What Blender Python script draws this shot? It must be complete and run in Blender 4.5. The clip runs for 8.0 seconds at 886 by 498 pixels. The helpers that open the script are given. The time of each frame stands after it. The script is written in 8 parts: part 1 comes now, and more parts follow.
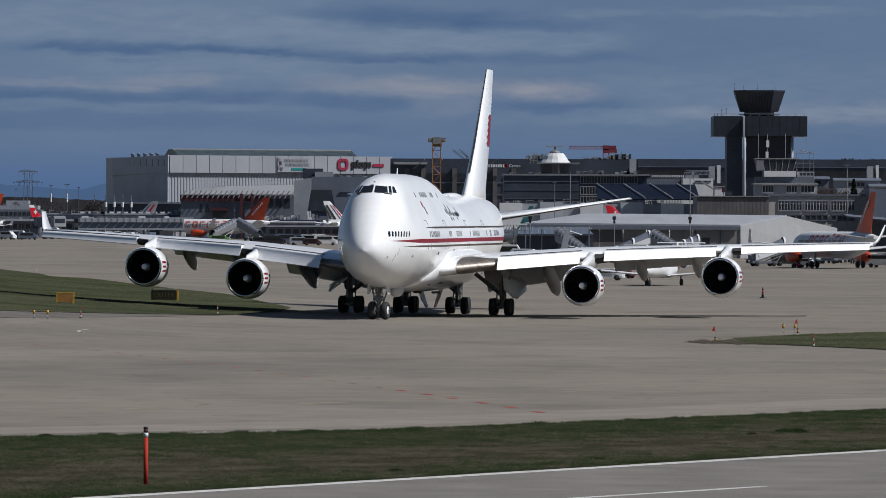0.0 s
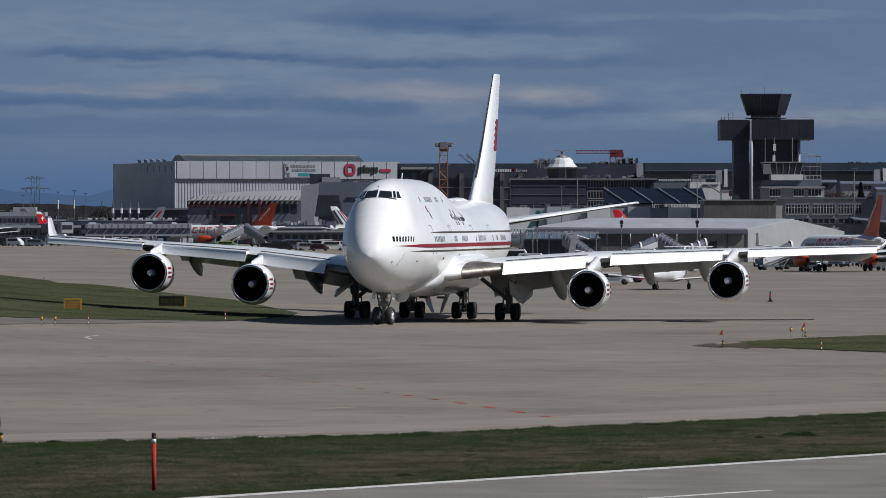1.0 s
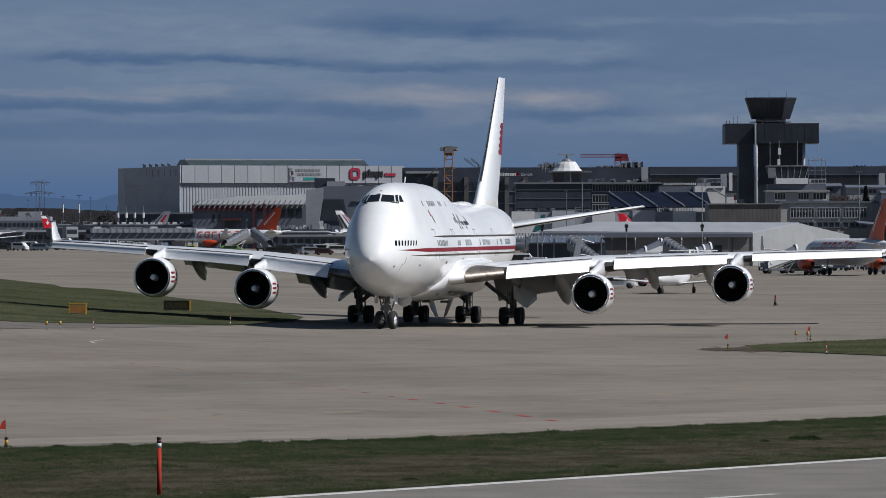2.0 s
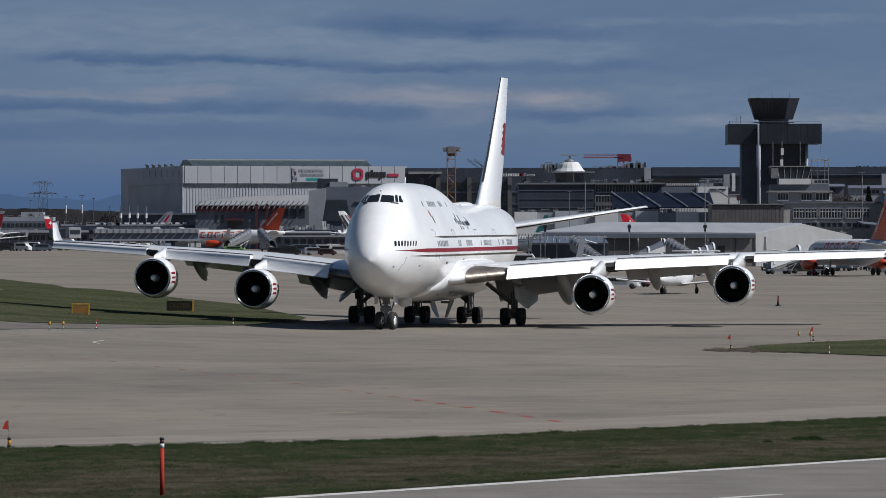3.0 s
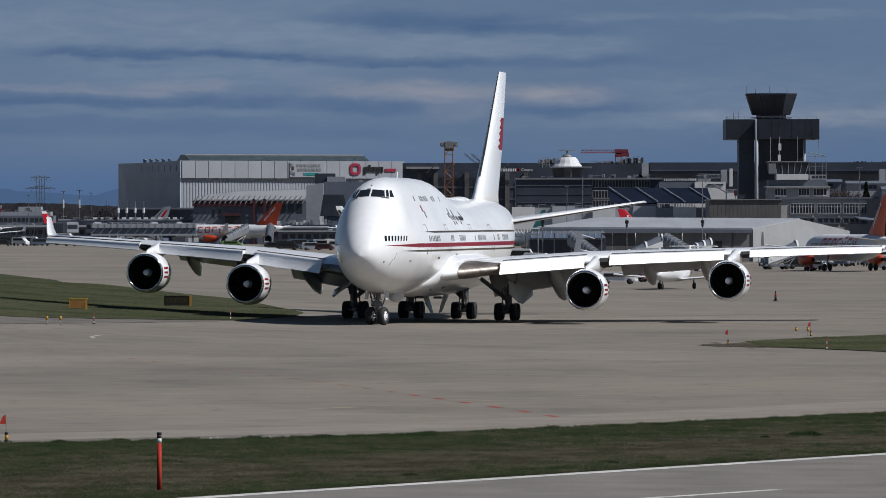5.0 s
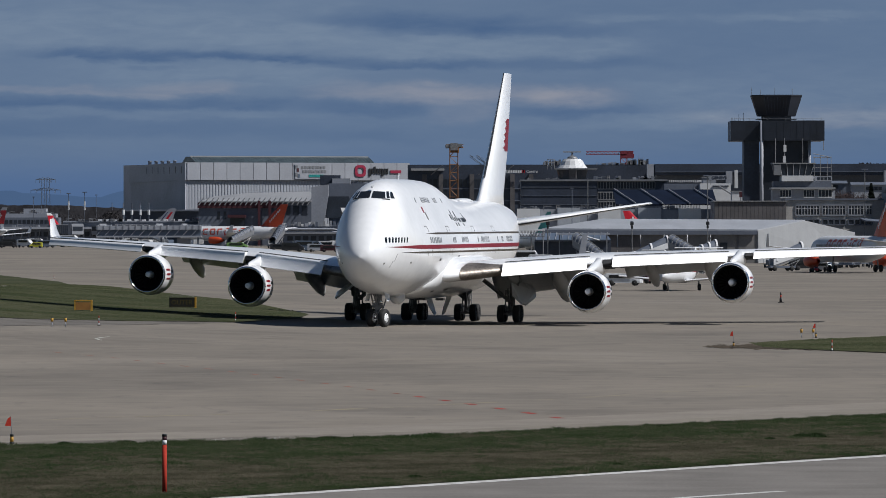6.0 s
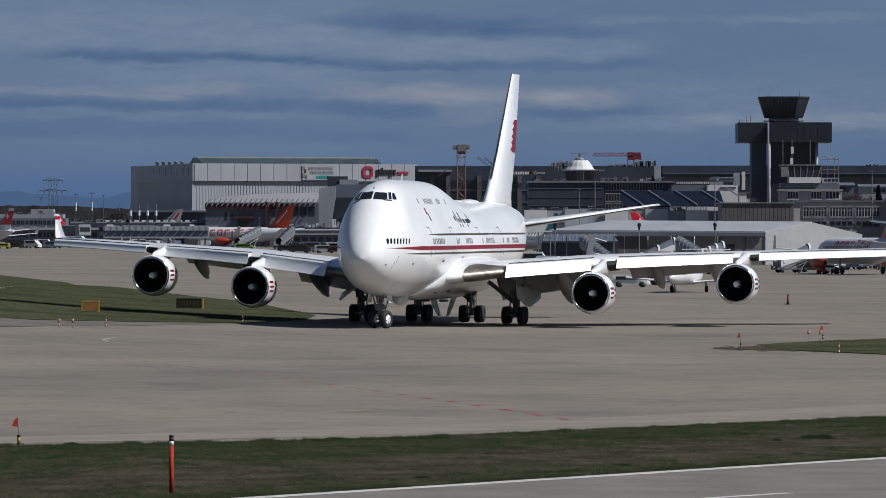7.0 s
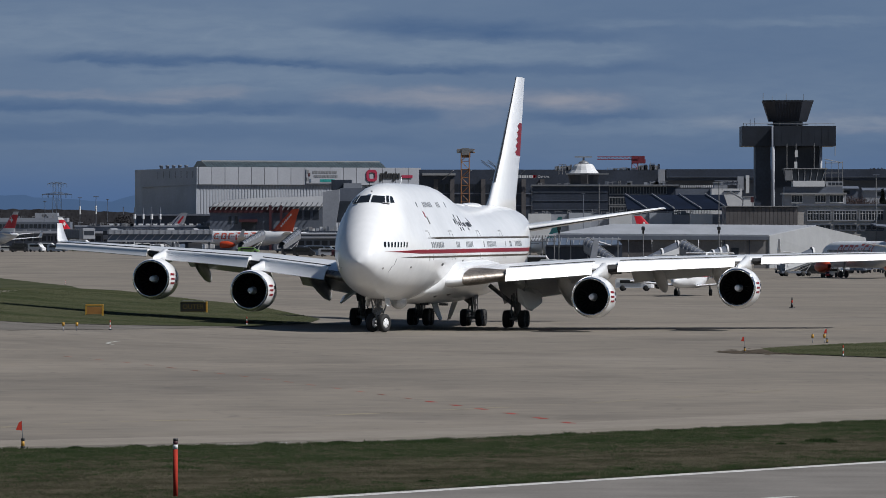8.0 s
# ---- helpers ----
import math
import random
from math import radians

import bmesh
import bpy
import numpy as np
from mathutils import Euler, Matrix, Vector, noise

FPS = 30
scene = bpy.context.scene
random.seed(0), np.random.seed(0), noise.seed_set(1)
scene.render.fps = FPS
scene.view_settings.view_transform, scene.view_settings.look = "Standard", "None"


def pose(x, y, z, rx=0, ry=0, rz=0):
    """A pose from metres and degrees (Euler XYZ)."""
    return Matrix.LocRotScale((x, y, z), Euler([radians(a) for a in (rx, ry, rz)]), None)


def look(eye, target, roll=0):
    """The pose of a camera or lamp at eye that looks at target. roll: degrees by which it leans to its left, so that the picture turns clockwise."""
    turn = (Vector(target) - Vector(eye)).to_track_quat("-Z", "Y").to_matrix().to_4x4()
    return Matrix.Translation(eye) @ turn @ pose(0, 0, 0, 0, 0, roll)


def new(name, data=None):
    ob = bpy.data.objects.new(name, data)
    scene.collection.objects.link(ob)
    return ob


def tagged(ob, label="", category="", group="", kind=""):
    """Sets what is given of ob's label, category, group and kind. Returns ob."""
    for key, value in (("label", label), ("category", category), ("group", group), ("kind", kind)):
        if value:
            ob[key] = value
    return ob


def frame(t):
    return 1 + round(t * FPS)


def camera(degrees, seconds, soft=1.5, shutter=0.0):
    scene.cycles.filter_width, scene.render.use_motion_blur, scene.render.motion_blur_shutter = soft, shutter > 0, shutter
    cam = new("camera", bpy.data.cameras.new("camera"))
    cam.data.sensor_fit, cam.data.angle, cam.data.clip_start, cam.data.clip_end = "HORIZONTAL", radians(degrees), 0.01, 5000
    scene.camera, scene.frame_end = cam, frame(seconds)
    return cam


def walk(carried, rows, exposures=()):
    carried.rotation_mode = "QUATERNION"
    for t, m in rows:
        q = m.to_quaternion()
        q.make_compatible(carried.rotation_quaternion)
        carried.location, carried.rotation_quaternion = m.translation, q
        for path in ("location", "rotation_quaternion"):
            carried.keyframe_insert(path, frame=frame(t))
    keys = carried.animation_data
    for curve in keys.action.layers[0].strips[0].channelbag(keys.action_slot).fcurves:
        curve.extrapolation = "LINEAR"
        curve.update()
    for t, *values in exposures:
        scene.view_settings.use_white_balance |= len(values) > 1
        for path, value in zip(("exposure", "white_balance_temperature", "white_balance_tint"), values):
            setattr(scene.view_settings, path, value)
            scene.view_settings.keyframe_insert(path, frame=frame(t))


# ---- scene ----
# An airport apron seen through a long lens from a low terrace: a four-engined jet taxis and turns slowly.
# x to the right, y away from the camera, z up; the jet's nose wheel first stands on about (-4.3, 430).

import functools

# ---- camera ----
EYE = Vector((0.0, 0.0, 6.35))
cam = camera(8.1, 8.0, soft=0.9)
# seconds, bearing, elevation and lean in degrees
AIM = [(0.0, 0.0, -0.1966, 0.183), (0.5, -0.0414, -0.1939, 0.05), (1.0, -0.0668, -0.1521, -0.05), (1.5, -0.0923, -0.1250, -0.09),
       (3.0, -0.1385, -0.1107, -0.1), (3.5, -0.1438, -0.1199, -0.08), (4.0, -0.1299, -0.1490, -0.04), (4.5, -0.1061, -0.1568, -0.04),
       (6.0, -0.1623, -0.1408, -0.08), (6.5, -0.2011, -0.1273, -0.06), (7.0, -0.2282, -0.1292, 0.0), (7.5, -0.2400, -0.1126, 0.0),
       (8.0, -0.2651, -0.0963, 0.0)]


def aimed(bearing, elevation, lean):
    b, e = radians(bearing), radians(elevation)
    return look(EYE, EYE + Vector((math.sin(b), math.cos(b), math.tan(e))) * 100, lean)


walk(cam, [(t, aimed(b, e, l)) for t, b, e, l in AIM])

# ---- world, sun, exposure ----
SUN_WAY = Vector((0.94, -0.3, 1.0)).normalized()  # towards the sun
world = bpy.data.worlds.new("world")
scene.world = world
world.use_nodes = True
wn = world.node_tree
sky = wn.nodes.new("ShaderNodeTexSky")
sky.sky_type, sky.sun_disc = "NISHITA", False
sky.sun_elevation = math.asin(SUN_WAY.z)
sky.dust_density, sky.ozone_density = 0.3, 6.0
sky.sun_rotation = math.atan2(SUN_WAY.x, SUN_WAY.y)
wn.links.new(sky.outputs[0], wn.nodes["Background"].inputs["Color"])
wn.nodes["Background"].inputs["Strength"].default_value = 0.04
sun_data = bpy.data.lights.new("sun", "SUN")
sun_data.energy, sun_data.angle, sun_data.color = 4.4, radians(0.6), (1.0, 0.982, 0.96)
sun = new("sun", sun_data)
sun.matrix_world = look((0, 0, 50), Vector((0, 0, 50)) - SUN_WAY)
scene.view_settings.exposure = 0.0


# ---- materials ----
def links(m, a, b):
    m.node_tree.links.new(a, b)


def material(name, color, rough=0.6, metal=0.0, vary=0.12, scale=1.0, fine=12.0, bump=0.0, coat=0.0, dark=None, contrast=(0.35, 0.65), by_piece=0.0, stretch=(1, 1, 1), spec=0.5):
    """A surface with variation at two scales: broad blotches (scale per metre) and grain (fine times that)."""
    m = bpy.data.materials.new(name)
    m.use_nodes = True
    n = m.node_tree.nodes
    p = n["Principled BSDF"]
    p.inputs["Roughness"].default_value, p.inputs["Metallic"].default_value = rough, metal
    p.inputs["Coat Weight"].default_value, p.inputs["Specular IOR Level"].default_value = coat, spec
    tc = n.new("ShaderNodeTexCoord")
    mp = n.new("ShaderNodeMapping")
    mp.inputs["Scale"].default_value = stretch
    links(m, tc.outputs["Object"], mp.inputs["Vector"])
    broad, grain = n.new("ShaderNodeTexNoise"), n.new("ShaderNodeTexNoise")
    broad.inputs["Scale"].default_value, grain.inputs["Scale"].default_value = scale, scale * fine
    broad.inputs["Detail"].default_value, grain.inputs["Detail"].default_value = 5, 3
    for t in (broad, grain):
        links(m, mp.outputs[0], t.inputs["Vector"])
    both = n.new("ShaderNodeMix")
    both.inputs["Factor"].default_value = 0.4
    links(m, broad.outputs[0], both.inputs[2])
    links(m, grain.outputs[0], both.inputs[3])
    rampn = n.new("ShaderNodeMapRange")
    rampn.inputs["From Min"].default_value, rampn.inputs["From Max"].default_value = contrast
    links(m, both.outputs[0], rampn.inputs["Value"])
    mix = n.new("ShaderNodeMix")
    mix.data_type = "RGBA"
    low = dark or tuple(c * (1 - 2 * vary) for c in color)
    high = tuple(min(1, c * (1 + vary)) for c in color) if not dark else color
    mix.inputs["A"].default_value, mix.inputs["B"].default_value = (*low, 1), (*high, 1)
    links(m, rampn.outputs[0], mix.inputs["Factor"])
    out = mix.outputs["Result"]
    if by_piece:
        info, hsv, mr = n.new("ShaderNodeObjectInfo"), n.new("ShaderNodeHueSaturation"), n.new("ShaderNodeMapRange")
        mr.inputs["To Min"].default_value, mr.inputs["To Max"].default_value = 1 - by_piece, 1 + by_piece
        links(m, info.outputs["Random"], mr.inputs["Value"])
        links(m, mr.outputs[0], hsv.inputs["Value"])
        links(m, out, hsv.inputs["Color"])
        out = hsv.outputs[0]
    links(m, out, p.inputs["Base Color"])
    if bump:
        b = n.new("ShaderNodeBump")
        b.inputs["Strength"].default_value, b.inputs["Distance"].default_value = 0.6, bump
        links(m, grain.outputs[0], b.inputs["Height"])
        links(m, b.outputs[0], p.inputs["Normal"])
    return m


PAINT_WHITE = material("white_aircraft_paint", (0.84, 0.85, 0.865), 0.24, vary=0.03, scale=0.35, fine=6, coat=0.3)
# duller than the jumbo's white: distance haze and shade are in the colour
AIRLINER_WHITE = material("dimmed_airliner_white", (0.68, 0.69, 0.71), 0.4, vary=0.05, scale=0.3)
PAINT_GREY = material("grey_aircraft_paint", (0.6, 0.6, 0.6), 0.35, vary=0.06, scale=0.5)
# darker than the flaps' grey, with the shade under the wing painted in
SHADED_FAIRING = material("shaded_fairing_grey", (0.4, 0.395, 0.385), 0.45, vary=0.1, scale=0.8)
BARE_METAL = material("bare_metal", (0.6, 0.55, 0.51), 0.5, 0.8, vary=0.22, scale=0.8)
LIP_METAL = material("polished_lip", (0.75, 0.75, 0.75), 0.12, 1.0, vary=0.03)
DARK_METAL = material("dark_metal", (0.06, 0.06, 0.065), 0.5, 0.6, vary=0.2, scale=3)
STRUT_METAL = material("strut_metal", (0.25, 0.25, 0.255), 0.45, 0.3, vary=0.25, scale=4)
# near-black and dull, painting the deep shade inside the inlets
INLET_DARK = material("inlet_dark", (0.02, 0.02, 0.021), 0.7, 0.0, vary=0.1, spec=0.05)
RUBBER = material("tyre_rubber", (0.023, 0.023, 0.024), 0.8, vary=0.2, scale=4)
GLASS_DARK = material("dark_glass", (0.015, 0.018, 0.022), 0.08, vary=0.1)
PANE_GREY = material("shaded_cabin_pane", (0.25, 0.26, 0.27), 0.25, vary=0.1)
RED = material("red_livery", (0.2, 0.008, 0.018), 0.4, vary=0.05, spec=0.2)
GOLD = material("olive_gold_livery", (0.06, 0.046, 0.03), 0.4, vary=0.1, spec=0.2)
# bare metal whose dark brown also stands in for the ground mirrored in it
ROOT_METAL = material("brown_root_metal", (0.3, 0.265, 0.235), 0.5, 0.75, vary=0.3, scale=0.9, fine=7)
# metal darkened to paint the shade on the fin edge's sunless side
FIN_SHADE = material("shaded_metal_edge", (0.12, 0.123, 0.13), 0.45, 0.5, vary=0.25, scale=1.5)
# near-black for painted shade in slots and bays, and the tailplane's dark line
GAP_DARK = material("near_black_matt", (0.03, 0.03, 0.032), 0.8, vary=0.2, scale=3)
BLACK = material("black_livery", (0.02, 0.02, 0.022), 0.4, vary=0.1)
ORANGE = material("orange_livery", (0.5, 0.06, 0.018), 0.35, vary=0.05, scale=0.4)
SIGN_RED = material("crimson_sign", (0.3, 0.015, 0.05), 0.5, vary=0.06)
SWISS_RED = material("bright_red_livery", (0.46, 0.013, 0.026), 0.35, vary=0.05, scale=0.4)
NAVY = material("navy_livery", (0.02, 0.03, 0.1), 0.35, vary=0.05)
TEAL = material("teal_livery", (0.03, 0.27, 0.26), 0.35, vary=0.05)


def concrete():
    """Apron concrete: broad paler and darker fields, long rubber and water streaks, fine grain."""
    m = material("taxiway_concrete", (0.226, 0.201, 0.171), 0.85, scale=0.03, fine=14, dark=(0.162, 0.147, 0.129), contrast=(0.34, 0.62), bump=0.01, spec=0.05)
    n = m.node_tree.nodes
    p = n["Principled BSDF"]
    base = p.inputs["Base Color"].links[0].from_socket
    tc = n.new("ShaderNodeTexCoord")
    for k, (sx, sy, lo, hi, amount, tint) in enumerate(((0.11, 0.07, 0.52, 0.7, 0.42, (0.10, 0.092, 0.085, 1)), (0.05, 0.035, 0.54, 0.75, 0.45, (0.27, 0.245, 0.215, 1)), (0.35, 0.3, 0.58, 0.74, 0.26, (0.085, 0.08, 0.076, 1)), (1.1, 0.28, 0.61, 0.74, 0.4, (0.1, 0.094, 0.09, 1)), (0.8, 0.2, 0.6, 0.76, 0.28, (0.26, 0.235, 0.2, 1)))):
        mp, t, mr, mix = n.new("ShaderNodeMapping"), n.new("ShaderNodeTexNoise"), n.new("ShaderNodeMapRange"), n.new("ShaderNodeMix")
        mp.inputs["Scale"].default_value, mp.inputs["Location"].default_value = (sx, sy, 1), (3.7 * k, 1.9 * k, k)
        mp.inputs["Rotation"].default_value = (0, 0, 0.06 * k)
        t.inputs["Scale"].default_value, t.inputs["Detail"].default_value = 1.0, 5
        mr.inputs["From Min"].default_value, mr.inputs["From Max"].default_value, mr.inputs["To Max"].default_value = lo, hi, amount
        mix.data_type = "RGBA"
        links(m, tc.outputs["Object"], mp.inputs["Vector"])
        links(m, mp.outputs[0], t.inputs["Vector"])
        links(m, t.outputs[0], mr.inputs["Value"])
        links(m, mr.outputs[0], mix.inputs["Factor"])
        links(m, base, mix.inputs["A"])
        mix.inputs["B"].default_value = tint
        base = mix.outputs["Result"]
    links(m, base, p.inputs["Base Color"])
    return m


CONCRETE = concrete()
PALE_CONCRETE = material("pale_worn_concrete", (0.25, 0.225, 0.195), 0.85, scale=0.35, fine=9, dark=(0.212, 0.19, 0.164), contrast=(0.4, 0.6), spec=0.05)
DIRT = material("bare_brown_dirt", (0.085, 0.07, 0.054), 0.95, scale=0.5, fine=10, vary=0.25, spec=0.05)
ASPHALT = material("runway_asphalt", (0.19, 0.178, 0.165), 0.9, scale=0.4, fine=25, vary=0.12, bump=0.01, spec=0.05)
DARK_ASPHALT = material("dark_asphalt", (0.15, 0.139, 0.127), 0.9, scale=0.3, fine=20, vary=0.15, spec=0.05)
SOIL = material("turf_soil", (0.028, 0.034, 0.015), 0.95, scale=0.12, fine=15, dark=(0.036, 0.032, 0.019), bump=0.05, spec=0.05)
DRY_GRASS = material("dry_grass_blades", (0.069, 0.061, 0.043), 0.85, scale=0.4, fine=6, dark=(0.032, 0.031, 0.019), contrast=(0.42, 0.58), spec=0.05)
GRASS = material("grass_blades", (0.033, 0.039, 0.02), 0.85, scale=0.4, fine=6, dark=(0.015, 0.026, 0.009), contrast=(0.4, 0.6), spec=0.05)
ISLAND_GRASS = material("island_grass", (0.066, 0.068, 0.039), 0.9, scale=0.09, fine=9, dark=(0.037, 0.045, 0.021), contrast=(0.42, 0.58), spec=0.05)
TWIG = material("bare_twigs", (0.04, 0.038, 0.041), 0.9, vary=0.25, scale=0.1, fine=10, spec=0.05)
RED_TWIG = material("red_brown_twigs", (0.088, 0.066, 0.066), 0.9, vary=0.25, scale=0.1, fine=10, spec=0.05)
RANK_GRASS = material("rank_grass", (0.016, 0.028, 0.01), 0.8, vary=0.2, scale=3, spec=0.05)
LINE_WHITE = material("white_road_paint", (0.56, 0.555, 0.54), 0.75, vary=0.2, scale=1.5, spec=0.05)
LINE_WORN = material("worn_white_paint", (0.42, 0.42, 0.39), 0.8, vary=0.2, scale=1, spec=0.05)
LINE_RED = material("red_road_paint", (0.25, 0.125, 0.1), 0.75, vary=0.25, scale=1, spec=0.05)
LINE_BRIGHT_RED = material("fresh_red_road_paint", (0.33, 0.075, 0.066), 0.75, vary=0.25, scale=1, spec=0.05)
LINE_YELLOW = material("yellow_road_paint", (0.27, 0.234, 0.165), 0.85, scale=0.25, dark=(0.212, 0.19, 0.162), contrast=(0.46, 0.62), vary=0.2, spec=0.05)
SIGNAL_RED = material("signal_red_plastic", (0.42, 0.042, 0.026), 0.85, vary=0.12, scale=3, spec=0.2)
SIGNAL_YELLOW = material("signal_yellow_paint", (0.46, 0.25, 0.03), 0.5, vary=0.12, scale=3)
# blue tint and raised darks of walls, tower and glass stand in for haze
WALL_LIGHT = material("light_cladding", (0.285, 0.302, 0.34), 0.6, vary=0.08, scale=0.15, by_piece=0.08)
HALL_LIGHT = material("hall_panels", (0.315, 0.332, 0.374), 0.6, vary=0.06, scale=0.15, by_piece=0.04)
# base colour set above the front panels' to brighten the shaded end wall
HALL_LIFTED = material("hall_lifted_panels", (0.375, 0.405, 0.455), 0.6, vary=0.08, scale=0.15)
WALL_MID = material("mid_grey_cladding", (0.118, 0.136, 0.174), 0.6, vary=0.1, scale=0.15)
WALL_DARK = material("hazed_dark_cladding", (0.036, 0.046, 0.07), 0.5, vary=0.2, scale=0.15)
TOWER_DARK = material("hazed_tower_cladding", (0.017, 0.022, 0.034), 0.45, vary=0.25, scale=0.3)
FACADE_GLASS = material("hazed_facade_glass", (0.024, 0.03, 0.042), 0.3, vary=0.2, scale=0.3, by_piece=0.35)
ROOF_LIGHT = material("light_metal_roof", (0.265, 0.272, 0.285), 0.6, vary=0.07, scale=0.2)
WALL_BEIGE = material("beige_concrete", (0.43, 0.41, 0.39), 0.8, vary=0.16, scale=0.3)
WHITE_MATT = material("white_panel", (0.62, 0.63, 0.645), 0.6, vary=0.05, scale=0.4)
CRANE_YELLOW = material("crane_ochre", (0.2, 0.085, 0.025), 0.6, vary=0.15, scale=1)
OCHRE = material("ochre_panel_paint", (0.3, 0.14, 0.035), 0.6, vary=0.12, scale=2)
SKY_GLASS = material("dark_blue_roof_glass", (0.008, 0.013, 0.028), 0.75, vary=0.2, scale=0.2, spec=0.08)
RIDGE_GLASS = material("green_grey_ridge_glass", (0.06, 0.085, 0.095), 0.35, vary=0.25, scale=0.5)
HANGAR_ROOF = material("pale_hangar_roof", (0.34, 0.355, 0.385), 0.55, vary=0.08, scale=0.25, stretch=(1, .2, 1))
HANGAR_WALL = material("brown_grey_hangar_wall", (0.19, 0.183, 0.18), 0.7, vary=0.12, scale=0.3)
HANGAR_WHITE = material("hangar_white_sheet", (0.29, 0.298, 0.31), 0.7, vary=0.06, scale=0.2)
BROWN_PANEL = material("brown_grey_panel", (0.1, 0.094, 0.098), 0.7, vary=0.15, scale=0.3, by_piece=0.12)
LETTER_RED = material("faded_red_lettering", (0.55, 0.09, 0.055), 0.4, vary=0.1)
CRANE_RED = material("crane_red", (0.17, 0.02, 0.036), 0.6, vary=0.12, scale=1)
SIGN_BLACK = material("black_sign_face", (0.012, 0.012, 0.01), 0.5, vary=0.1)
SIGN_YELLOW = material("yellow_sign_letters", (0.09, 0.068, 0.012), 0.5, vary=0.1)
RUST_RED = material("maroon_cladding", (0.06, 0.013, 0.02), 0.6, vary=0.1, scale=0.3)
LEAF_DARK = material("bare_wood_thicket", (0.055, 0.054, 0.06), 0.9, vary=0.25, scale=0.1, fine=10, spec=0.05)
PINE = material("conifer_needles", (0.016, 0.021, 0.017), 0.9, vary=0.25, scale=0.5, spec=0.05)
LOADER_GREEN = material("loader_green_paint", (0.16, 0.3, 0.09), 0.5, vary=0.1)
LIME = material("lime_yellow_paint", (0.45, 0.42, 0.04), 0.4, vary=0.05)
BLUE_GREY = material("blue_grey_paint_and_haze", (0.1, 0.13, 0.18), 0.45, vary=0.1)
STEEL_GREY = material("galvanised_steel", (0.22, 0.228, 0.245), 0.5, 0.3, vary=0.1)


# ---- mesh tools ----
def smooth(bm):
    for f in bm.faces:
        f.smooth = len(f.verts) < 5
    return bm


def crisp(bm, degrees=32.0):
    """Smooth faces that keep every edge sharper than the given angle."""
    bmesh.ops.recalc_face_normals(bm, faces=bm.faces)
    for f in bm.faces:
        f.smooth = True
    for e in bm.edges:
        if len(e.link_faces) == 2 and e.calc_face_angle(0.0) > radians(degrees):
            e.smooth = False
    return bm


def obj(name, bm, mat, parent=None, label=""):
    me = bpy.data.meshes.new(name)
    bmesh.ops.recalc_face_normals(bm, faces=bm.faces)
    bm.to_mesh(me)
    bm.free()
    me.materials.append(mat)
    ob = new(name, me)
    if parent:
        ob.parent = parent
    if label:
        ob["label"] = label
    return ob


def part(name, bm, mat, parent, label=""):
    return obj(name, bm, mat, parent, label)


def empty(name, m=None):
    ob = new(name)
    ob.empty_display_size = 0.5
    if m is not None:
        ob.matrix_world = m
    return ob


def box(bm, x0, x1, y0, y1, z0, z1, bevel=0.0):
    r = bmesh.ops.create_cube(bm, size=1.0)
    m = Matrix.Translation(((x0 + x1) / 2, (y0 + y1) / 2, (z0 + z1) / 2)) @ Matrix.Diagonal((abs(x1 - x0), abs(y1 - y0), abs(z1 - z0), 1))
    bmesh.ops.transform(bm, matrix=m, verts=r["verts"])
    if bevel:
        bmesh.ops.bevel(bm, geom=list({e for v in r["verts"] for e in v.link_edges}), offset=bevel, segments=2, affect="EDGES")
    return bm


def boxes(*rows, bevel=0.0):
    bm = bmesh.new()
    for r in rows:
        box(bm, *r, bevel=bevel)
    return bm


def loft(bm, rings, close=True, cap=True):
    """Skin through rings of equal count."""
    vs = [[bm.verts.new(p) for p in ring] for ring in rings]
    n = len(vs[0])
    for a, b in zip(vs, vs[1:]):
        for i in range(n if close else n - 1):
            j = (i + 1) % n
            bm.faces.new((a[i], a[j], b[j], b[i]))
    if cap and close:
        bm.faces.new(vs[0][::-1])
        bm.faces.new(vs[-1])
    return bm


def tube(bm, a, b, r0, r1=None, n=10, cap=True):
    a, b = Vector(a), Vector(b)
    r1 = r0 if r1 is None else r1
    q = (b - a).to_track_quat("Z", "Y")
    ring = lambda c, r: [c + q @ Vector((r * math.cos(2 * math.pi * i / n), r * math.sin(2 * math.pi * i / n), 0)) for i in range(n)]
    return loft(bm, [ring(a, r0), ring(b, r1)], cap=cap)


def tubes(rows, n=6):
    bm = bmesh.new()
    for a, b, r in rows:
        tube(bm, a, b, r, n=n)
    return bm


def turned(bm, profile, axis_from, axis_way, n=32, up=(0, 0, 1)):
    """Surface of revolution: profile rows (along, radius)."""
    o, w = Vector(axis_from), Vector(axis_way).normalized()
    u = w.orthogonal().normalized()
    v = w.cross(u)
    rings = [[o + w * a + (u * math.cos(2 * math.pi * i / n) + v * math.sin(2 * math.pi * i / n)) * r for i in range(n)] for a, r in profile]
    return loft(bm, rings, cap=False)


def plate(bm, pts, thick, way):
    """A flat plate: outline pts pushed along way by thick."""
    w = Vector(way).normalized() * thick
    return loft(bm, [[Vector(p) - w / 2 for p in pts], [Vector(p) + w / 2 for p in pts]])


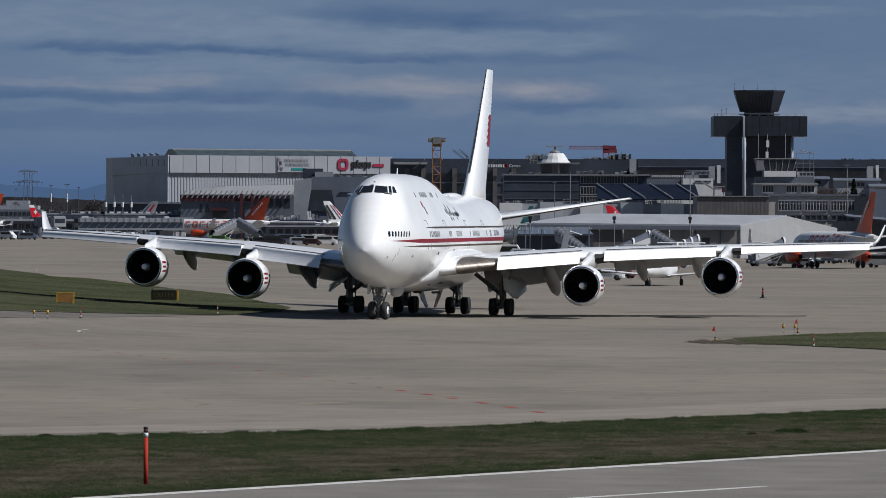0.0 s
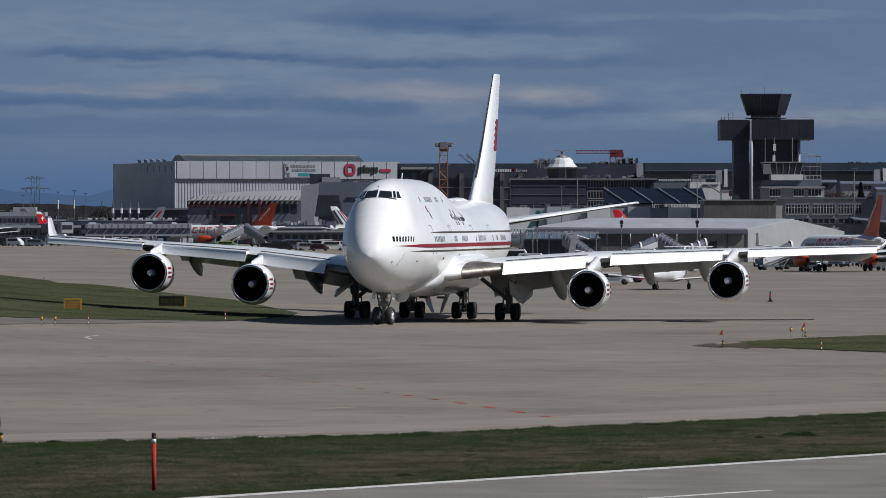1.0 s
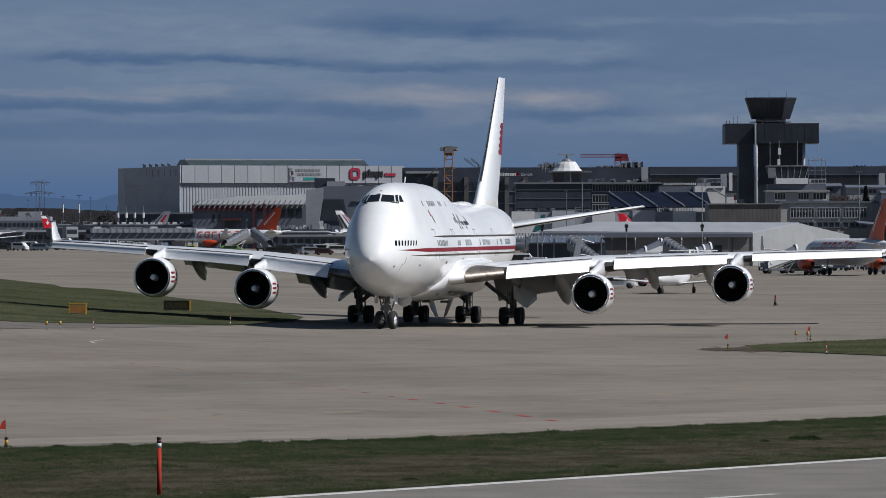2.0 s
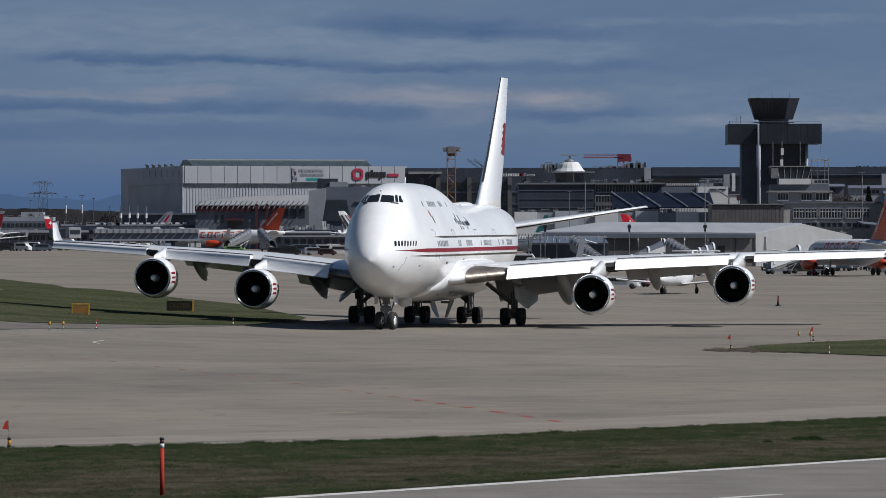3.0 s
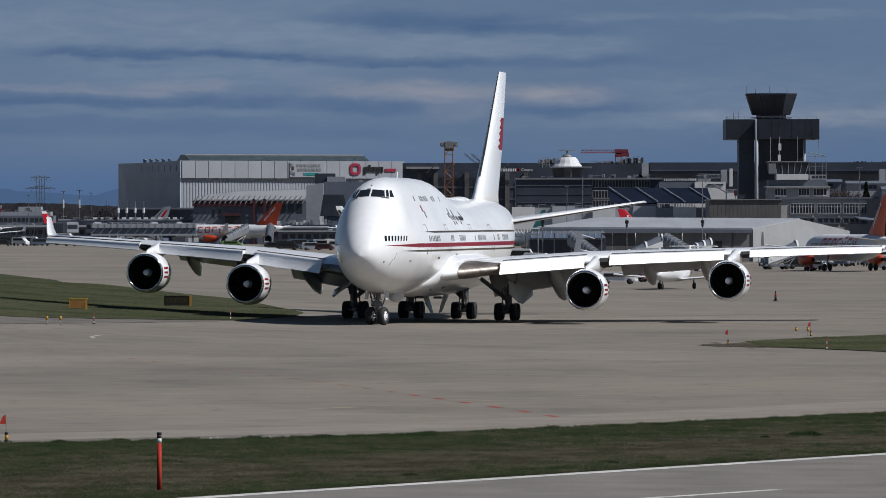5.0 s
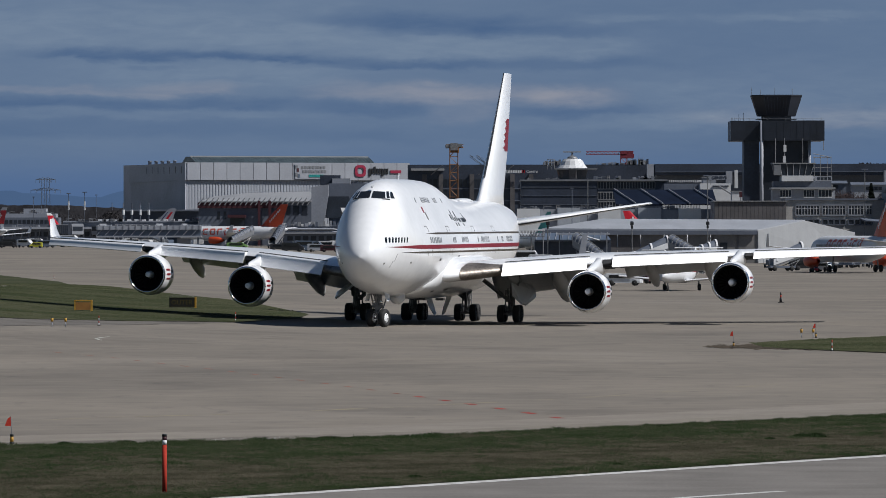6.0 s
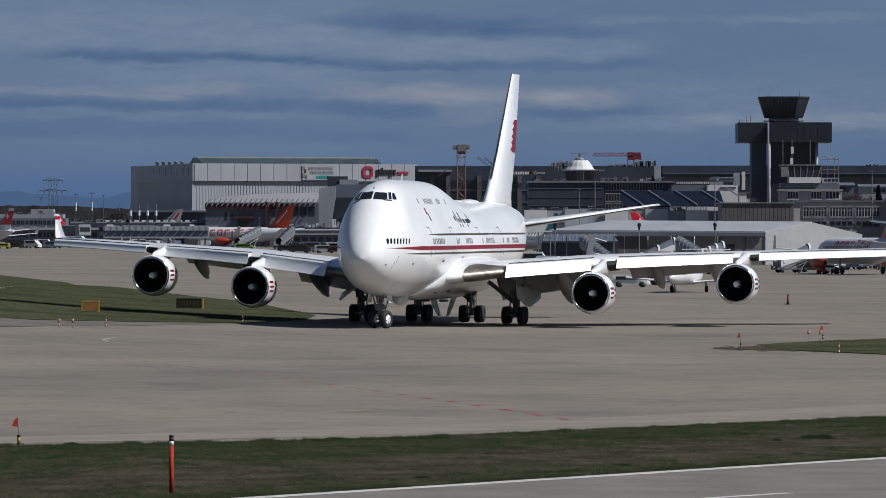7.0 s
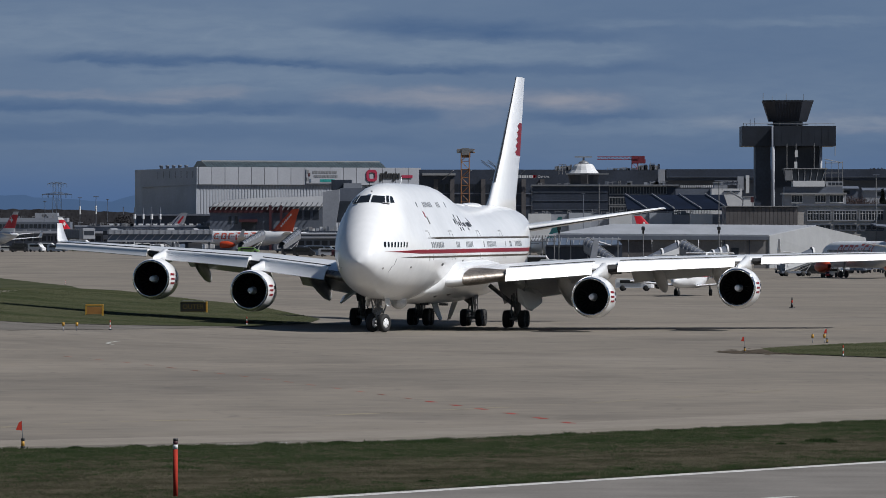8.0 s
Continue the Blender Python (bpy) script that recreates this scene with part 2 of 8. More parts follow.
def curve_at(rows, s):
    """Smooth interpolation (monotone cubic) through rows of (s, value...)."""
    xs = [r[0] for r in rows]
    if s <= xs[0]:
        return rows[0][1]
    if s >= xs[-1]:
        return rows[-1][1]
    k = max(i for i in range(len(xs) - 1) if xs[i] <= s)
    def slope(i):
        if i <= 0 or i >= len(xs) - 1:
            return 0.0 if i >= len(xs) - 1 else (rows[1][1] - rows[0][1]) / (xs[1] - xs[0])
        a = (rows[i][1] - rows[i - 1][1]) / (xs[i] - xs[i - 1])
        b = (rows[i + 1][1] - rows[i][1]) / (xs[i + 1] - xs[i])
        return 0.0 if a * b <= 0 else 2 * a * b / (a + b)
    h = xs[k + 1] - xs[k]
    t = (s - xs[k]) / h
    p0, p1, m0, m1 = rows[k][1], rows[k + 1][1], slope(k) * h, slope(k + 1) * h
    return (2 * t**3 - 3 * t**2 + 1) * p0 + (t**3 - 2 * t**2 + t) * m0 + (-2 * t**3 + 3 * t**2) * p1 + (t**3 - t**2) * m1


def ease(a, b, v):
    t = min(1.0, max(0.0, (v - a) / (b - a)))
    return t * t * (3 - 2 * t)


# ---- ground ----
def ground(x, y):
    """The apron's height: a slight rise to the left of the taxiway and a long one far out."""
    q = max(0.0, 6 - max(x, -40.0))
    k = ease(300, 385, y) * (1 - ease(520, 800, y))
    p = min(max(x, 6.0), 60.0) - 6
    return (0.0009 * q * q - 0.006 * p - 0.1 + 0.1 * ease(427, 456, y)) * k + 3.0 * ease(800, 1800, y)


def on(x, y, dz=0.0):
    return Vector((x, y, ground(x, y) + dz))


def build_ground():
    xs = [-4500, -2500, -1200, -600, -300, -150] + list(range(-100, 101, 4)) + [150, 300, 600, 1200, 2500, 4500]
    ys = [-300, 0, 60] + list(range(100, 300, 20)) + list(range(300, 620, 8)) + list(range(620, 1000, 25)) + list(range(1000, 1900, 60)) + [2200, 2800, 3600, 4700]
    bm = bmesh.new()
    loft(bm, [[on(x, y) for x in xs] for y in ys], close=False)
    tagged(obj("ground", smooth(bm), CONCRETE), "pale grey concrete apron and taxiway with dark streaks", "pavement", kind="structure")


def strip(near, far, dz, n=40, m=6):
    """A draped sheet between two edge lines."""
    def along(pts, t):
        k = min(int(t * (len(pts) - 1)), len(pts) - 2)
        f = t * (len(pts) - 1) - k
        return Vector((*pts[k], 0)).lerp(Vector((*pts[k + 1], 0)), f)
    rings = []
    for i in range(m + 1):
        ring = []
        for j in range(n + 1):
            p = along(near, j / n).lerp(along(far, j / n), i / m)
            ring.append(on(p.x, p.y, dz))
        rings.append(ring)
    return loft(bmesh.new(), rings, close=False)


def line(a, b, width, dz=0.012, n=12):
    a, b = Vector((*a, 0)), Vector((*b, 0))
    s = (b - a).cross(Vector((0, 0, 1))).normalized() * width / 2
    return strip([(a - s)[:2], (b - s)[:2]], [(a + s)[:2], (b + s)[:2]], dz, n=n, m=1)


NEAR_GRASS_FAR = [(-60, 164), (-13.8, 187.3), (-9.3, 189.6), (-5.3, 192.3), (-1.0, 196.2), (2.6, 201.0), (9.3, 210.0), (15.0, 218.0), (60, 264)]


def turf_end(x):
    """Where the near turf ends against the concrete."""
    for (xa, ya), (xb, yb) in zip(NEAR_GRASS_FAR, NEAR_GRASS_FAR[1:]):
        if xa <= x <= xb:
            return ya + (yb - ya) * (x - xa) / (xb - xa)



build_ground()
tagged(obj("near_grass", strip([(-60, 68), (-8.09, 146.9), (12.7, 179.8), (60, 255)], [(x, turf_end(x)) for x in (-60, -37, -13.8, -9.3, -5.3, -1.0, 2.6, 9.3, 15.0, 37, 60)], 0.03, n=60), SOIL), "strip of short green and straw-coloured turf", "grass", kind="structure")
runway = tagged(obj("road", strip([(-60, -40), (0, 20), (60, 120)], [(-60, 68), (2.3, 163.0), (60, 255)], 0.008), ASPHALT), "grey asphalt runway shoulder", "road", kind="structure")

tagged(obj("edge_line", strip([(-60, 63.5), (-8.09, 145.7), (12.7, 178.6), (60, 253.4)], [(-60, 65), (-8.09, 147.2), (12.7, 180.2), (60, 255)], 0.012), LINE_WHITE), "white painted runway edge line", "marking", kind="structure")
tagged(obj("inner_line", line((-4.0, 136.5), (7.9, 153.8), 0.35, 0.012), LINE_WHITE), "white painted line on the runway", "marking", kind="structure")
LEFT_FAR = [(-74.05, 971.57), (-64.11, 905.57), (-53.04, 828.56), (-36.89, 644.37), (-29.83, 591.1), (-24.56, 562.09), (-18.7, 539.47)] + [(-11.4, 470)]
tagged(obj("left_grass", strip([(-200, 396), (-28.1, 397.9), (-15.0, 428), (-11.6, 449)], [(-200, 1100)] + LEFT_FAR, 0.05, n=100, m=60), ISLAND_GRASS), "island of short green grass beside the taxiway", "grass", kind="structure")
tagged(obj("right_grass", strip([(17.0, 352), (23.5, 332), (60, 300), (140, 280)], [(17.2, 369), (22, 384), (27, 396), (60, 420), (140, 440)], 0.04, n=40, m=12), ISLAND_GRASS), "island of green grass at the taxiway bend", "grass", kind="structure")


# ---- the four-engined jet: local x to its left, y aft of the nose wheel, z up ----
NOSE = 7.7  # nose tip to nose wheel
TOP = [(0.0, 4.75), (0.15, 5.2), (0.5, 5.75), (1.0, 6.35), (1.8, 7.1), (2.6, 7.68), (3.2, 8.12), (4.3, 8.88), (5.2, 9.36), (6.5, 9.74), (8, 9.95), (10, 10.05), (20, 10.05), (24, 9.95), (27, 9.65), (30, 9.22), (33, 8.82), (36, 8.6), (54, 8.58), (60, 8.45), (65, 8.1), (68.6, 7.55)]
BOTTOM = [(0.0, 4.75), (0.15, 4.4), (0.5, 4.0), (1.0, 3.6), (1.8, 3.18), (3, 2.82), (4.5, 2.5), (6.5, 2.27), (9, 2.12), (12, 2.06), (46, 2.06), (50, 2.45), (55, 3.4), (60, 4.6), (65, 5.9), (68.6, 6.9)]
WIDE = [(0.0, 0.0), (0.15, 0.5), (0.5, 0.92), (1.0, 1.28), (1.8, 1.68), (3, 2.07), (4.5, 2.42), (6.5, 2.74), (9, 2.99), (12, 3.18), (14, 3.25), (47, 3.25), (52, 3.05), (56, 2.6), (60, 1.95), (65, 1.05), (68.6, 0.32)]


@functools.lru_cache(maxsize=None)
def girth(s):
    return curve_at(TOP, s), curve_at(BOTTOM, s), curve_at(WIDE, s)


def reach(s, a):
    """The hull's section at station s: (x, z) at angle a, 0 at its left side, 90 degrees at the top."""
    t, b, w = girth(s)
    c, si = math.cos(a), math.sin(a)
    zc = b + min(w * 1.0, (t - b) * 0.48) if s > 9 else b + (t - b) * (0.5 - 0.09 * ease(1, 9, s))
    up = (t - zc) if si > 0 else (zc - b)
    egg = 1 / math.sqrt((c / max(w, 1e-4)) ** 2 + (si / max(up, 1e-4)) ** 2)
    k = ease(4, 8, s)
    if k > 0 and si > 0:
        main = 1 / math.sqrt((c / w) ** 2 + (si / min(up, w * 1.01)) ** 2)
        rad = 1.9
        off = max(0.0, up - rad)
        inside = rad * rad - (off * c) ** 2
        lobe = off * si + math.sqrt(inside) if inside > 0 else 0.0
        lobe = min(lobe, up)
        pear = (main ** 26 + max(lobe, 0.01) ** 26) ** (1 / 26)
        # flat flank, tangent to both lobes
        if off > 0 and (w - rad) / off < 0.98:
            lean = math.asin((w - rad) / off)
            top_angle = math.atan2(off + rad * math.sin(lean), rad * math.cos(lean))
            b = math.atan2(si, abs(c))
            if lean <= b <= top_angle:
                pear = max(pear, w / math.cos(b - lean))
        egg = egg * (1 - k) + pear * k
    return egg * c, zc + egg * si


def side(s, z):
    """The left side's x at station s and height z, and the outward normal."""
    def x_at(s1, z1):
        lo, hi = -math.pi / 2, math.pi / 2
        for _ in range(18):
            mid = (lo + hi) / 2
            if reach(s1, mid)[1] < z1:
                lo = mid
            else:
                hi = mid
        return reach(s1, lo)[0]
    x = x_at(s, z)
    gs, gz = (x_at(s + 0.1, z) - x_at(s - 0.1, z)) / 0.2, (x_at(s, z + 0.08) - x_at(s, z - 0.08)) / 0.16
    return x, Vector((1, -gs, -gz)).normalized()


def on_hull(s, z, proud=0.0, mirror=1):
    x, n = side(s, z)
    p = Vector((x, s - NOSE, z)) + n * proud
    return Vector((p.x * mirror, p.y, p.z))


def hull_band(s0, s1, low, high, proud=0.012, mirror=1, step=0.5, rows=3):
    """A painted band on the hull between two height curves."""
    n = max(2, int((s1 - s0) / step))
    rings = []
    for i in range(n + 1):
        s = s0 + (s1 - s0) * i / n
        a, b = low(s), high(s)
        rings.append([on_hull(s, a + (b - a) * j / rows, proud, mirror) for j in range(rows + 1)])
    return smooth(loft(bmesh.new(), rings, close=False))


def hull_patch(parent, name, s, z, ds, dz, mat, mirror=1, proud=0.015, label="", lean=0.0):
    """A small curved panel of the hull, cut to four slightly rounded corners."""
    pts = [(-.5, -.32), (-.32, -.5), (.32, -.5), (.5, -.32), (.5, .32), (.32, .5), (-.32, .5), (-.5, .32)]
    bm = bmesh.new()
    outer = [on_hull(s + a * ds + lean * b * dz, z + b * dz, proud, mirror) for a, b in pts]
    inner = [on_hull(s + a * ds + lean * b * dz, z + b * dz, -0.05, mirror) for a, b in pts]
    loft(bm, [inner, outer])
    return part(name, bm, mat, parent, label)


def foil(chord, thick, y, lead, z, n=11, drop=0.0, side_=1):
    """A closed wing section: lead is the leading edge's station."""
    up, dn = [], []
    for i in range(n):
        t = (1 - math.cos(math.pi * i / (n - 1))) / 2
        h = 5 * thick * (0.2969 * math.sqrt(t) - 0.126 * t - 0.3516 * t * t + 0.2843 * t**3 - 0.1015 * t**4)
        camber = 0.02 * math.sin(math.pi * t) - drop * t
        up.append(Vector((side_ * y, lead + t * chord - NOSE, z + chord * (camber + h))))
        dn.append(Vector((side_ * y, lead + t * chord - NOSE, z + chord * (camber - h * 0.8))))
    return up + dn[-2:0:-1]


#        span y, lead s, chord, z, thickness
WING = [(2.0, 16.9, 17.2, 3.2, 0.095), (3.25, 17.7, 16.2, 3.35, 0.09), (6.5, 20.5, 13.9, 3.78, 0.09), (11.9, 25.3, 10.9, 4.32, 0.10), (16.5, 29.4, 8.9, 4.65, 0.095), (20.95, 33.3, 7.2, 4.92, 0.09), (26.5, 38.2, 5.5, 5.22, 0.085), (31.6, 42.7, 4.0, 5.45, 0.08)]


def wing_at(y):
    k = max(i for i in range(len(WING) - 1) if WING[i][0] <= y)
    a, b = WING[k], WING[k + 1]
    t = (y - a[0]) / (b[0] - a[0])
    return [a[i] + (b[i] - a[i]) * t for i in range(5)]


def nose_top(chord, th, back):
    """Height of the wing's upper surface over its leading edge, so far behind it."""
    t = back / chord
    return chord * (5 * th * (0.2969 * math.sqrt(t) - 0.126 * t - 0.3516 * t * t) + 0.02 * math.sin(math.pi * t))


def slat(y0, y1, sd, hang, n=8):
    """A drooped leading-edge flap: a curved top that meets the wing's back, then a flat face; hang: its drop at either end."""
    rings = []
    lie = .72 if sd > 0 else 1.3
    for i in range(n + 1):
        y, lead, chord, z, th = wing_at(y0 + (y1 - y0) * i / n)
        d = .1 * chord
        zs, L = z + nose_top(chord, th, d) - .01, hang[0] + (hang[1] - hang[0]) * i / n
        prof = [(d * .8, 0), (d * .3, -.02), (-.04, -.07), (-.12, -.15), (-.14, -.22), (-.14 - L * lie, -.22 - L), (-.06 - L * lie, -.26 - L), (-.04, -.36), (d * .5, -.4), (d * .8, -.2)]
        rings.append([Vector((sd * y, lead + a * 1.0 - NOSE, zs + b)) for a, b in prof])
    return crisp(loft(bmesh.new(), rings), 40)


def slat_gap(y0, y1, sd, n=8):
    """A dark strip painting the slot's shade between wing back and flap."""
    rings = []
    for i in range(n + 1):
        y, lead, chord, z, th = wing_at(y0 + (y1 - y0) * i / n)
        d = .1 * chord
        zs = z + nose_top(chord, th, d)
        rings.append([Vector((sd * y, lead - NOSE + a, zs + b)) for a, b in ((d * .8, -.12), (d * .78, .0), (d * .84, .05), (d * 1.15, .04), (d * 1.2, -.12))])
    return loft(bmesh.new(), rings)


def nose_shade(y0, y1, sd):
    """A dark block that stands for shade in the wing's nose beside a pylon."""
    rings = []
    for q in (y0, y1):
        y, lead, chord, z, th = wing_at(q)
        k = max(1.0, chord / 7.2)
        rings.append([Vector((sd * y, lead - NOSE + a * k, z + b * k)) for a, b in ((.5, .19), (-.05, .12), (-.08, -.06), (.1, -.22), (1.2, -.34))])
    return loft(bmesh.new(), rings)


def flap(y0, y1, sd, droop, n=5):
    rings = []
    for i in range(n + 1):
        y, lead, chord, z, th = wing_at(y0 + (y1 - y0) * i / n)
        te = lead + chord
        c = chord * 0.2 + 0.5
        ring = []
        for p in foil(c, 0.11, y, 0, 0, n=7, side_=sd):
            yy, zz = p.y + NOSE, p.z
            ring.append(Vector((p.x, te - c * 0.75 + yy * math.cos(droop) + zz * math.sin(droop) - NOSE, z - 0.12 - yy * math.sin(droop) + zz * math.cos(droop))))
        rings.append(ring)
    return smooth(loft(bmesh.new(), rings))


def wheel(parent, name, c, radius, width, axle=(1, 0, 0), hub=BARE_METAL):
    bm = bmesh.new()
    w = width / 2
    turned(bm, [(-w * .8, radius * .52), (-w, radius * .62), (-w, radius * .84), (-w * .7, radius * .97), (-w * .3, radius), (w * .3, radius), (w * .7, radius * .97), (w, radius * .84), (w, radius * .62), (w * .8, radius * .52)], (0, 0, 0), axle, n=28)
    t = part(name, smooth(bm), RUBBER, parent)
    t.location = c
    bm = bmesh.new()
    turned(bm, [(-w * .8, .01), (-w * .75, radius * .2), (-w * .55, radius * .3), (-w * .8, radius * .54), (w * .8, radius * .54), (w * .55, radius * .3), (w * .75, radius * .2), (w * .8, .01)], (0, 0, 0), axle, n=20)
    rim = part("rim", smooth(bm), hub, t, "pale metal wheel rim")
    bm = bmesh.new()
    for i in range(8 if hub is DARK_METAL else 4):
        a = 2 * math.pi * i / (8 if hub is DARK_METAL else 4)
        for sx in (-1, 1):
            tube(bm, (sx * w * .5, radius * .4 * math.cos(a), radius * .4 * math.sin(a)), (sx * w * .86, radius * .4 * math.cos(a), radius * .4 * math.sin(a)), radius * .045, n=6)
    part("wheel_nut", bm, DARK_METAL, t)["kind"] = "stuff"
    ROLLERS.append((t, Vector(c)))
    return t


SHARED = {}
ROLLERS = []


def engine(jet, y, lead, zc):
    """Nacelle, lip, fan, spinner, core and pylon; y signed span, lead the inlet's station."""
    sd = 1 if y > 0 else -1
    o = (y, lead - NOSE, zc)
    bm = bmesh.new()
    turned(bm, [(0.12, 1.345), (0.5, 1.42), (1.2, 1.47), (2.2, 1.45), (3.2, 1.34), (3.9, 1.2), (3.92, 1.1), (2.6, 1.16), (0.9, 1.16), (0.3, 1.2)], o, (0, 1, -0.02), n=48)
    nac = part("engine_cowl", smooth(bm), PAINT_WHITE, jet)
    bm = bmesh.new()
    turned(bm, [(0.14, 1.35), (0.06, 1.32), (0.0, 1.27), (0.03, 1.22), (0.12, 1.19), (0.32, 1.17)], o, (0, 1, -0.02), n=48)
    part("inlet_lip", smooth(bm), LIP_METAL, nac, "polished metal inlet ring")
    bm = bmesh.new()
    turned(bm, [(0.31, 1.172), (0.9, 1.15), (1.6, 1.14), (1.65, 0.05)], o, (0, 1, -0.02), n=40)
    part("inlet_duct", smooth(bm), INLET_DARK, nac, "dark inlet duct")
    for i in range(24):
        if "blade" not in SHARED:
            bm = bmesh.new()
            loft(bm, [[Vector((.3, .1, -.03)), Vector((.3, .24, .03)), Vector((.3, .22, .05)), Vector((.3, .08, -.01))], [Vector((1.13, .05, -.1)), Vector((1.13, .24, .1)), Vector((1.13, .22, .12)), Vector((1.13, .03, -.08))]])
            blade = part("fan_blade", bm, INLET_DARK, nac, "black fan blade")
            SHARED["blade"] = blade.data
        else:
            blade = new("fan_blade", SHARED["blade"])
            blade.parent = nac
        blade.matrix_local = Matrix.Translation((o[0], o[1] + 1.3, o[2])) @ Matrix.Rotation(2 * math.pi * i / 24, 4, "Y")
    bm = bmesh.new()
    turned(bm, [(0.4, .005), (0.405, .15), (0.44, .19), (0.8, .22), (1.4, .3)], o, (0, 1, -0.02), n=20)
    part("spinner", smooth(bm), PAINT_WHITE, nac, "pale grey spinner")
    bm = bmesh.new()
    turned(bm, [(3.0, .95), (4.2, .86), (5.2, .62), (5.22, .5), (5.9, .2), (6.3, .02)], o, (0, 1, -0.02), n=28)
    part("exhaust_nozzle", smooth(bm), DARK_METAL, nac, "dark exhaust nozzle")
    # livery flashes on the cowl's flank
    for zz, mat in ((0.34, RED), (0.02, RED), (-0.3, RED)):
        bm = bmesh.new()
        rings = []
        for ly in (0.35, 0.65, 0.95, 1.25):
            rr = 1.4 + 0.075 * min(1, (ly - 0.35) / 0.8) + 0.02
            rings.append([Vector((y + math.sqrt(rr * rr - h * h), o[1] + ly, zc + h)) for h in (zz - 0.068, zz + 0.068)])
        loft(bm, rings, close=False)
        part("flash", bm, mat, nac, "red flash on the cowl")
    for zz in (0.22, -0.18):
        bm = bmesh.new()
        loft(bm, [[Vector((y + math.sqrt(1.49 ** 2 - h * h), o[1] + ly, zc + h)) for h in (zz - .1, zz + .1)] for ly in (1.7, 1.9, 2.15)], close=False)
        part("cowl_mark", bm, BLACK, nac, "small black mark on the cowl")
    _, wl, ch, wz, th = wing_at(abs(y))
    bm = bmesh.new()
    rings = []
    for s, half, top, low in ((lead + 0.7, .04, zc + 1.47, zc + 1.3), (lead + 1.5, .2, zc + 1.66, zc + 1.3), (wl - 0.7, .27, wz + .16, zc + 1.2), (wl + 0.3, .28, wz + .36, zc + 1.1), (wl + 2.0, .24, wz + .1, zc + 1.25), (wl + ch * .5, .08, wz - .1, wz - .45)):
        rings.append([Vector((y + a * half, s - NOSE, b)) for a, b in ((-1, low), (1, low), (1, (low + top * 2) / 3), (.5, top), (-.5, top), (-1, (low + top * 2) / 3))])
    part("pylon", smooth(loft(bm, rings)), PAINT_WHITE, jet)


def bogie(jet, x, s, lean, name="main_gear"):
    """A four-wheel main gear: strut, brace, beam, wheels. lean: how far the strut's head stands outboard."""
    y = s - NOSE
    sd = 1 if x > 0 else -1
    bm = tubes([((x, y, .62), (x + lean * sd * .4, y, 2.2), .21), ((x + lean * sd * .4, y, 1.75), (x + lean * sd, y, 3.6), .31)], n=14)
    for zz in (1.0, 1.45):
        box(bm, x - .3, x + .3, y - .34, y - .1, zz, zz + .16, .03)
    tube(bm, (x - .34, y - .2, .75), (x - .3, y - .1, 2.3), .05)
    tube(bm, (x + .34, y - .2, .75), (x + .3, y - .1, 2.3), .05)
    tube(bm, (x, y - .85, .62), (x, y + .85, .62), .14)
    for d in (-.74, .74):
        tube(bm, (x - .62, y + d, .62), (x + .62, y + d, .62), .09)
    g = part(name, bm, STRUT_METAL, jet, "grey four-wheel landing gear leg")
    bm = tubes([((x, y - .1, 1.5), (x - sd * 1.9, y - .4, 3.0), .15), ((x, y - .25, 1.0), (x, y - 1.2, 2.4), .09), ((x + .2 * sd, y - .2, .9), (x + .2 * sd, y - .35, 1.9), .05)], n=8)
    part("drag_brace", bm, STRUT_METAL, g)
    for d in (-.74, .74):
        for e in (-.56, .56):
            wheel(g, "tyre", (x + e, y + d, .62), .62, .46, hub=DARK_METAL)


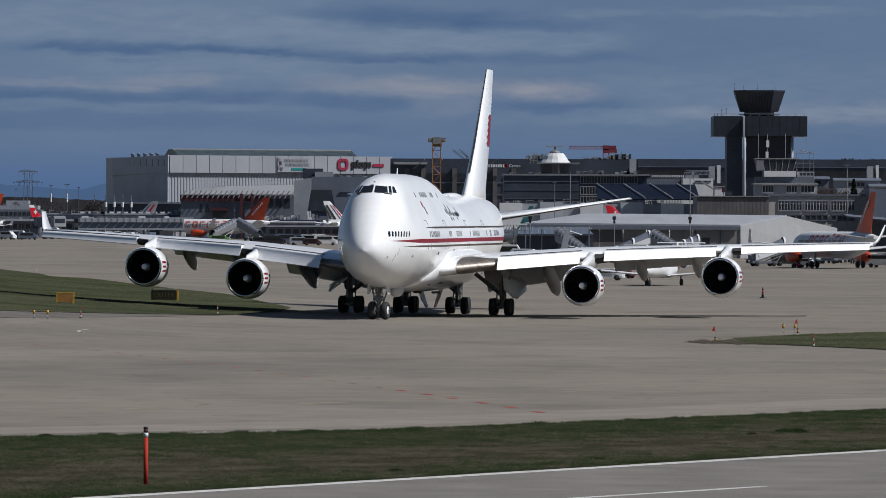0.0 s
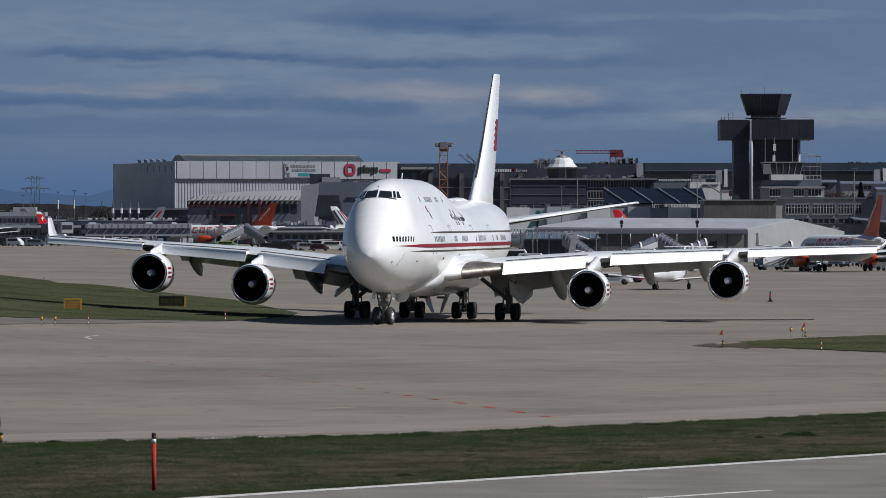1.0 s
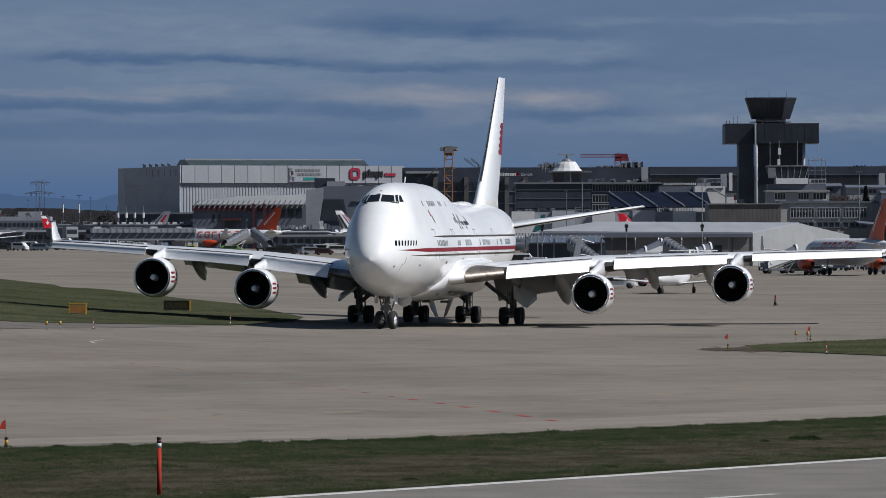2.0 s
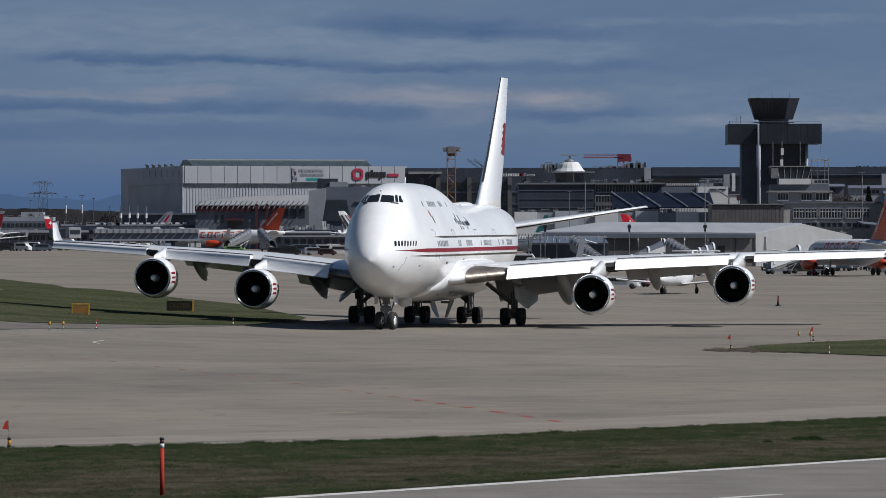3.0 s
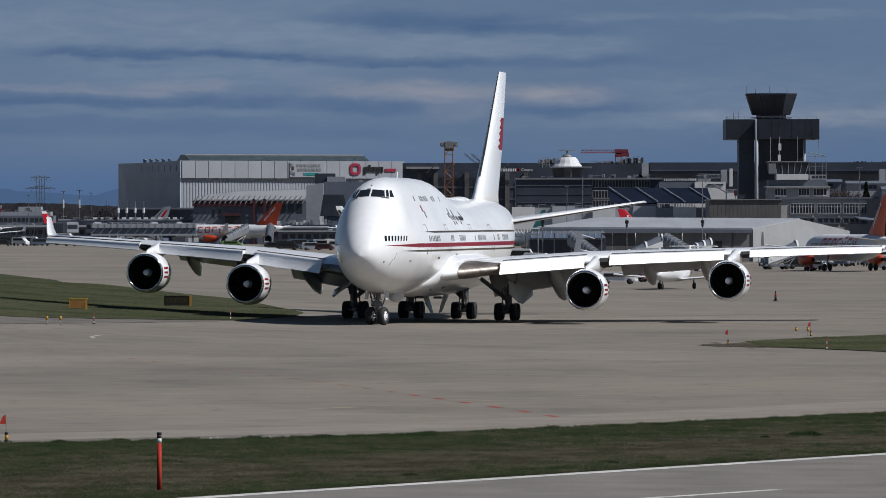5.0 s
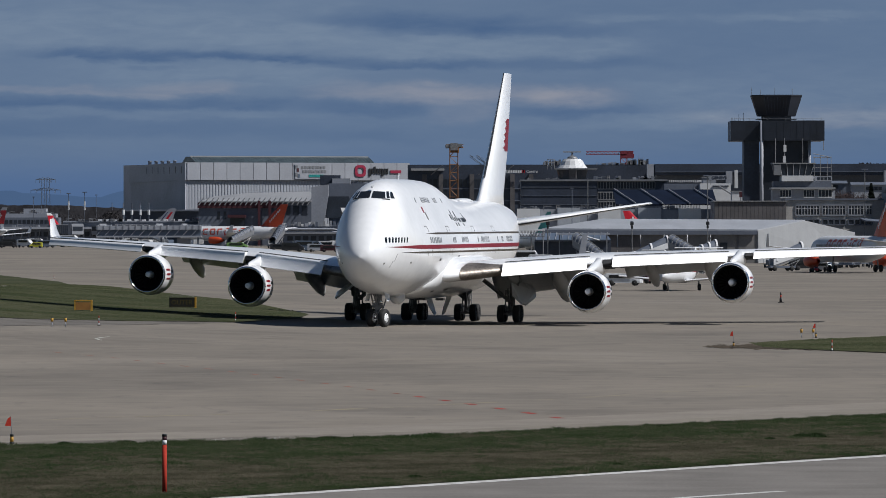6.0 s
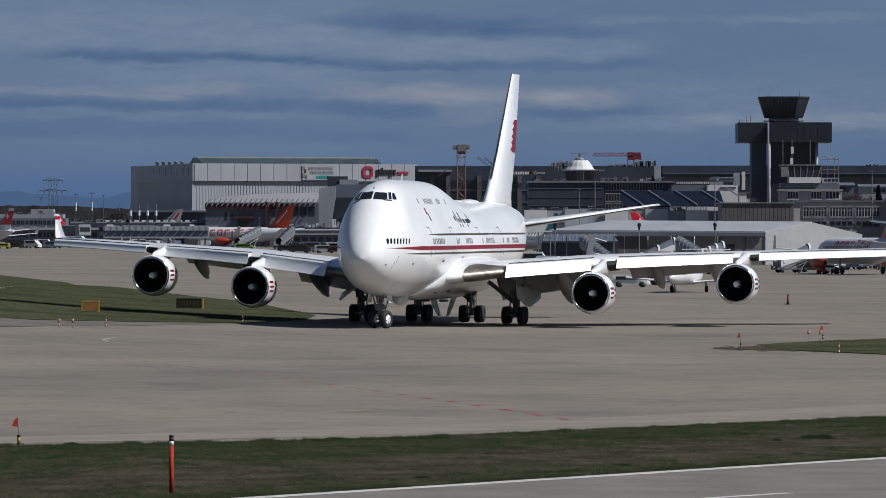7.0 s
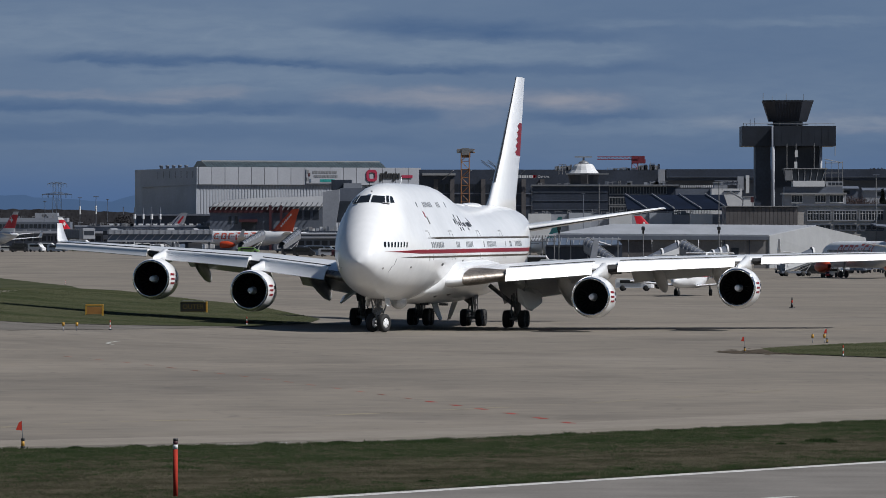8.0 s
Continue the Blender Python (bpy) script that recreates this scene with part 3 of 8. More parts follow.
def jumbo():
    jet = empty("jumbo_jet")
    tagged(jet, "white four-engined jumbo jet with red and gold stripes on the taxiway", "aircraft")
    # hull
    st = [0.0, .04, .15, .3, .5, .75, 1.0, 1.4, 1.8, 2.2, 2.6, 3.0, 3.5, 4.0, 4.5, 5, 5.7, 6.5, 7.5, 9, 10.5, 12, 14, 16, 18, 20, 22, 24, 26, 28, 30, 32, 34, 40, 46, 48, 50, 52, 54, 56, 58, 60, 62.5, 65, 67, 68.6]
    rings = []
    for s in st:
        if s == 0.0:
            rings.append([Vector((0.02 * math.cos(2 * math.pi * i / 56), -NOSE, 4.75 + 0.02 * math.sin(2 * math.pi * i / 56))) for i in range(56)])
        else:
            rings.append([Vector((p[0], s - NOSE, p[1])) for p in (reach(s, 2 * math.pi * i / 56) for i in range(56))])
    body = part("fuselage", smooth(loft(bmesh.new(), rings)), PAINT_WHITE, jet)
    # belly fairing round the wing roots
    rings = []
    for s, extra, zb, zt in ((14.0, -.05, 2.3, 2.75), (15.0, .01, 2.06, 2.9), (16.0, .02, 1.94, 3.15), (17.0, .05, 1.88, 3.5), (18.0, .1, 1.84, 3.9), (19.0, .2, 1.8, 4.25), (20.0, .26, 1.76, 4.4), (21.5, .32, 1.73, 4.45), (26, .4, 1.68, 4.5), (33, .4, 1.7, 4.5), (38, .3, 1.8, 4.3), (42, .1, 2.0, 3.4), (44.5, -.05, 2.25, 2.8)):
        w = side(s, zt)[0] + extra
        half = [(0.0, zt + .35), (side(s, zt + .3)[0] - .08, zt + .3), (w - extra * .4 - .01, zt + .14)]
        for i in range(12):
            q = math.pi / 2 * i / 12
            half.append((w * math.cos(q) ** .9, zt - (zt - zb) * math.sin(q) ** .9))
        rings.append([Vector((x, s - NOSE, z)) for x, z in half] + [Vector((0, s - NOSE, zb))] + [Vector((-x, s - NOSE, z)) for x, z in half[:0:-1]])
    fairing = part("belly_fairing", smooth(loft(bmesh.new(), rings)), PAINT_WHITE, jet)
    for sd in (1, -1):
        for x, y, z in ((2.08, 10.15, 2.32), (2.49, 13.37, 2.41)):
            n, along = Vector((sd * .55, -.04, -.83)), Vector((0, .55, 0))
            out = Vector((sd * .83, 0, .55)) * .13
            c = Vector((sd * x, y, z)) + n * .01
            bm = bmesh.new()
            plate(bm, [c - along - out * .5, c - along + out * .5, c + along * .6 + out, c + along + out * .3, c + along - out * .3, c + along * .6 - out], .02, n)
            part("air_inlet", bm, BLACK, fairing, "black air inlet")
    # wings and what hangs on them
    for sd in (1, -1):
        reach_out = lambda y: y if sd > 0 or y < 20.9 else 20.9 + (y - 20.9) * .9
        bm = smooth(loft(bmesh.new(), [foil(c, th, reach_out(y), le, z, n=13, side_=sd) for y, le, c, z, th in WING]))
        wing = part("wing", bm, PAINT_WHITE, jet)
        bm = bmesh.new()
        rings = []
        for y, low in ((3.9, .1), (3.96, .24), (4.06, .34), (4.3, .38), (4.7, .34), (5.3, .22), (6.0, .12), (6.6, .07)):
            _, le, c, z, th = wing_at(y)
            ring = []
            low *= 1.0 if sd > 0 else .3
            for j in range(-7, 4):
                t = (low * (j / 7) ** 2 if j < 0 else (.02 + (.4 if sd > 0 else .12) * low) * (j / 3) ** 2)
                h = 5 * th * (0.2969 * math.sqrt(t) - 0.126 * t - 0.3516 * t * t + 0.2843 * t**3)
                camber = .02 * math.sin(math.pi * t)
                ring.append(Vector((sd * y, le + t * c - NOSE - .03 + .03 * t, z + c * (camber + (h if j > 0 else -h * .8)) + (.02 if j > 0 else -.025))))
            rings.append(ring)
        part("bare_leading_edge", smooth(loft(bm, rings, close=False)), ROOT_METAL, wing, "bare metal wing leading edge")
        near = .8 if sd < 0 else 0.0
        for a, b, hang in ((6.6 - near * .8, 11.9 - near * .3, (.72, .66)), (13.5 - near, 20.9 - near, (.56, .46)), (22.6 - near, 31.4 if sd > 0 else 30.3, (.32, .24))):
            part("leading_edge_flap", slat(a, b, sd, hang), PAINT_WHITE, wing)
            part("slot_shade", slat_gap(a, b, sd), GAP_DARK, wing, "dark strip for the shade behind the leading edge flap")
        for a, b in ((12.85 - near * 1.4, 13.45 - near), (22.0 - near * 1.5, 22.55 - near)):
            part("bay_shade", nose_shade(a, b, sd), GAP_DARK, wing, "dark block for the shade in the wing's nose")
        for a, b, d in ((4.2, 10.8, .5), (13.2, 20.0, .42)):
            part("trailing_flap", flap(a, b, sd, d), PAINT_GREY, wing, "grey lowered wing flap")
        for y, drop, fat in ((5.9, 1.0 if sd > 0 else .3, .7 if sd > 0 else .35), (9.0 if sd > 0 else 8.9, 2.35 if sd > 0 else 2.15, 1.25 if sd > 0 else 1.05), (15.2 if sd > 0 else 14.3, 1.75, 1.0), (19.1 if sd > 0 else 18.5, 1.75, 0.95)):
            _, le, c, z, th = wing_at(y)
            rings = []
            for t, rr, dz in ((.5, .05, .12), (.58, .26, .25), (.72, .36, .38), (.86, .38, .55), (1.0, .33, .76), (1.1, .2, .92), (1.16, .03, 1.0)):
                rings.append([Vector((sd * y + fat * rr * math.cos(q), le + t * c - NOSE, z - .1 - dz * drop + fat * rr * 1.5 * math.sin(q))) for q in (2 * math.pi * i / 14 for i in range(14))])
            part("flap_fairing", smooth(loft(bmesh.new(), rings)), SHADED_FAIRING, wing, "grey flap track fairing")
        # winglet, leaning out
        bm = bmesh.new()
        rings = []
        for y, le, c, z in ((31.5, 42.7, 4.0, 5.4), (31.85, 43.5, 3.2, 5.8), (32.05, 44.3, 2.5, 6.2), (32.3, 45.3, 1.5, 6.95)):
            th = .06 * c
            prof = [(0, 0), (.12, .5), (.4, .6), (1, .05), (1, -.05), (.4, -.6), (.12, -.5)]
            rings.append([Vector((sd * (reach_out(y) + b * th * .8), le + a * c - NOSE, z + b * th * -.25)) for a, b in prof])
        part("winglet", smooth(loft(bm, rings)), PAINT_WHITE, wing)
    for y, lead, zc in ((-11.41, 19.9, 2.52), (12.58, 19.9, 2.42), (-20.25, 28.2, 3.13), (21.65, 28.2, 3.1)):
        engine(jet, y, lead, zc)
    # tail
    fin = [(7.9, 51.2, 14.2, .09), (9.2, 53.6, 11.4, .09), (12.5, 57.9, 8.9, .09), (18.5, 64.6, 3.9, .085)]
    rings = []
    for z, le, c, th in fin:
        ring = []
        for i in range(11):
            t = (1 - math.cos(math.pi * i / 10)) / 2
            h = 5 * th * c * (0.2969 * math.sqrt(t) - 0.126 * t - 0.3516 * t * t + 0.2843 * t**3 - 0.1015 * t**4)
            ring.append((t, h))
        pts = [Vector((h, le + t * c - NOSE, z)) for t, h in ring] + [Vector((-h, le + t * c - NOSE, z)) for t, h in ring[-2:0:-1]]
        rings.append(pts)
    finob = part("fin", smooth(loft(bmesh.new(), rings)), PAINT_WHITE, jet)
    # strip lies mostly on the side away from the sun
    bm = bmesh.new()
    rings = []
    for z, le, c, th in [(10.4, 55.17, 10.5, .09)] + fin[2:]:
        rings.append([Vector((sx * th * c * .38 + (.01 if sx > 0 else -.01), le + d * c * .14 - NOSE - .03, z)) for sx, d in ((-.7, .62), (-.5, .26), (-.25, .06), (0, 0), (.1, .02))])
    part("fin_edge_shade", smooth(loft(bm, rings, close=False)), FIN_SHADE, finob, "metal fin edge darkened for its shaded side")
    # red panel with a toothed front on both faces of the rudder side
    def fin_x(z, t):
        a = max(i for i in range(len(fin) - 1) if fin[i][0] <= z)
        k = (z - fin[a][0]) / (fin[a + 1][0] - fin[a][0])
        le, c, th = (fin[a][j] + (fin[a + 1][j] - fin[a][j]) * k for j in (1, 2, 3))
        h = 5 * th * c * (0.2969 * math.sqrt(t) - 0.126 * t - 0.3516 * t * t + 0.2843 * t**3 - 0.1015 * t**4)
        return h + .015, le + t * c - NOSE
    for sd in (1, -1):
        rings = []
        for i in range(21):
            z = 12.5 + 2.5 * i / 20
            tooth = abs(((i / 4.0) % 1.0) - .5) * 2
            t0 = .45 + .16 * tooth
            rings.append([Vector((sd * fin_x(z, t)[0], fin_x(z, t)[1], z)) for t in (t0, .7, .85, .97)])
        part("red_fin_panel", loft(bmesh.new(), rings, close=False), RED, finob, "dark red panel with a toothed white edge")
    for sd in (1, -1):
        rows = [(0.8, 57.2, 9.6, 6.75, .07), (5.5, 61.6, 6.2, 7.6, .062), (11.05, 66.3, 2.7, 8.6, .06)]
        part("tailplane", smooth(loft(bmesh.new(), [foil(c, th, y, le, z, n=11, drop=.004, side_=sd) for y, le, c, z, th in rows])), PAINT_WHITE, jet)
        # thin dark strip along the tailplane's lower leading edge
        rings = [[Vector((sd * y, le + a * c - NOSE, z - b * c)) for a, b in ((.003, .004), (.016, .013), (.05, .016), (.03, .004))] for y, le, c, z, th in rows]
        part("tailplane_line", loft(bmesh.new(), rings), GAP_DARK, jet, "dark line under the tailplane's edge")
    return jet, body


def cockpit(body):
    """Windscreen panes set on the hull by angle round the nose."""
    def at(h, z, mir):
        # h: sideways place of the point on the brow at height z
        lo, hi = 2.2, 9.0
        for _ in range(30):
            mid = (lo + hi) / 2
            if curve_at(TOP, mid) < z or side(mid, z)[0] < h:
                lo = mid
            else:
                hi = mid
        x, n = side(lo, z)
        return Vector((x * mir, lo - NOSE, z)), Vector((n.x * mir, n.y, n.z))
    for mir in (1, -1):
        for h0, h1, z0, z1, k in ((0.06, .97, 8.72, 9.19, 0), (1.04, 1.2, 8.71, 9.17, 1), (1.25, 1.46, 8.70, 9.14, 2)):
            bm = bmesh.new()
            grid = []
            for i in range(4):
                row = []
                for j in range(4):
                    h = h0 + (h1 - h0) * j / 3
                    z = z0 + (z1 - z0) * i / 3 - (0.0 if k else 0.05 * (j / 3))
                    hh = h * (1 - .16 * i / 3) + (.0 if k == 0 else 0)
                    if k == 2:
                        hh = h0 + (h1 - h0) * (j / 3) * (1 - .55 * i / 3) - .16 * (i / 3)
                    p, n = at(max(hh, .02), z, mir)
                    row.append(p + n * .012)
                grid.append(row)
            loft(bm, grid, close=False)
            part("windscreen_pane", smooth(bm), GLASS_DARK, body, "dark cockpit window")


def livery(body):
    for mir in (1, -1):
        taper = lambda s: min(1.0, (s - 1.4) / 6.0)
        part("red_stripe", hull_band(1.5, 54, lambda s: 5.45 - .135 * taper(s), lambda s: 5.45 + .135 * taper(s), mirror=mir), RED, body, "dark red stripe with a pointed tip")
        t2 = lambda s: min(1.0, (s - 9.5) / 4.0)
        part("upper_stripe", hull_band(9.6, 54, lambda s: 6.36 - .06 * t2(s), lambda s: 6.36 + .06 * t2(s), mirror=mir), GOLD, body, "thin olive gold stripe")
        t3 = lambda s: min(1.0, (s - 3.6) / 4.0)
        part("lower_stripe", hull_band(3.8, 54, lambda s: 5.08 - .06 * t3(s), lambda s: 5.08 + .06 * t3(s), mirror=mir), GOLD, body, "thin olive gold stripe")
        for i in range(8 if mir > 0 else 0):
            hull_patch(body, "cabin_window", 1.72 + i * .34 + i * i * .012, 5.92, .2, .36, GLASS_DARK, mir, lean=.4)
        for a, b in ((11.0, 15.5), (20, 22), (24, 27.5), (33, 37.2), (45.5, 49)):
            n = int((b - a) / .51)
            for i in range(n):
                hull_patch(body, "cabin_window", a + i * .51, 5.9, .27, .4, PANE_GREY, mir)
        for s in (31.4, 41, 43, 43.5):
            hull_patch(body, "cabin_window", s, 5.9, .27, .4, PANE_GREY, mir)
        for a, b in ((11.2, 12.2), (13.6, 17.2), (18.8, 20.8), (22.4, 22.8)):
            for i in range(max(1, int((b - a) / .51))):
                hull_patch(body, "upper_window", a + i * .51, 8.62, .27, .36, PANE_GREY, mir)
        # emblem and lettering strokes
        hull_patch(body, "emblem", 12.75, 7.55, .2, .5, GOLD, mir, label="small gold and red emblem")
        hull_patch(body, "emblem", 12.35, 7.95, .34, .42, RED, mir, label="small gold and red emblem")
        for k, (s, z, ds, dz) in enumerate(((23.2, 7.35, .5, .35), (24.0, 7.45, .25, .8), (24.8, 7.2, .5, .3), (25.6, 7.4, .3, .7), (26.6, 7.15, .8, .3), (28.3, 7.15, 1.6, .3), (29.4, 7.35, .3, .55), (24.2, 6.85, .3, .25), (25.2, 6.85, .3, .25), (27.4, 6.85, .3, .2))):
            hull_patch(body, "lettering_stroke", s - .3, z + .12, ds, dz, BLACK, mir)
        hull_patch(body, "panel_seam", 2.9, 4.75, .05, .5, STRUT_METAL, mir, proud=.008, lean=.5)
        hull_patch(body, "panel_seam", 2.45, 4.3, .05, .45, STRUT_METAL, mir, proud=.008, lean=.5)
        for z0, z1, s0, s1 in [(za, zb, d + a, d + b) for d in (10.0, 18.2, 29.6, 39.6) for za, zb, a, b in ((4.85, 6.85, 0, .06), (4.85, 6.85, 1.1, 1.16), (6.8, 6.86, 0, 1.16))]:
            hull_patch(body, "door_seam", (s0 + s1) / 2, (z0 + z1) / 2, max(s1 - s0, .05), max(z1 - z0, .05), STRUT_METAL, mir, proud=.008)
    bm = bmesh.new()
    for s0, s1, h in ((37.5, 39.5, .26), (41.5, 47.5, .34)):
        rings = []
        for t in (0, .06, .2, .5, .8, .94, 1):
            k = math.sin(math.pi * min(1, max(0, .08 + t * .84))) ** .4
            rings.append([Vector((a * .62 * k, s0 + (s1 - s0) * t - NOSE, 8.5 + b * h * k)) for a, b in ((-1, 0), (-.9, .6), (-.5, .95), (0, 1), (.5, .95), (.9, .6), (1, 0))])
        loft(bm, rings)
    part("antenna_fairing", smooth(bm), PAINT_WHITE, body, "white antenna fairing on the roof")
    bm = tubes([((0, 15.5 - NOSE, 10.0), (0, 15.7 - NOSE, 10.45), .04), ((0, 4.9 - NOSE, 9.4), (0, 4.9 - NOSE, 9.5), .1)], n=8)
    part("blade_antenna", bm, PAINT_WHITE, body)
    for mir in (1, -1):
        hull_patch(body, "static_port", 1.5, 4.35, .12, .12, STRUT_METAL, mir)
        hull_patch(body, "static_port", 6.0, 4.4, .3, .12, STRUT_METAL, mir)
        hull_patch(body, "outflow_vent", 14.5, 4.55, .7, .16, DARK_METAL, mir, proud=.01)
        hull_patch(body, "outflow_vent", 22.5, 4.75, .5, .14, DARK_METAL, mir, proud=.01)
        part("wiper", tubes([(on_hull(4.25, 8.66, .05, mir), on_hull(4.6, 8.6, .05, mir), .045)], n=6), DARK_METAL, body)



def gears(jet):
    # nose gear: leg, drag struts, steering cuffs, two wheels turned with the steering
    bm = tubes([((0, 0, .6), (0, 0.05, 2.6), .13), ((-.18, -.12, 1.5), (-.2, .05, 2.6), .06), ((.18, -.12, 1.5), (.2, .05, 2.6), .06), ((-.3, .1, 1.2), (-.62, .5, 2.4), .05), ((.3, .1, 1.2), (.62, .5, 2.4), .05), ((-.1, -.2, .9), (-.16, -.2, 2.3), .025), ((.1, -.2, .9), (.16, -.2, 2.3), .025), ((-.38, -.5, 2.6), (0, 0, 1.35), .055), ((.38, -.5, 2.6), (0, 0, 1.35), .055), ((0, -.1, 1.1), (0, .9, 2.5), .07)], n=10)
    box(bm, -.2, .2, -.16, .16, 1.2, 1.5, .03)
    tube(bm, (-.42, 0, 1.38), (.42, 0, 1.38), .09)
    box(bm, -.34, -.14, -.28, -.12, 1.45, 1.65, .03)
    box(bm, .14, .34, -.28, -.12, 1.45, 1.65, .03)
    leg = part("nose_gear", bm, STRUT_METAL, jet, "grey metal nose gear leg")
    for x in (-.24, .24):
        bm = bmesh.new()
        turned(bm, [(0, .001), (0, .1), (.05, .11), (.16, .07), (.16, .001)], (x, -.32, 1.72), (0, 1, 0), n=14)
        part("taxi_light", smooth(bm), LIP_METAL, leg, "round taxi light")
    bm = tubes([((-.5, 0, .6), (.5, 0, .6), .07), ((0, 0, .55), (0, 0, 1.15), .1), ((0, -.12, .8), (0, -.35, 1.0), .04), ((0, -.35, 1.0), (0, -.1, 1.25), .04)], n=10)
    steer = part("steering_axle", bm, STRUT_METAL, jet, "nose wheel axle")
    for x in (-.46, .46):
        wheel(steer, "tyre", (x, 0, .62), .62, .44, hub=PAINT_WHITE)
    for sd in (1, -1):
        bm = bmesh.new()
        plate(bm, [(sd * .62, -1.1, 2.35), (sd * .62, .6, 2.35), (sd * .72, .5, 1.75), (sd * .72, -.9, 1.75)], .05, (1, 0, .15))
        part("nose_gear_door", bm, PAINT_WHITE, jet)
        # body gear doors: long blades hanging below the belly
        bm = bmesh.new()
        plate(bm, [(sd * .8 + .25, 31.2 - NOSE, 1.9), (sd * .8 + .25, 33.4 - NOSE, 1.9), (sd * .3 + .25, 33.0 - NOSE, .5), (sd * .3 + .25, 32.0 - NOSE, .46), (sd * .55 + .25, 31.2 - NOSE, 1.1)], .07, (1, 0, .3 * sd))
        part("body_gear_door", bm, PAINT_GREY, jet, "grey hanging gear door")
        bm = bmesh.new()
        if sd > 0:
            plate(bm, [(5.72, 30.9 - NOSE, 2.9), (6.1, 34.0 - NOSE, 3.2), (7.0, 33.8 - NOSE, 2.3), (7.08, 33.4 - NOSE, 1.75), (6.75, 31.2 - NOSE, 1.25), (6.45, 30.9 - NOSE, 1.35), (5.8, 30.9 - NOSE, 1.95)], .13, (.62, -.14, .78))
        else:
            plate(bm, [(-5.7, 30.9 - NOSE, 2.55), (-6.15, 34.0 - NOSE, 2.75), (-7.35, 33.8 - NOSE, 1.95), (-7.3, 33.2 - NOSE, 1.75), (-7.05, 31.1 - NOSE, 1.55), (-6.9, 30.9 - NOSE, 1.62)], .15, (.6, -.1, -.78))
        part("wing_gear_door", bm, PAINT_WHITE, jet, "grey wing gear door")
    for x, s, lean in ((-5.5, 31.8, .45), (5.5, 31.8, .45), (-1.92, 34.9, 0.0), (1.92, 34.9, 0.0)):
        bogie(jet, x, s, lean, "wing_gear" if abs(x) > 4 else "body_gear")
    bm = bmesh.new()
    turned(bm, [(0, .02), (.1, .3), (.45, .46), (1.0, .5), (1.8, .42), (2.6, .2), (2.9, .02)], (.45, 12.0 - NOSE, 1.95), (0, 1, .02), n=20)
    part("belly_pod", smooth(bm), PAINT_GREY, jet, "rounded pale pod under the belly")
    # air pack scoops and beacon under the belly
    bm = bmesh.new()
    for x in (.9, 2.2):
        box(bm, x - .28, x + .28, 20.2 - NOSE, 20.9 - NOSE, 1.66, 1.82, .03)
    part("air_scoop", bm, DARK_METAL, jet, "dark air inlet in the belly")
    return steer


JET, HULL = jumbo()
cockpit(HULL)
livery(HULL)
STEER = gears(JET)


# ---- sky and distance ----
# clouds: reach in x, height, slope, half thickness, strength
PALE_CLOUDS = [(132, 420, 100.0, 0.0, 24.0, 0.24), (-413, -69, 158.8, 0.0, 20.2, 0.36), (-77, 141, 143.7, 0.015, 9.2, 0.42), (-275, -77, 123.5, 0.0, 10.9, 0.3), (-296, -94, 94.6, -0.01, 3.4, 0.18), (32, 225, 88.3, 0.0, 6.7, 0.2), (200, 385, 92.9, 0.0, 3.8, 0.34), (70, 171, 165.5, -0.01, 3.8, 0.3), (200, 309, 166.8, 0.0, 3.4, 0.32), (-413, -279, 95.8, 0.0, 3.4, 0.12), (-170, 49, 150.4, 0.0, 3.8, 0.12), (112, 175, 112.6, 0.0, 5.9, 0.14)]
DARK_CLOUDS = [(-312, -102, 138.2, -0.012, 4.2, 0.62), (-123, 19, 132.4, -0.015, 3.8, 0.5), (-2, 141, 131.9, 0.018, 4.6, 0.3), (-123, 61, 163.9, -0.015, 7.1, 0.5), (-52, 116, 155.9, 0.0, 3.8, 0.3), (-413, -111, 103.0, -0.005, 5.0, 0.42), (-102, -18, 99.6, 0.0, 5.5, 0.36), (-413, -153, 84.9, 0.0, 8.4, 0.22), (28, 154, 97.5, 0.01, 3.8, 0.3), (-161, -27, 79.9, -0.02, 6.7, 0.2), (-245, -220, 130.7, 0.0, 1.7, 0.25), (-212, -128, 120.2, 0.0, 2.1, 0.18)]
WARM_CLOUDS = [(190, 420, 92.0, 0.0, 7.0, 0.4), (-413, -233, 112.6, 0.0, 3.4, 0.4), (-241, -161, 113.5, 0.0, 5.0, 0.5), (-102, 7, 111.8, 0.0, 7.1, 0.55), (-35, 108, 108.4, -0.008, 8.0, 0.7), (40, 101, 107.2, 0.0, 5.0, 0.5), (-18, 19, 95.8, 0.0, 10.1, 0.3)]


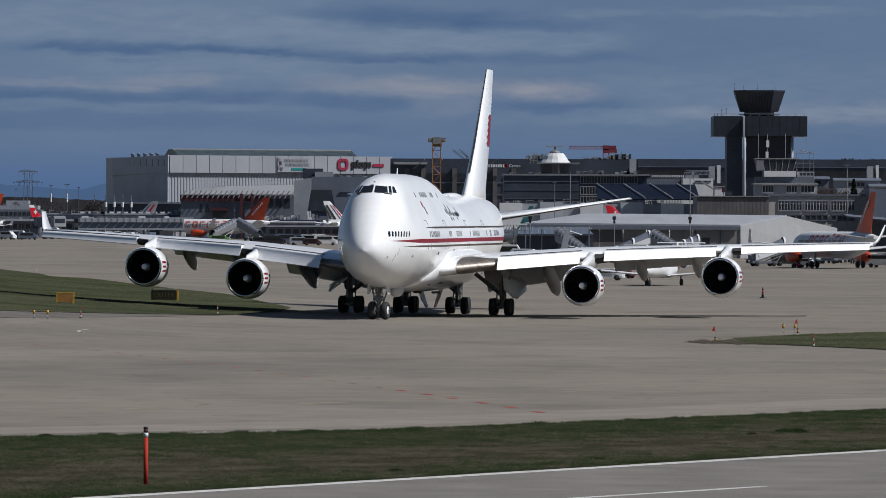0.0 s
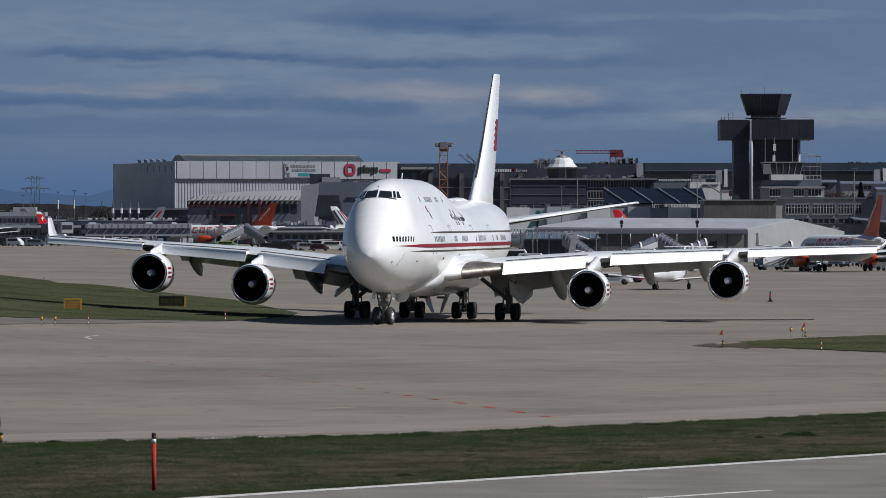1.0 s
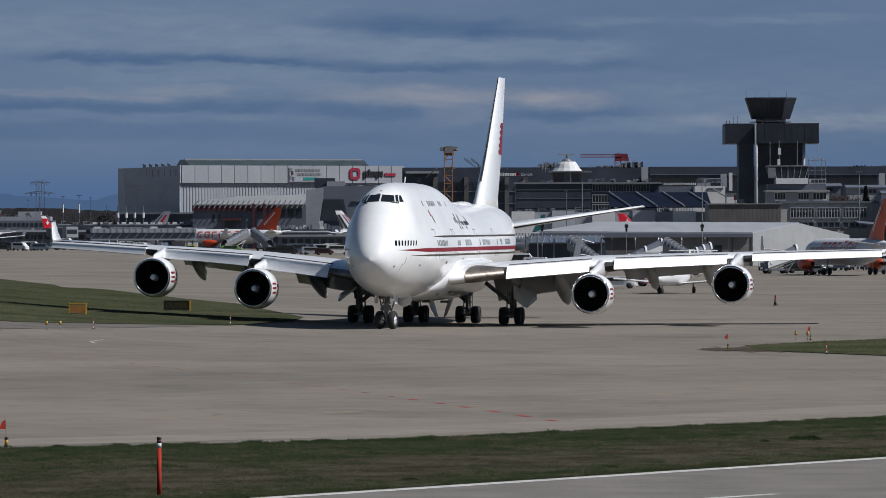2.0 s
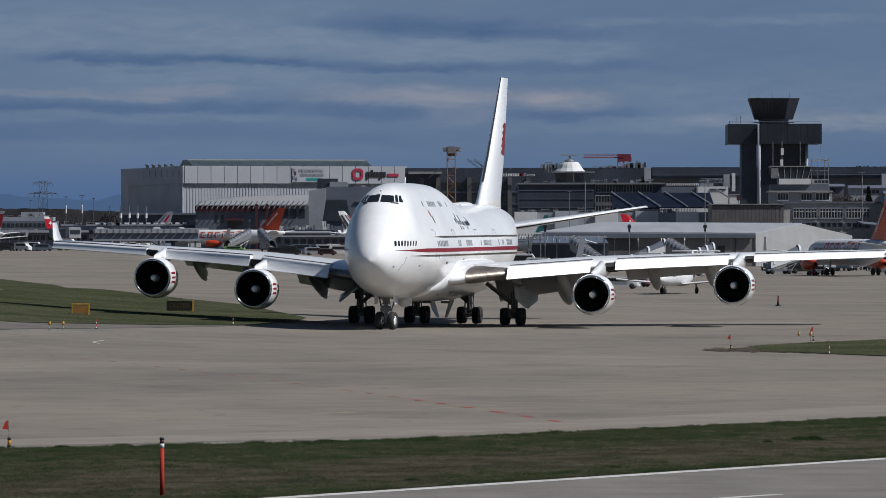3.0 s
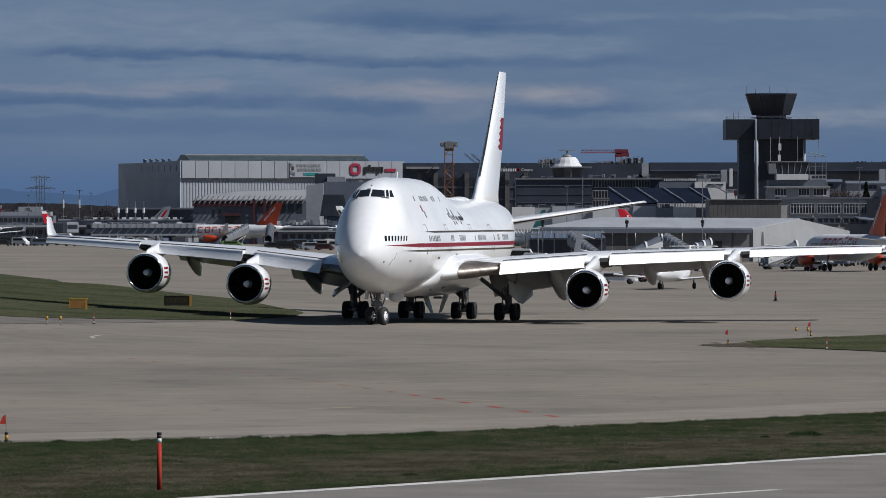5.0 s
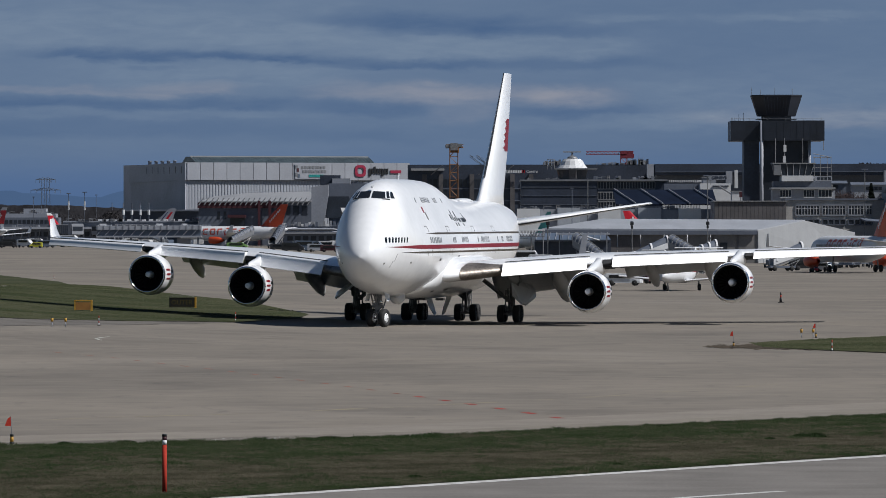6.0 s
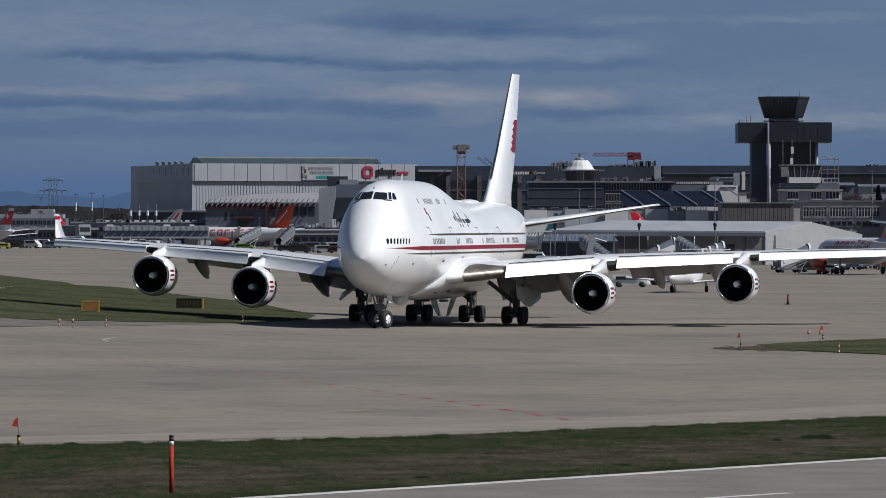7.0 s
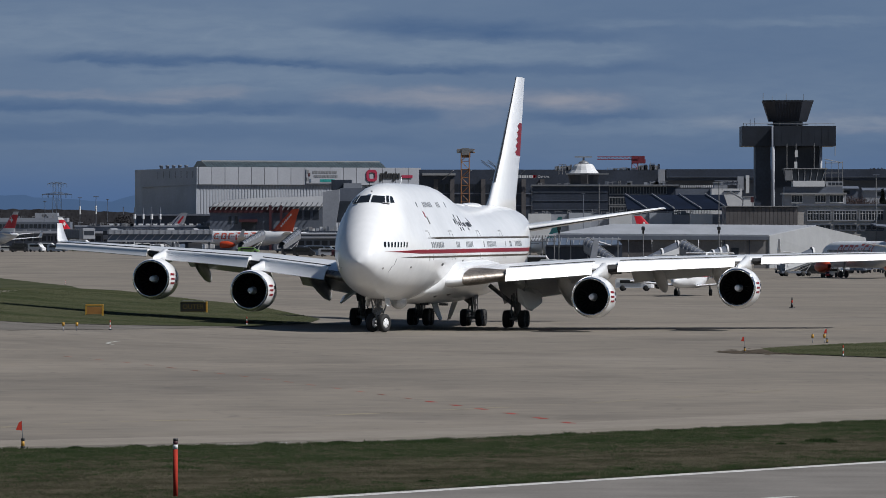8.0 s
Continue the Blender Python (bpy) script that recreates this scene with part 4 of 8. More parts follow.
def sky_backdrop():
    m = bpy.data.materials.new("cloudy_sky")
    m.use_nodes = True
    n = m.node_tree.nodes
    n.remove(n["Principled BSDF"])
    em = n.new("ShaderNodeEmission")
    tc = n.new("ShaderNodeTexCoord")

    def streaks(sx, sz, shift, detail, warp):
        mp = n.new("ShaderNodeMapping")
        mp.inputs["Scale"].default_value = (sx, 0.0, sz)
        mp.inputs["Location"].default_value = shift
        t = n.new("ShaderNodeTexNoise")
        t.inputs["Scale"].default_value, t.inputs["Detail"].default_value, t.inputs["Distortion"].default_value = 1.0, detail, warp
        t.inputs["Roughness"].default_value = 0.58
        links(m, tc.outputs["Object"], mp.inputs["Vector"])
        links(m, mp.outputs[0], t.inputs["Vector"])
        return t.outputs[0]

    def shaped(op, a, b):
        q = n.new("ShaderNodeMath")
        q.operation = op
        for i, v in enumerate((a, b)):
            if isinstance(v, (int, float)):
                q.inputs[i].default_value = v
            else:
                links(m, v, q.inputs[i])
        return q.outputs[0]

    def rise(v, lo, hi):
        q = n.new("ShaderNodeMapRange")
        q.interpolation_type = "SMOOTHSTEP"
        q.inputs["From Min"].default_value, q.inputs["From Max"].default_value = lo, hi
        links(m, v, q.inputs["Value"])
        return q.outputs[0]

    def tinted(base, mask, amount, color):
        q = n.new("ShaderNodeMix")
        q.data_type = "RGBA"
        links(m, shaped("MULTIPLY", mask, amount), q.inputs["Factor"])
        links(m, base, q.inputs["A"])
        q.inputs["B"].default_value = (*color, 1)
        return q.outputs["Result"]

    sep = n.new("ShaderNodeSeparateXYZ")
    links(m, tc.outputs["Object"], sep.inputs[0])
    Z = sep.outputs[2]
    # ragged coordinates, so that every layer's edge frays
    sway = shaped("ADD", shaped("MULTIPLY", streaks(1 / 70, 1 / 24, (3.1, 0, 1.7), 3, 0.0), 90.0), -45.0)
    lift = shaped("ADD", shaped("MULTIPLY", streaks(1 / 62, 1 / 20, (1.3, 0, 4.2), 8, 0.2), 18.0), -9.0)
    X1, Z1 = shaped("ADD", sep.outputs[0], sway), shaped("ADD", Z, lift)
    tuft = streaks(1 / 34, 1 / 7, (6.3, 0, 2.7), 6, 0.5)

    def layer(x0, x1, z0, slope, half, amount):
        """A long cloud between x0 and x1 round the height z0."""
        f = shaped("SUBTRACT", Z1, shaped("ADD", shaped("MULTIPLY", X1, slope), z0 - slope * (x0 + x1) / 2))
        band = shaped("MULTIPLY", rise(f, -half * 1.25, -half * .25), shaped("SUBTRACT", 1.0, rise(f, half * .1, half * 1.6)))
        soft = min(45.0, (x1 - x0) * .3)
        gate = shaped("MULTIPLY", rise(X1, x0 - soft, x0 + soft), shaped("SUBTRACT", 1.0, rise(X1, x1 - soft, x1 + soft * .6)))
        return shaped("MULTIPLY", shaped("MULTIPLY", band, gate), shaped("MULTIPLY", shaped("ADD", shaped("MULTIPLY", tuft, 1.2), .05), amount))

    wide = streaks(1 / 260, 1 / 60, (3.1, 0, 1.7), 3, 0.2)
    body = shaped("ADD", shaped("MULTIPLY", wide, .34), shaped("MULTIPLY", tuft, .16))
    body = shaped("ADD", body, shaped("MULTIPLY", shaped("SUBTRACT", 1.0, rise(X1, -60, 170)), .1))
    body = shaped("ADD", body, shaped("MULTIPLY", rise(Z1, 60, 135), .1))
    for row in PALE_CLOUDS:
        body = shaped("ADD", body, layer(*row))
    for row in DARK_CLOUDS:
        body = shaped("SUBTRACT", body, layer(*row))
    ramp = n.new("ShaderNodeValToRGB")
    el = ramp.color_ramp.elements
    el[0].position, el[0].color = 0.0, (0.073, 0.131, 0.246, 1)
    el[1].position, el[1].color = 0.9, (0.186, 0.25, 0.345, 1)
    links(m, body, ramp.inputs[0])
    tone = ramp.outputs[0]
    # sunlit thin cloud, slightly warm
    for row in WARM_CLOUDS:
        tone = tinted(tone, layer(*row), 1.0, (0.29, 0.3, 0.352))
    # clear blue just over the horizon
    final = n.new("ShaderNodeMix")
    final.data_type = "RGBA"
    final.inputs["A"].default_value = (0.08, 0.144, 0.284, 1)
    links(m, rise(Z, 32, 78), final.inputs["Factor"])
    links(m, tone, final.inputs["B"])
    links(m, final.outputs["Result"], em.inputs["Color"])
    links(m, em.outputs[0], n["Material Output"].inputs["Surface"])
    rings = []
    for z in (-60, 900):
        rings.append([Vector((4650 * math.sin(radians(a)), 4650 * math.cos(radians(a)), z)) for a in range(-24, 25, 2)])
    tagged(obj("backdrop", loft(bmesh.new(), rings, close=False), m), "blue-grey sky with long layers of cloud", "sky", kind="structure")


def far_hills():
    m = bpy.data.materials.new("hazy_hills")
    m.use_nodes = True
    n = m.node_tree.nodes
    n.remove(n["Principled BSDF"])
    # the ridge glows by itself, with the blue of distance haze in its colour
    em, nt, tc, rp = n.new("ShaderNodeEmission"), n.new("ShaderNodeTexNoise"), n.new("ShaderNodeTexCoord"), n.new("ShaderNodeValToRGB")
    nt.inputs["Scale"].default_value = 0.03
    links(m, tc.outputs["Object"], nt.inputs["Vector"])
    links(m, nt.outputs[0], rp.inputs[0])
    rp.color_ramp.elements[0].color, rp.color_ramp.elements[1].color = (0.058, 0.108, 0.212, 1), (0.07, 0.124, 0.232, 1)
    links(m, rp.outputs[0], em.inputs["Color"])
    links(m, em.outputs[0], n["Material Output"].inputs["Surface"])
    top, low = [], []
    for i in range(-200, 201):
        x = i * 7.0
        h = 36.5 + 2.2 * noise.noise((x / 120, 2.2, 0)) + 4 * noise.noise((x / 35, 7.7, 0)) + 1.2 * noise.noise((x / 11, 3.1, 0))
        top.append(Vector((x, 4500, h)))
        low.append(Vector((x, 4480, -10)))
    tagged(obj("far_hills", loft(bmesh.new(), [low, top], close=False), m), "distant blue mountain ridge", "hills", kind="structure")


sky_backdrop()
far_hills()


def thicket(name, x0, x1, y0, y1, z, height, count, mat, label, size=1.2):
    """Far woods: many small twig clumps with an uneven top."""
    rnd = random.Random(name)
    bm = bmesh.new()
    for _ in range(count):
        x, y = rnd.uniform(x0, x1), rnd.uniform(y0, y1)
        top = height * (0.72 + 0.38 * noise.noise((x / 14, y / 60, 1.0)) + 0.18 * noise.noise((x / 4, 0, 5.0)))
        h = rnd.uniform(0.0, top)
        c = Vector((x, y, z + h))
        s = size * rnd.uniform(0.5, 1.3)
        vs = [bm.verts.new(c + Vector((rnd.uniform(-s, s), rnd.uniform(-s, s), rnd.uniform(-s, s)))) for _ in range(4)]
        for f in ((0, 1, 2), (0, 2, 3), (1, 2, 3)):
            bm.faces.new([vs[i] for i in f])
    return tagged(obj(name, bm, mat), label, "trees", kind="stuff")


def wooded_bank():
    """A low wooded rise behind the field, its top uneven."""
    top, low, back = [], [], []
    for i in range(161):
        x = -230 + i * 1.0
        h = 16.9 - 1.0 * ease(-150, -125, x) + 1.1 * noise.noise((x / 16, 4.0, 0)) + .5 * noise.noise((x / 3.1, 8.0, 0)) - 5 * ease(-95, -75, x)
        top.append(Vector((x, 2260, h)))
        low.append(Vector((x, 2258, 2)))
        back.append(Vector((x, 2300, 2)))
    tagged(obj("wooded_bank", loft(bmesh.new(), [low, top, back], close=False), LEAF_DARK), "dark brown wooded rise behind the airfield", "hills", kind="structure")


wooded_bank()
thicket("woodland", -190, -80, 2150, 2250, 3, 13.6, 16000, TWIG, "bare brown winter woodland behind the airport", .26)
thicket("brushwood", -117.37, -103.98, 1890, 1910, 3, 11.75, 7000, TWIG, "brown leafless brushwood", 0.3)


def bare_tree(x, y, top, spread, seed):
    """Leafless tree: trunk, forking limbs and fine twigs."""
    t = tagged(empty("bare_tree"), "leafless reddish brown tree before pale houses", "tree")
    rnd = random.Random(seed)
    g = ground(x, y)
    fork = Vector((x, y, g + (top - g) * .62))
    part("trunk", tubes([((x, y, g), tuple(fork), .2)], n=6), TWIG, t)
    bm = bmesh.new()
    def fork_out(p, way, length, r, depth):
        q = p + way * length
        tube(bm, p, q, r, r * .65, n=3, cap=False)
        if depth:
            for _ in range(4):
                w = (way + Vector((rnd.gauss(0, .5), rnd.gauss(0, .5), rnd.gauss(.08, .3)))).normalized()
                fork_out(p + way * length * rnd.uniform(.45, 1), w, length * rnd.uniform(.55, .8), r * .62, depth - 1)
    for i in range(6):
        a = i * 1.05 + rnd.uniform(-.3, .3)
        fork_out(fork, Vector((math.cos(a) * spread, math.sin(a) * spread, rnd.uniform(.6, 1.1))).normalized(), (top - fork.z) * .42, .1, 3)
    part("crown", bm, RED_TWIG, t, "fine reddish brown twigs")


for n_, (x_, y_, top_, spread_) in enumerate(((98.6, 1722, 19.6, .9), (102.2, 1716, 19.9, 1.0), (104.6, 1728, 19.2, .9), (106.8, 1719, 20.1, 1.0), (109.0, 1724, 19.5, .9), (114.6, 1718, 18.4, .9), (117.4, 1726, 18.0, .8), (120.6, 1720, 17.8, .9))):
    bare_tree(x_, y_, top_, spread_, 40 + n_)
thicket("garden_hedge", 92.0, 124.0, 1700, 1706, 3, 16.4, 30000, RED_TWIG, "low brown hedge behind the offices", 0.12)
thicket("shrubs", 78.24, 90.69, 1785, 1800, 3, 18.33, 4000, TWIG, "bare brown shrubs before the terminal", 0.35)
thicket("ridge_trees", 146.65, 177.8, 2290, 2310, 30.71, 2.0, 900, TWIG, "row of trees along a roof's skyline", 0.35)


# ---- buildings: each faces the camera with its front at y ----
def building(name, label, category="building"):
    return tagged(empty(name), label, category)


def slab(parent, name, x0, x1, y, deep, z0, z1, mat, label="", bevel=0.0):
    return part(name, boxes((x0, x1, y, y + deep, z0, z1), bevel=bevel), mat, parent, label)


def window_row(parent, x0, x1, n, y, z0, z1, gap=0.25, glass=None, frame=None):
    """n panes in frames, proud of a wall whose face is at y."""
    step = (x1 - x0) / n
    pane = boxes((-step * (1 - gap) / 2, step * (1 - gap) / 2, -.06, 0, z0, z1))
    first = None
    for i in range(n):
        x = x0 + step * (i + .5)
        if first is None:
            first = part("window", pane, glass or FACADE_GLASS, parent)
            first.location = (x, y - .02, 0)
        else:
            o = new("window", first.data)
            o.parent = parent
            o.location = (x, y - .02, 0)
    if frame:
        bm = bmesh.new()
        for i in range(n + 1):
            box(bm, x0 + step * i - step * gap * .3, x0 + step * i + step * gap * .3, y - .2, y - .01, z0 - .1, z1 + .1)
        box(bm, x0, x1, y - .22, y - .01, z1 + .08, z1 + .3)
        box(bm, x0, x1, y - .22, y - .01, z0 - .3, z0 - .08)
        part("window_frame", bm, frame, parent)


def exhibition_hall():
    b = building("exhibition_hall", "large pale grey exhibition hall with ribbed cladding")
    Y = 1900
    # built straight on, then turned about its corner
    X0, X1, XL = -83.05, -10.34, -89.15
    ZT, ZM, ZB = 28.1, 22.78, 3.0
    slab(b, "core", X0 + .5, X1 - .3, Y + 1, 60, ZB, ZT - .3, HALL_LIFTED)
    # upper cladding panels
    n = 17
    st = (X1 - X0) / n
    for i in range(n):
        slab(b, "cladding_panel", X0 + st * i + .08, X0 + st * (i + 1) - .08, Y, .8, ZM, ZT, HALL_LIGHT)
    # fins below
    fin = None
    for i in range(76):
        x = X0 + (X1 - X0) * i / 76
        if fin is None:
            fin = slab(b, "facade_fin", 0, .5, Y + .86, .3, ZB, ZM - .2, HALL_LIGHT)
            fin.location.x = x
        else:
            o = new("facade_fin", fin.data)
            o.parent = b
            o.location.x = x
    # end wall, receding
    YL = Y + 34.8
    bm = bmesh.new()
    plate(bm, [(X0, Y + .4, ZM), (X0, Y + .4, ZT), (XL, YL, ZT - .7), (XL, YL, ZM - .7)], 1.2, (-.85, -.5, 0))
    part("end_wall_upper", bm, HALL_LIFTED, b, "upper end wall, its colour lifted against shade")
    bm = bmesh.new()
    plate(bm, [(X0, Y + .9, ZB), (X0, Y + .9, ZM), (XL + .5, YL + .5, ZM - .7), (XL + .5, YL + .5, ZB)], 1.0, (-.85, -.5, 0))
    part("end_wall_lower", bm, HALL_LIFTED, b)
    for i in range(7):
        t = .08 + .09 * i * 1.15
        x, y = X0 + (XL - X0) * t, Y + .4 + (YL - Y) * t
        part("vent_slot", boxes((x - .5, x + .5, y - .9, y - .5, ZT - 3.3, ZT - 1.2)), FACADE_GLASS, b, "dark vent")
    for i in range(5):
        t = .16 + .11 * i
        x, y = X0 + (XL - X0) * t, Y + 3 + (YL - Y) * t
        part("roof_cowl", smooth(turned(bmesh.new(), [(0, .01), (0, .5), (1.0, .5), (1.05, .62), (1.4, .62), (1.45, .01)], (x, y, ZT - .75), (0, 0, 1), n=14)), WALL_MID, b, "round grey roof cowl")
    # long glazed ridge on the roof
    ZR = 30.02
    bm = bmesh.new()
    rings = []
    for x in (-77.87, -19.46):
        rings.append([Vector((x, Y + 6, ZT - .2)), Vector((x, Y + 12, ZR)), Vector((x, Y + 16, ZR)), Vector((x, Y + 20, ZT - .2))])
    part("roof_ridge", loft(bm, rings), RIDGE_GLASS, b, "blue-grey glazed roof ridge")
    bm = bmesh.new()
    box(bm, -77.87, -19.46, Y + 11.8, Y + 12.2, ZR - .1, ZR + .25)
    for i in range(56):
        x = -77.87 + i * (-19.46 - -77.87) / 55
        tube(bm, (x, Y + 5.9, ZT - .2), (x, Y + 11.9, ZR + .05), .055, n=4)
    part("ridge_rib", bm, ROOF_LIGHT, b)
    # banner with unreadable rows and the red ring sign
    bx0, bx1, bz0, bz1 = -48.2, -36.93, 23.19, 27.65
    ban = slab(b, "banner", bx0, bx1, Y - .3, .15, bz0, bz1, HALL_LIGHT, "white banner with coloured figures")
    for k, (a, c, zz, mm) in enumerate(((.18, .9, .78, STEEL_GREY), (.22, .92, .5, STEEL_GREY), (.4, .8, .2, TEAL))):
        for i in range(9):
            t = a + (c - a) * i / 9
            slab(ban, "text_bar", bx0 + (bx1 - bx0) * t, bx0 + (bx1 - bx0) * (t + .06), Y - .4, .08, bz0 + (bz1 - bz0) * (zz - .09), bz0 + (bz1 - bz0) * (zz + .09), mm)
    for t, zz, mm in ((.04, .3, STEEL_GREY), (.08, .6, RUST_RED), (.11, .2, BLUE_GREY), (.05, .8, STEEL_GREY)):
        slab(ban, "figure", bx0 + (bx1 - bx0) * (t - .03), bx0 + (bx1 - bx0) * (t + .03), Y - .4, .08, bz0 + (bz1 - bz0) * (zz - .12), bz0 + (bz1 - bz0) * (zz + .12), mm)
    cx, cz, ro = -26.74, 25.64, 1.8
    bm = bmesh.new()
    rings = []
    for k in range(25):
        a = 2 * math.pi * k / 24
        u = Vector((math.copysign(abs(math.cos(a)) ** .6, math.cos(a)), 0, math.copysign(abs(math.sin(a)) ** .6, math.sin(a))))
        rings.append([Vector((cx, Y - .3, cz)) + u * ro * .55, Vector((cx, Y - .3, cz)) + u * ro, Vector((cx, Y + .0, cz)) + u * ro, Vector((cx, Y + .0, cz)) + u * ro * .55])
    loft(bm, rings, cap=False)
    part("ring_sign", bm, SIGN_RED, b, "red rounded ring sign")
    for i in range(8):
        x = -23.95 + i * .83
        slab(b, "sign_bar", x, x + .6, Y - .3, .2, cz - .9 - (.7 if i in (0, 5) else 0), cz + .75 + (.6 if i == 2 else 0), BLACK)
    slab(b, "sign_underline", -16.87, -13.32, Y - .3, .2, cz - .7, cz + .2, SIGN_RED)
    b.matrix_world = Matrix.Translation((X0, Y, 0)) @ Matrix.Rotation(radians(22), 4, "Z") @ Matrix.Translation((-X0, -Y, 0))


def canopy_hall():
    b = building("canopy_hall", "low hall with a pale vaulted roof and maroon band")
    Y = 1780
    rings = []
    for px, top in ((0, 0.0), (.12, 1.5), (.4, 2.4), (1.0, 2.9)):
        x = -74.43 + px * (-42.44 - -74.43)
        z = 15.32
        rings.append([Vector((x, Y, z)), Vector((x, Y, z + .3)), Vector((x, Y + 12, z + top + .3)), Vector((x, Y + 12, z + top))])
    part("vault_roof", loft(bmesh.new(), rings), ROOF_LIGHT, b, "pale vaulted roof")
    bm = bmesh.new()
    z = 15.32
    for i in range(22):
        x = -73.63 + i * (-42.76 - -73.63) / 21
        tube(bm, (x - .9, Y - .4, z - .8), (x + .5, Y - .2, z + 1.3), .16, n=5)
    part("roof_rib", bm, ROOF_LIGHT, b)
    slab(b, "fascia", -74.91, -50.48, Y + .3, 1, 13.71, 15.32, RUST_RED, "maroon fascia")
    slab(b, "wall", -74.59, -41.64, Y + 1, 25, 3, 15.32, WALL_MID)
    window_row(b, -69.77, -66.23, 2, Y + 1, 10.49, 12.74, .55)
    window_row(b, -50.48, -43.24, 3, Y + 1, 11.78, 14.35, .3)
    slab(b, "entrance_canopy", -66.23, -61.09, Y - 2, 3, 10.98, 11.78, RUST_RED, "maroon entrance canopy")
    slab(b, "entrance", -65.59, -61.41, Y + .7, .3, 3, 10.98, FACADE_GLASS)
    bm = bmesh.new()
    for x in (-57.71, -54.66):
        box(bm, x, x + .7, Y - .5, Y + .2, 3, 15.8)
    part("post", bm, RUST_RED, b, "maroon post")


def angular_block():
    b = building("concrete_block", "angular grey concrete building with a dark glazed corner")
    Y = 1740
    bm = bmesh.new()
    plate(bm, [(-41.49, Y, 3), (-41.49, Y, 19.26), (-36.77, Y, 20.06), (-36.77, Y, 16.92), (-38.97, Y, 3)], 2, (0, 1, 0))
    part("side_wall", bm, WALL_LIGHT, b)
    slab(b, "front_wall", -36.77, -18.86, Y + 4, 20, 3, 20.4, WALL_MID)
    bm = bmesh.new()
    plate(bm, [(-37.09, Y + 3.6, 16.76), (-31.11, Y + 3.6, 16.76), (-29.86, Y + 3.6, 10.79), (-38.97, Y + 3.6, 10.79)], .4, (0, 1, 0))
    part("glazed_corner", bm, FACADE_GLASS, b, "dark sloped glazing")
    slab(b, "roof_box", -39.29, -33.63, Y + 8, 6, 19.9, 22.72, WALL_DARK)
    slab(b, "roof_box", -35.83, -30.8, Y + 6, 6, 20.07, 21.79, WALL_LIGHT)
    slab(b, "ribbon_window", -28.91, -25.77, Y + 3.7, .3, 15.69, 16.16, FACADE_GLASS)
    slab(b, "low_wing", -34.26, -17.91, Y - 10, 10, 3, 9.4, WALL_MID)


def control_tower():
    t = building("control_tower", "dark bronze-clad airport control tower with a flared cab", "tower")
    Y = 1500
    cx = 76.06
    def flared(name, w0, w1, z0, z1, mat, d=1.0, label=""):
        rings = []
        for w, zz in ((w0, z0), (w1, z1)):
            rings.append([Vector((cx + a * w, Y + 8 + c * w * d, zz)) for a, c in ((-1, -.55), (-.55, -1), (.55, -1), (1, -.55), (1, .55), (.55, 1), (-.55, 1), (-1, .55))])
        return part(name, loft(bmesh.new(), rings), mat, t, label)
    ZC0, ZC1 = 34.5, 39.24
    cab = flared("cab", 4.54, 6.03, ZC0, ZC1, TOWER_DARK)
    flared("cab_roof", 6.1, 6.1, ZC1, ZC1 + .35, TOWER_DARK)
    for i in range(9):
        f = -.9 + i * .225
        bm = bmesh.new()
        tube(bm, (cx + f * 2.71, Y + 8 - 4.55, ZC0 + .2), (cx + f * 3.52, Y + 8 - 6.04, ZC1 - .2), .05, n=4)
        part("mullion", bm, WALL_DARK, cab)
    flared("neck", 3.52, 3.52, 33.42, ZC0, WALL_MID)
    flared("gallery", 4.88, 4.88, 33.69, 33.82, WALL_DARK)
    ZB0, ZB1 = 28.54, 33.35
    slab(t, "upper_block", 64.89, 71.8, Y + 3, 16, ZB0, ZB1, TOWER_DARK)
    slab(t, "upper_block", 72.34, 87.24, Y, 18, ZB0, ZB1, TOWER_DARK)
    for k in range(9):
        xx = 72.61 + k * 1.6
        slab(t, "cladding_joint", xx, xx + .08, Y - .03, .05, ZB0 + .2, ZB1 - .2, TOWER_DARK)
    slab(t, "shaft", 68.14, 71.8, Y + 4, 10, 8, ZB0, WALL_DARK)
    slab(t, "shaft", 72.61, 83.99, Y + 3, 12, 3, ZB0, TOWER_DARK)
    part("stair_pillar", smooth(tubes([((72.2, Y + .5, 3), (72.2, Y + .5, ZB1), .42)], n=16)), HALL_LIGHT, t, "white round pillar")
    part("stair_pillar", smooth(tubes([((83.72, Y + 2, 8), (83.72, Y + 2, ZB0), .36)], n=16)), HALL_LIGHT, t, "white round pillar")
    for x, h in ((70.17, 2.2), (72.34, 1.6), (75.73, 2.1), (79.93, 1.9)):
        part("antenna", tubes([((x, Y + 8, ZC1), (x, Y + 8, ZC1 + h), .06)], n=5), STRUT_METAL, t)
    for x, h in ((67.06, 1.7), (68.14, 2.0), (65.43, .8), (66.11, .8)):
        part("antenna", tubes([((x, Y + 8, ZB1), (x, Y + 8, ZB1 + h), .06)], n=5), STRUT_METAL, t)
    bm = bmesh.new()
    for i in range(11):
        x = 65.02 + i * 1.35 * 1.6
        tube(bm, (x, Y + 1, ZB1), (x, Y + 1, ZB1 + .55), .03, n=4)
    tube(bm, (65.02, Y + 1, ZB1 + .55), (87.1, Y + 1, ZB1 + .55), .03, n=4)
    part("railing", bm, STRUT_METAL, t)
    for x, a, c in ((75.45, 23.12, 29.08), (77.62, 23.12, 29.09), (81.96, 23.14, 29.1)):
        part("mast", tubes([((x, Y - 1, a), (x, Y - 1, c), .07)], n=5), ROOF_LIGHT, t)
    slab(t, "aerial_panel", 77.35, 78.03, Y - 1.3, .3, 25.83, 27.46, WHITE_MATT, "white aerial panel")
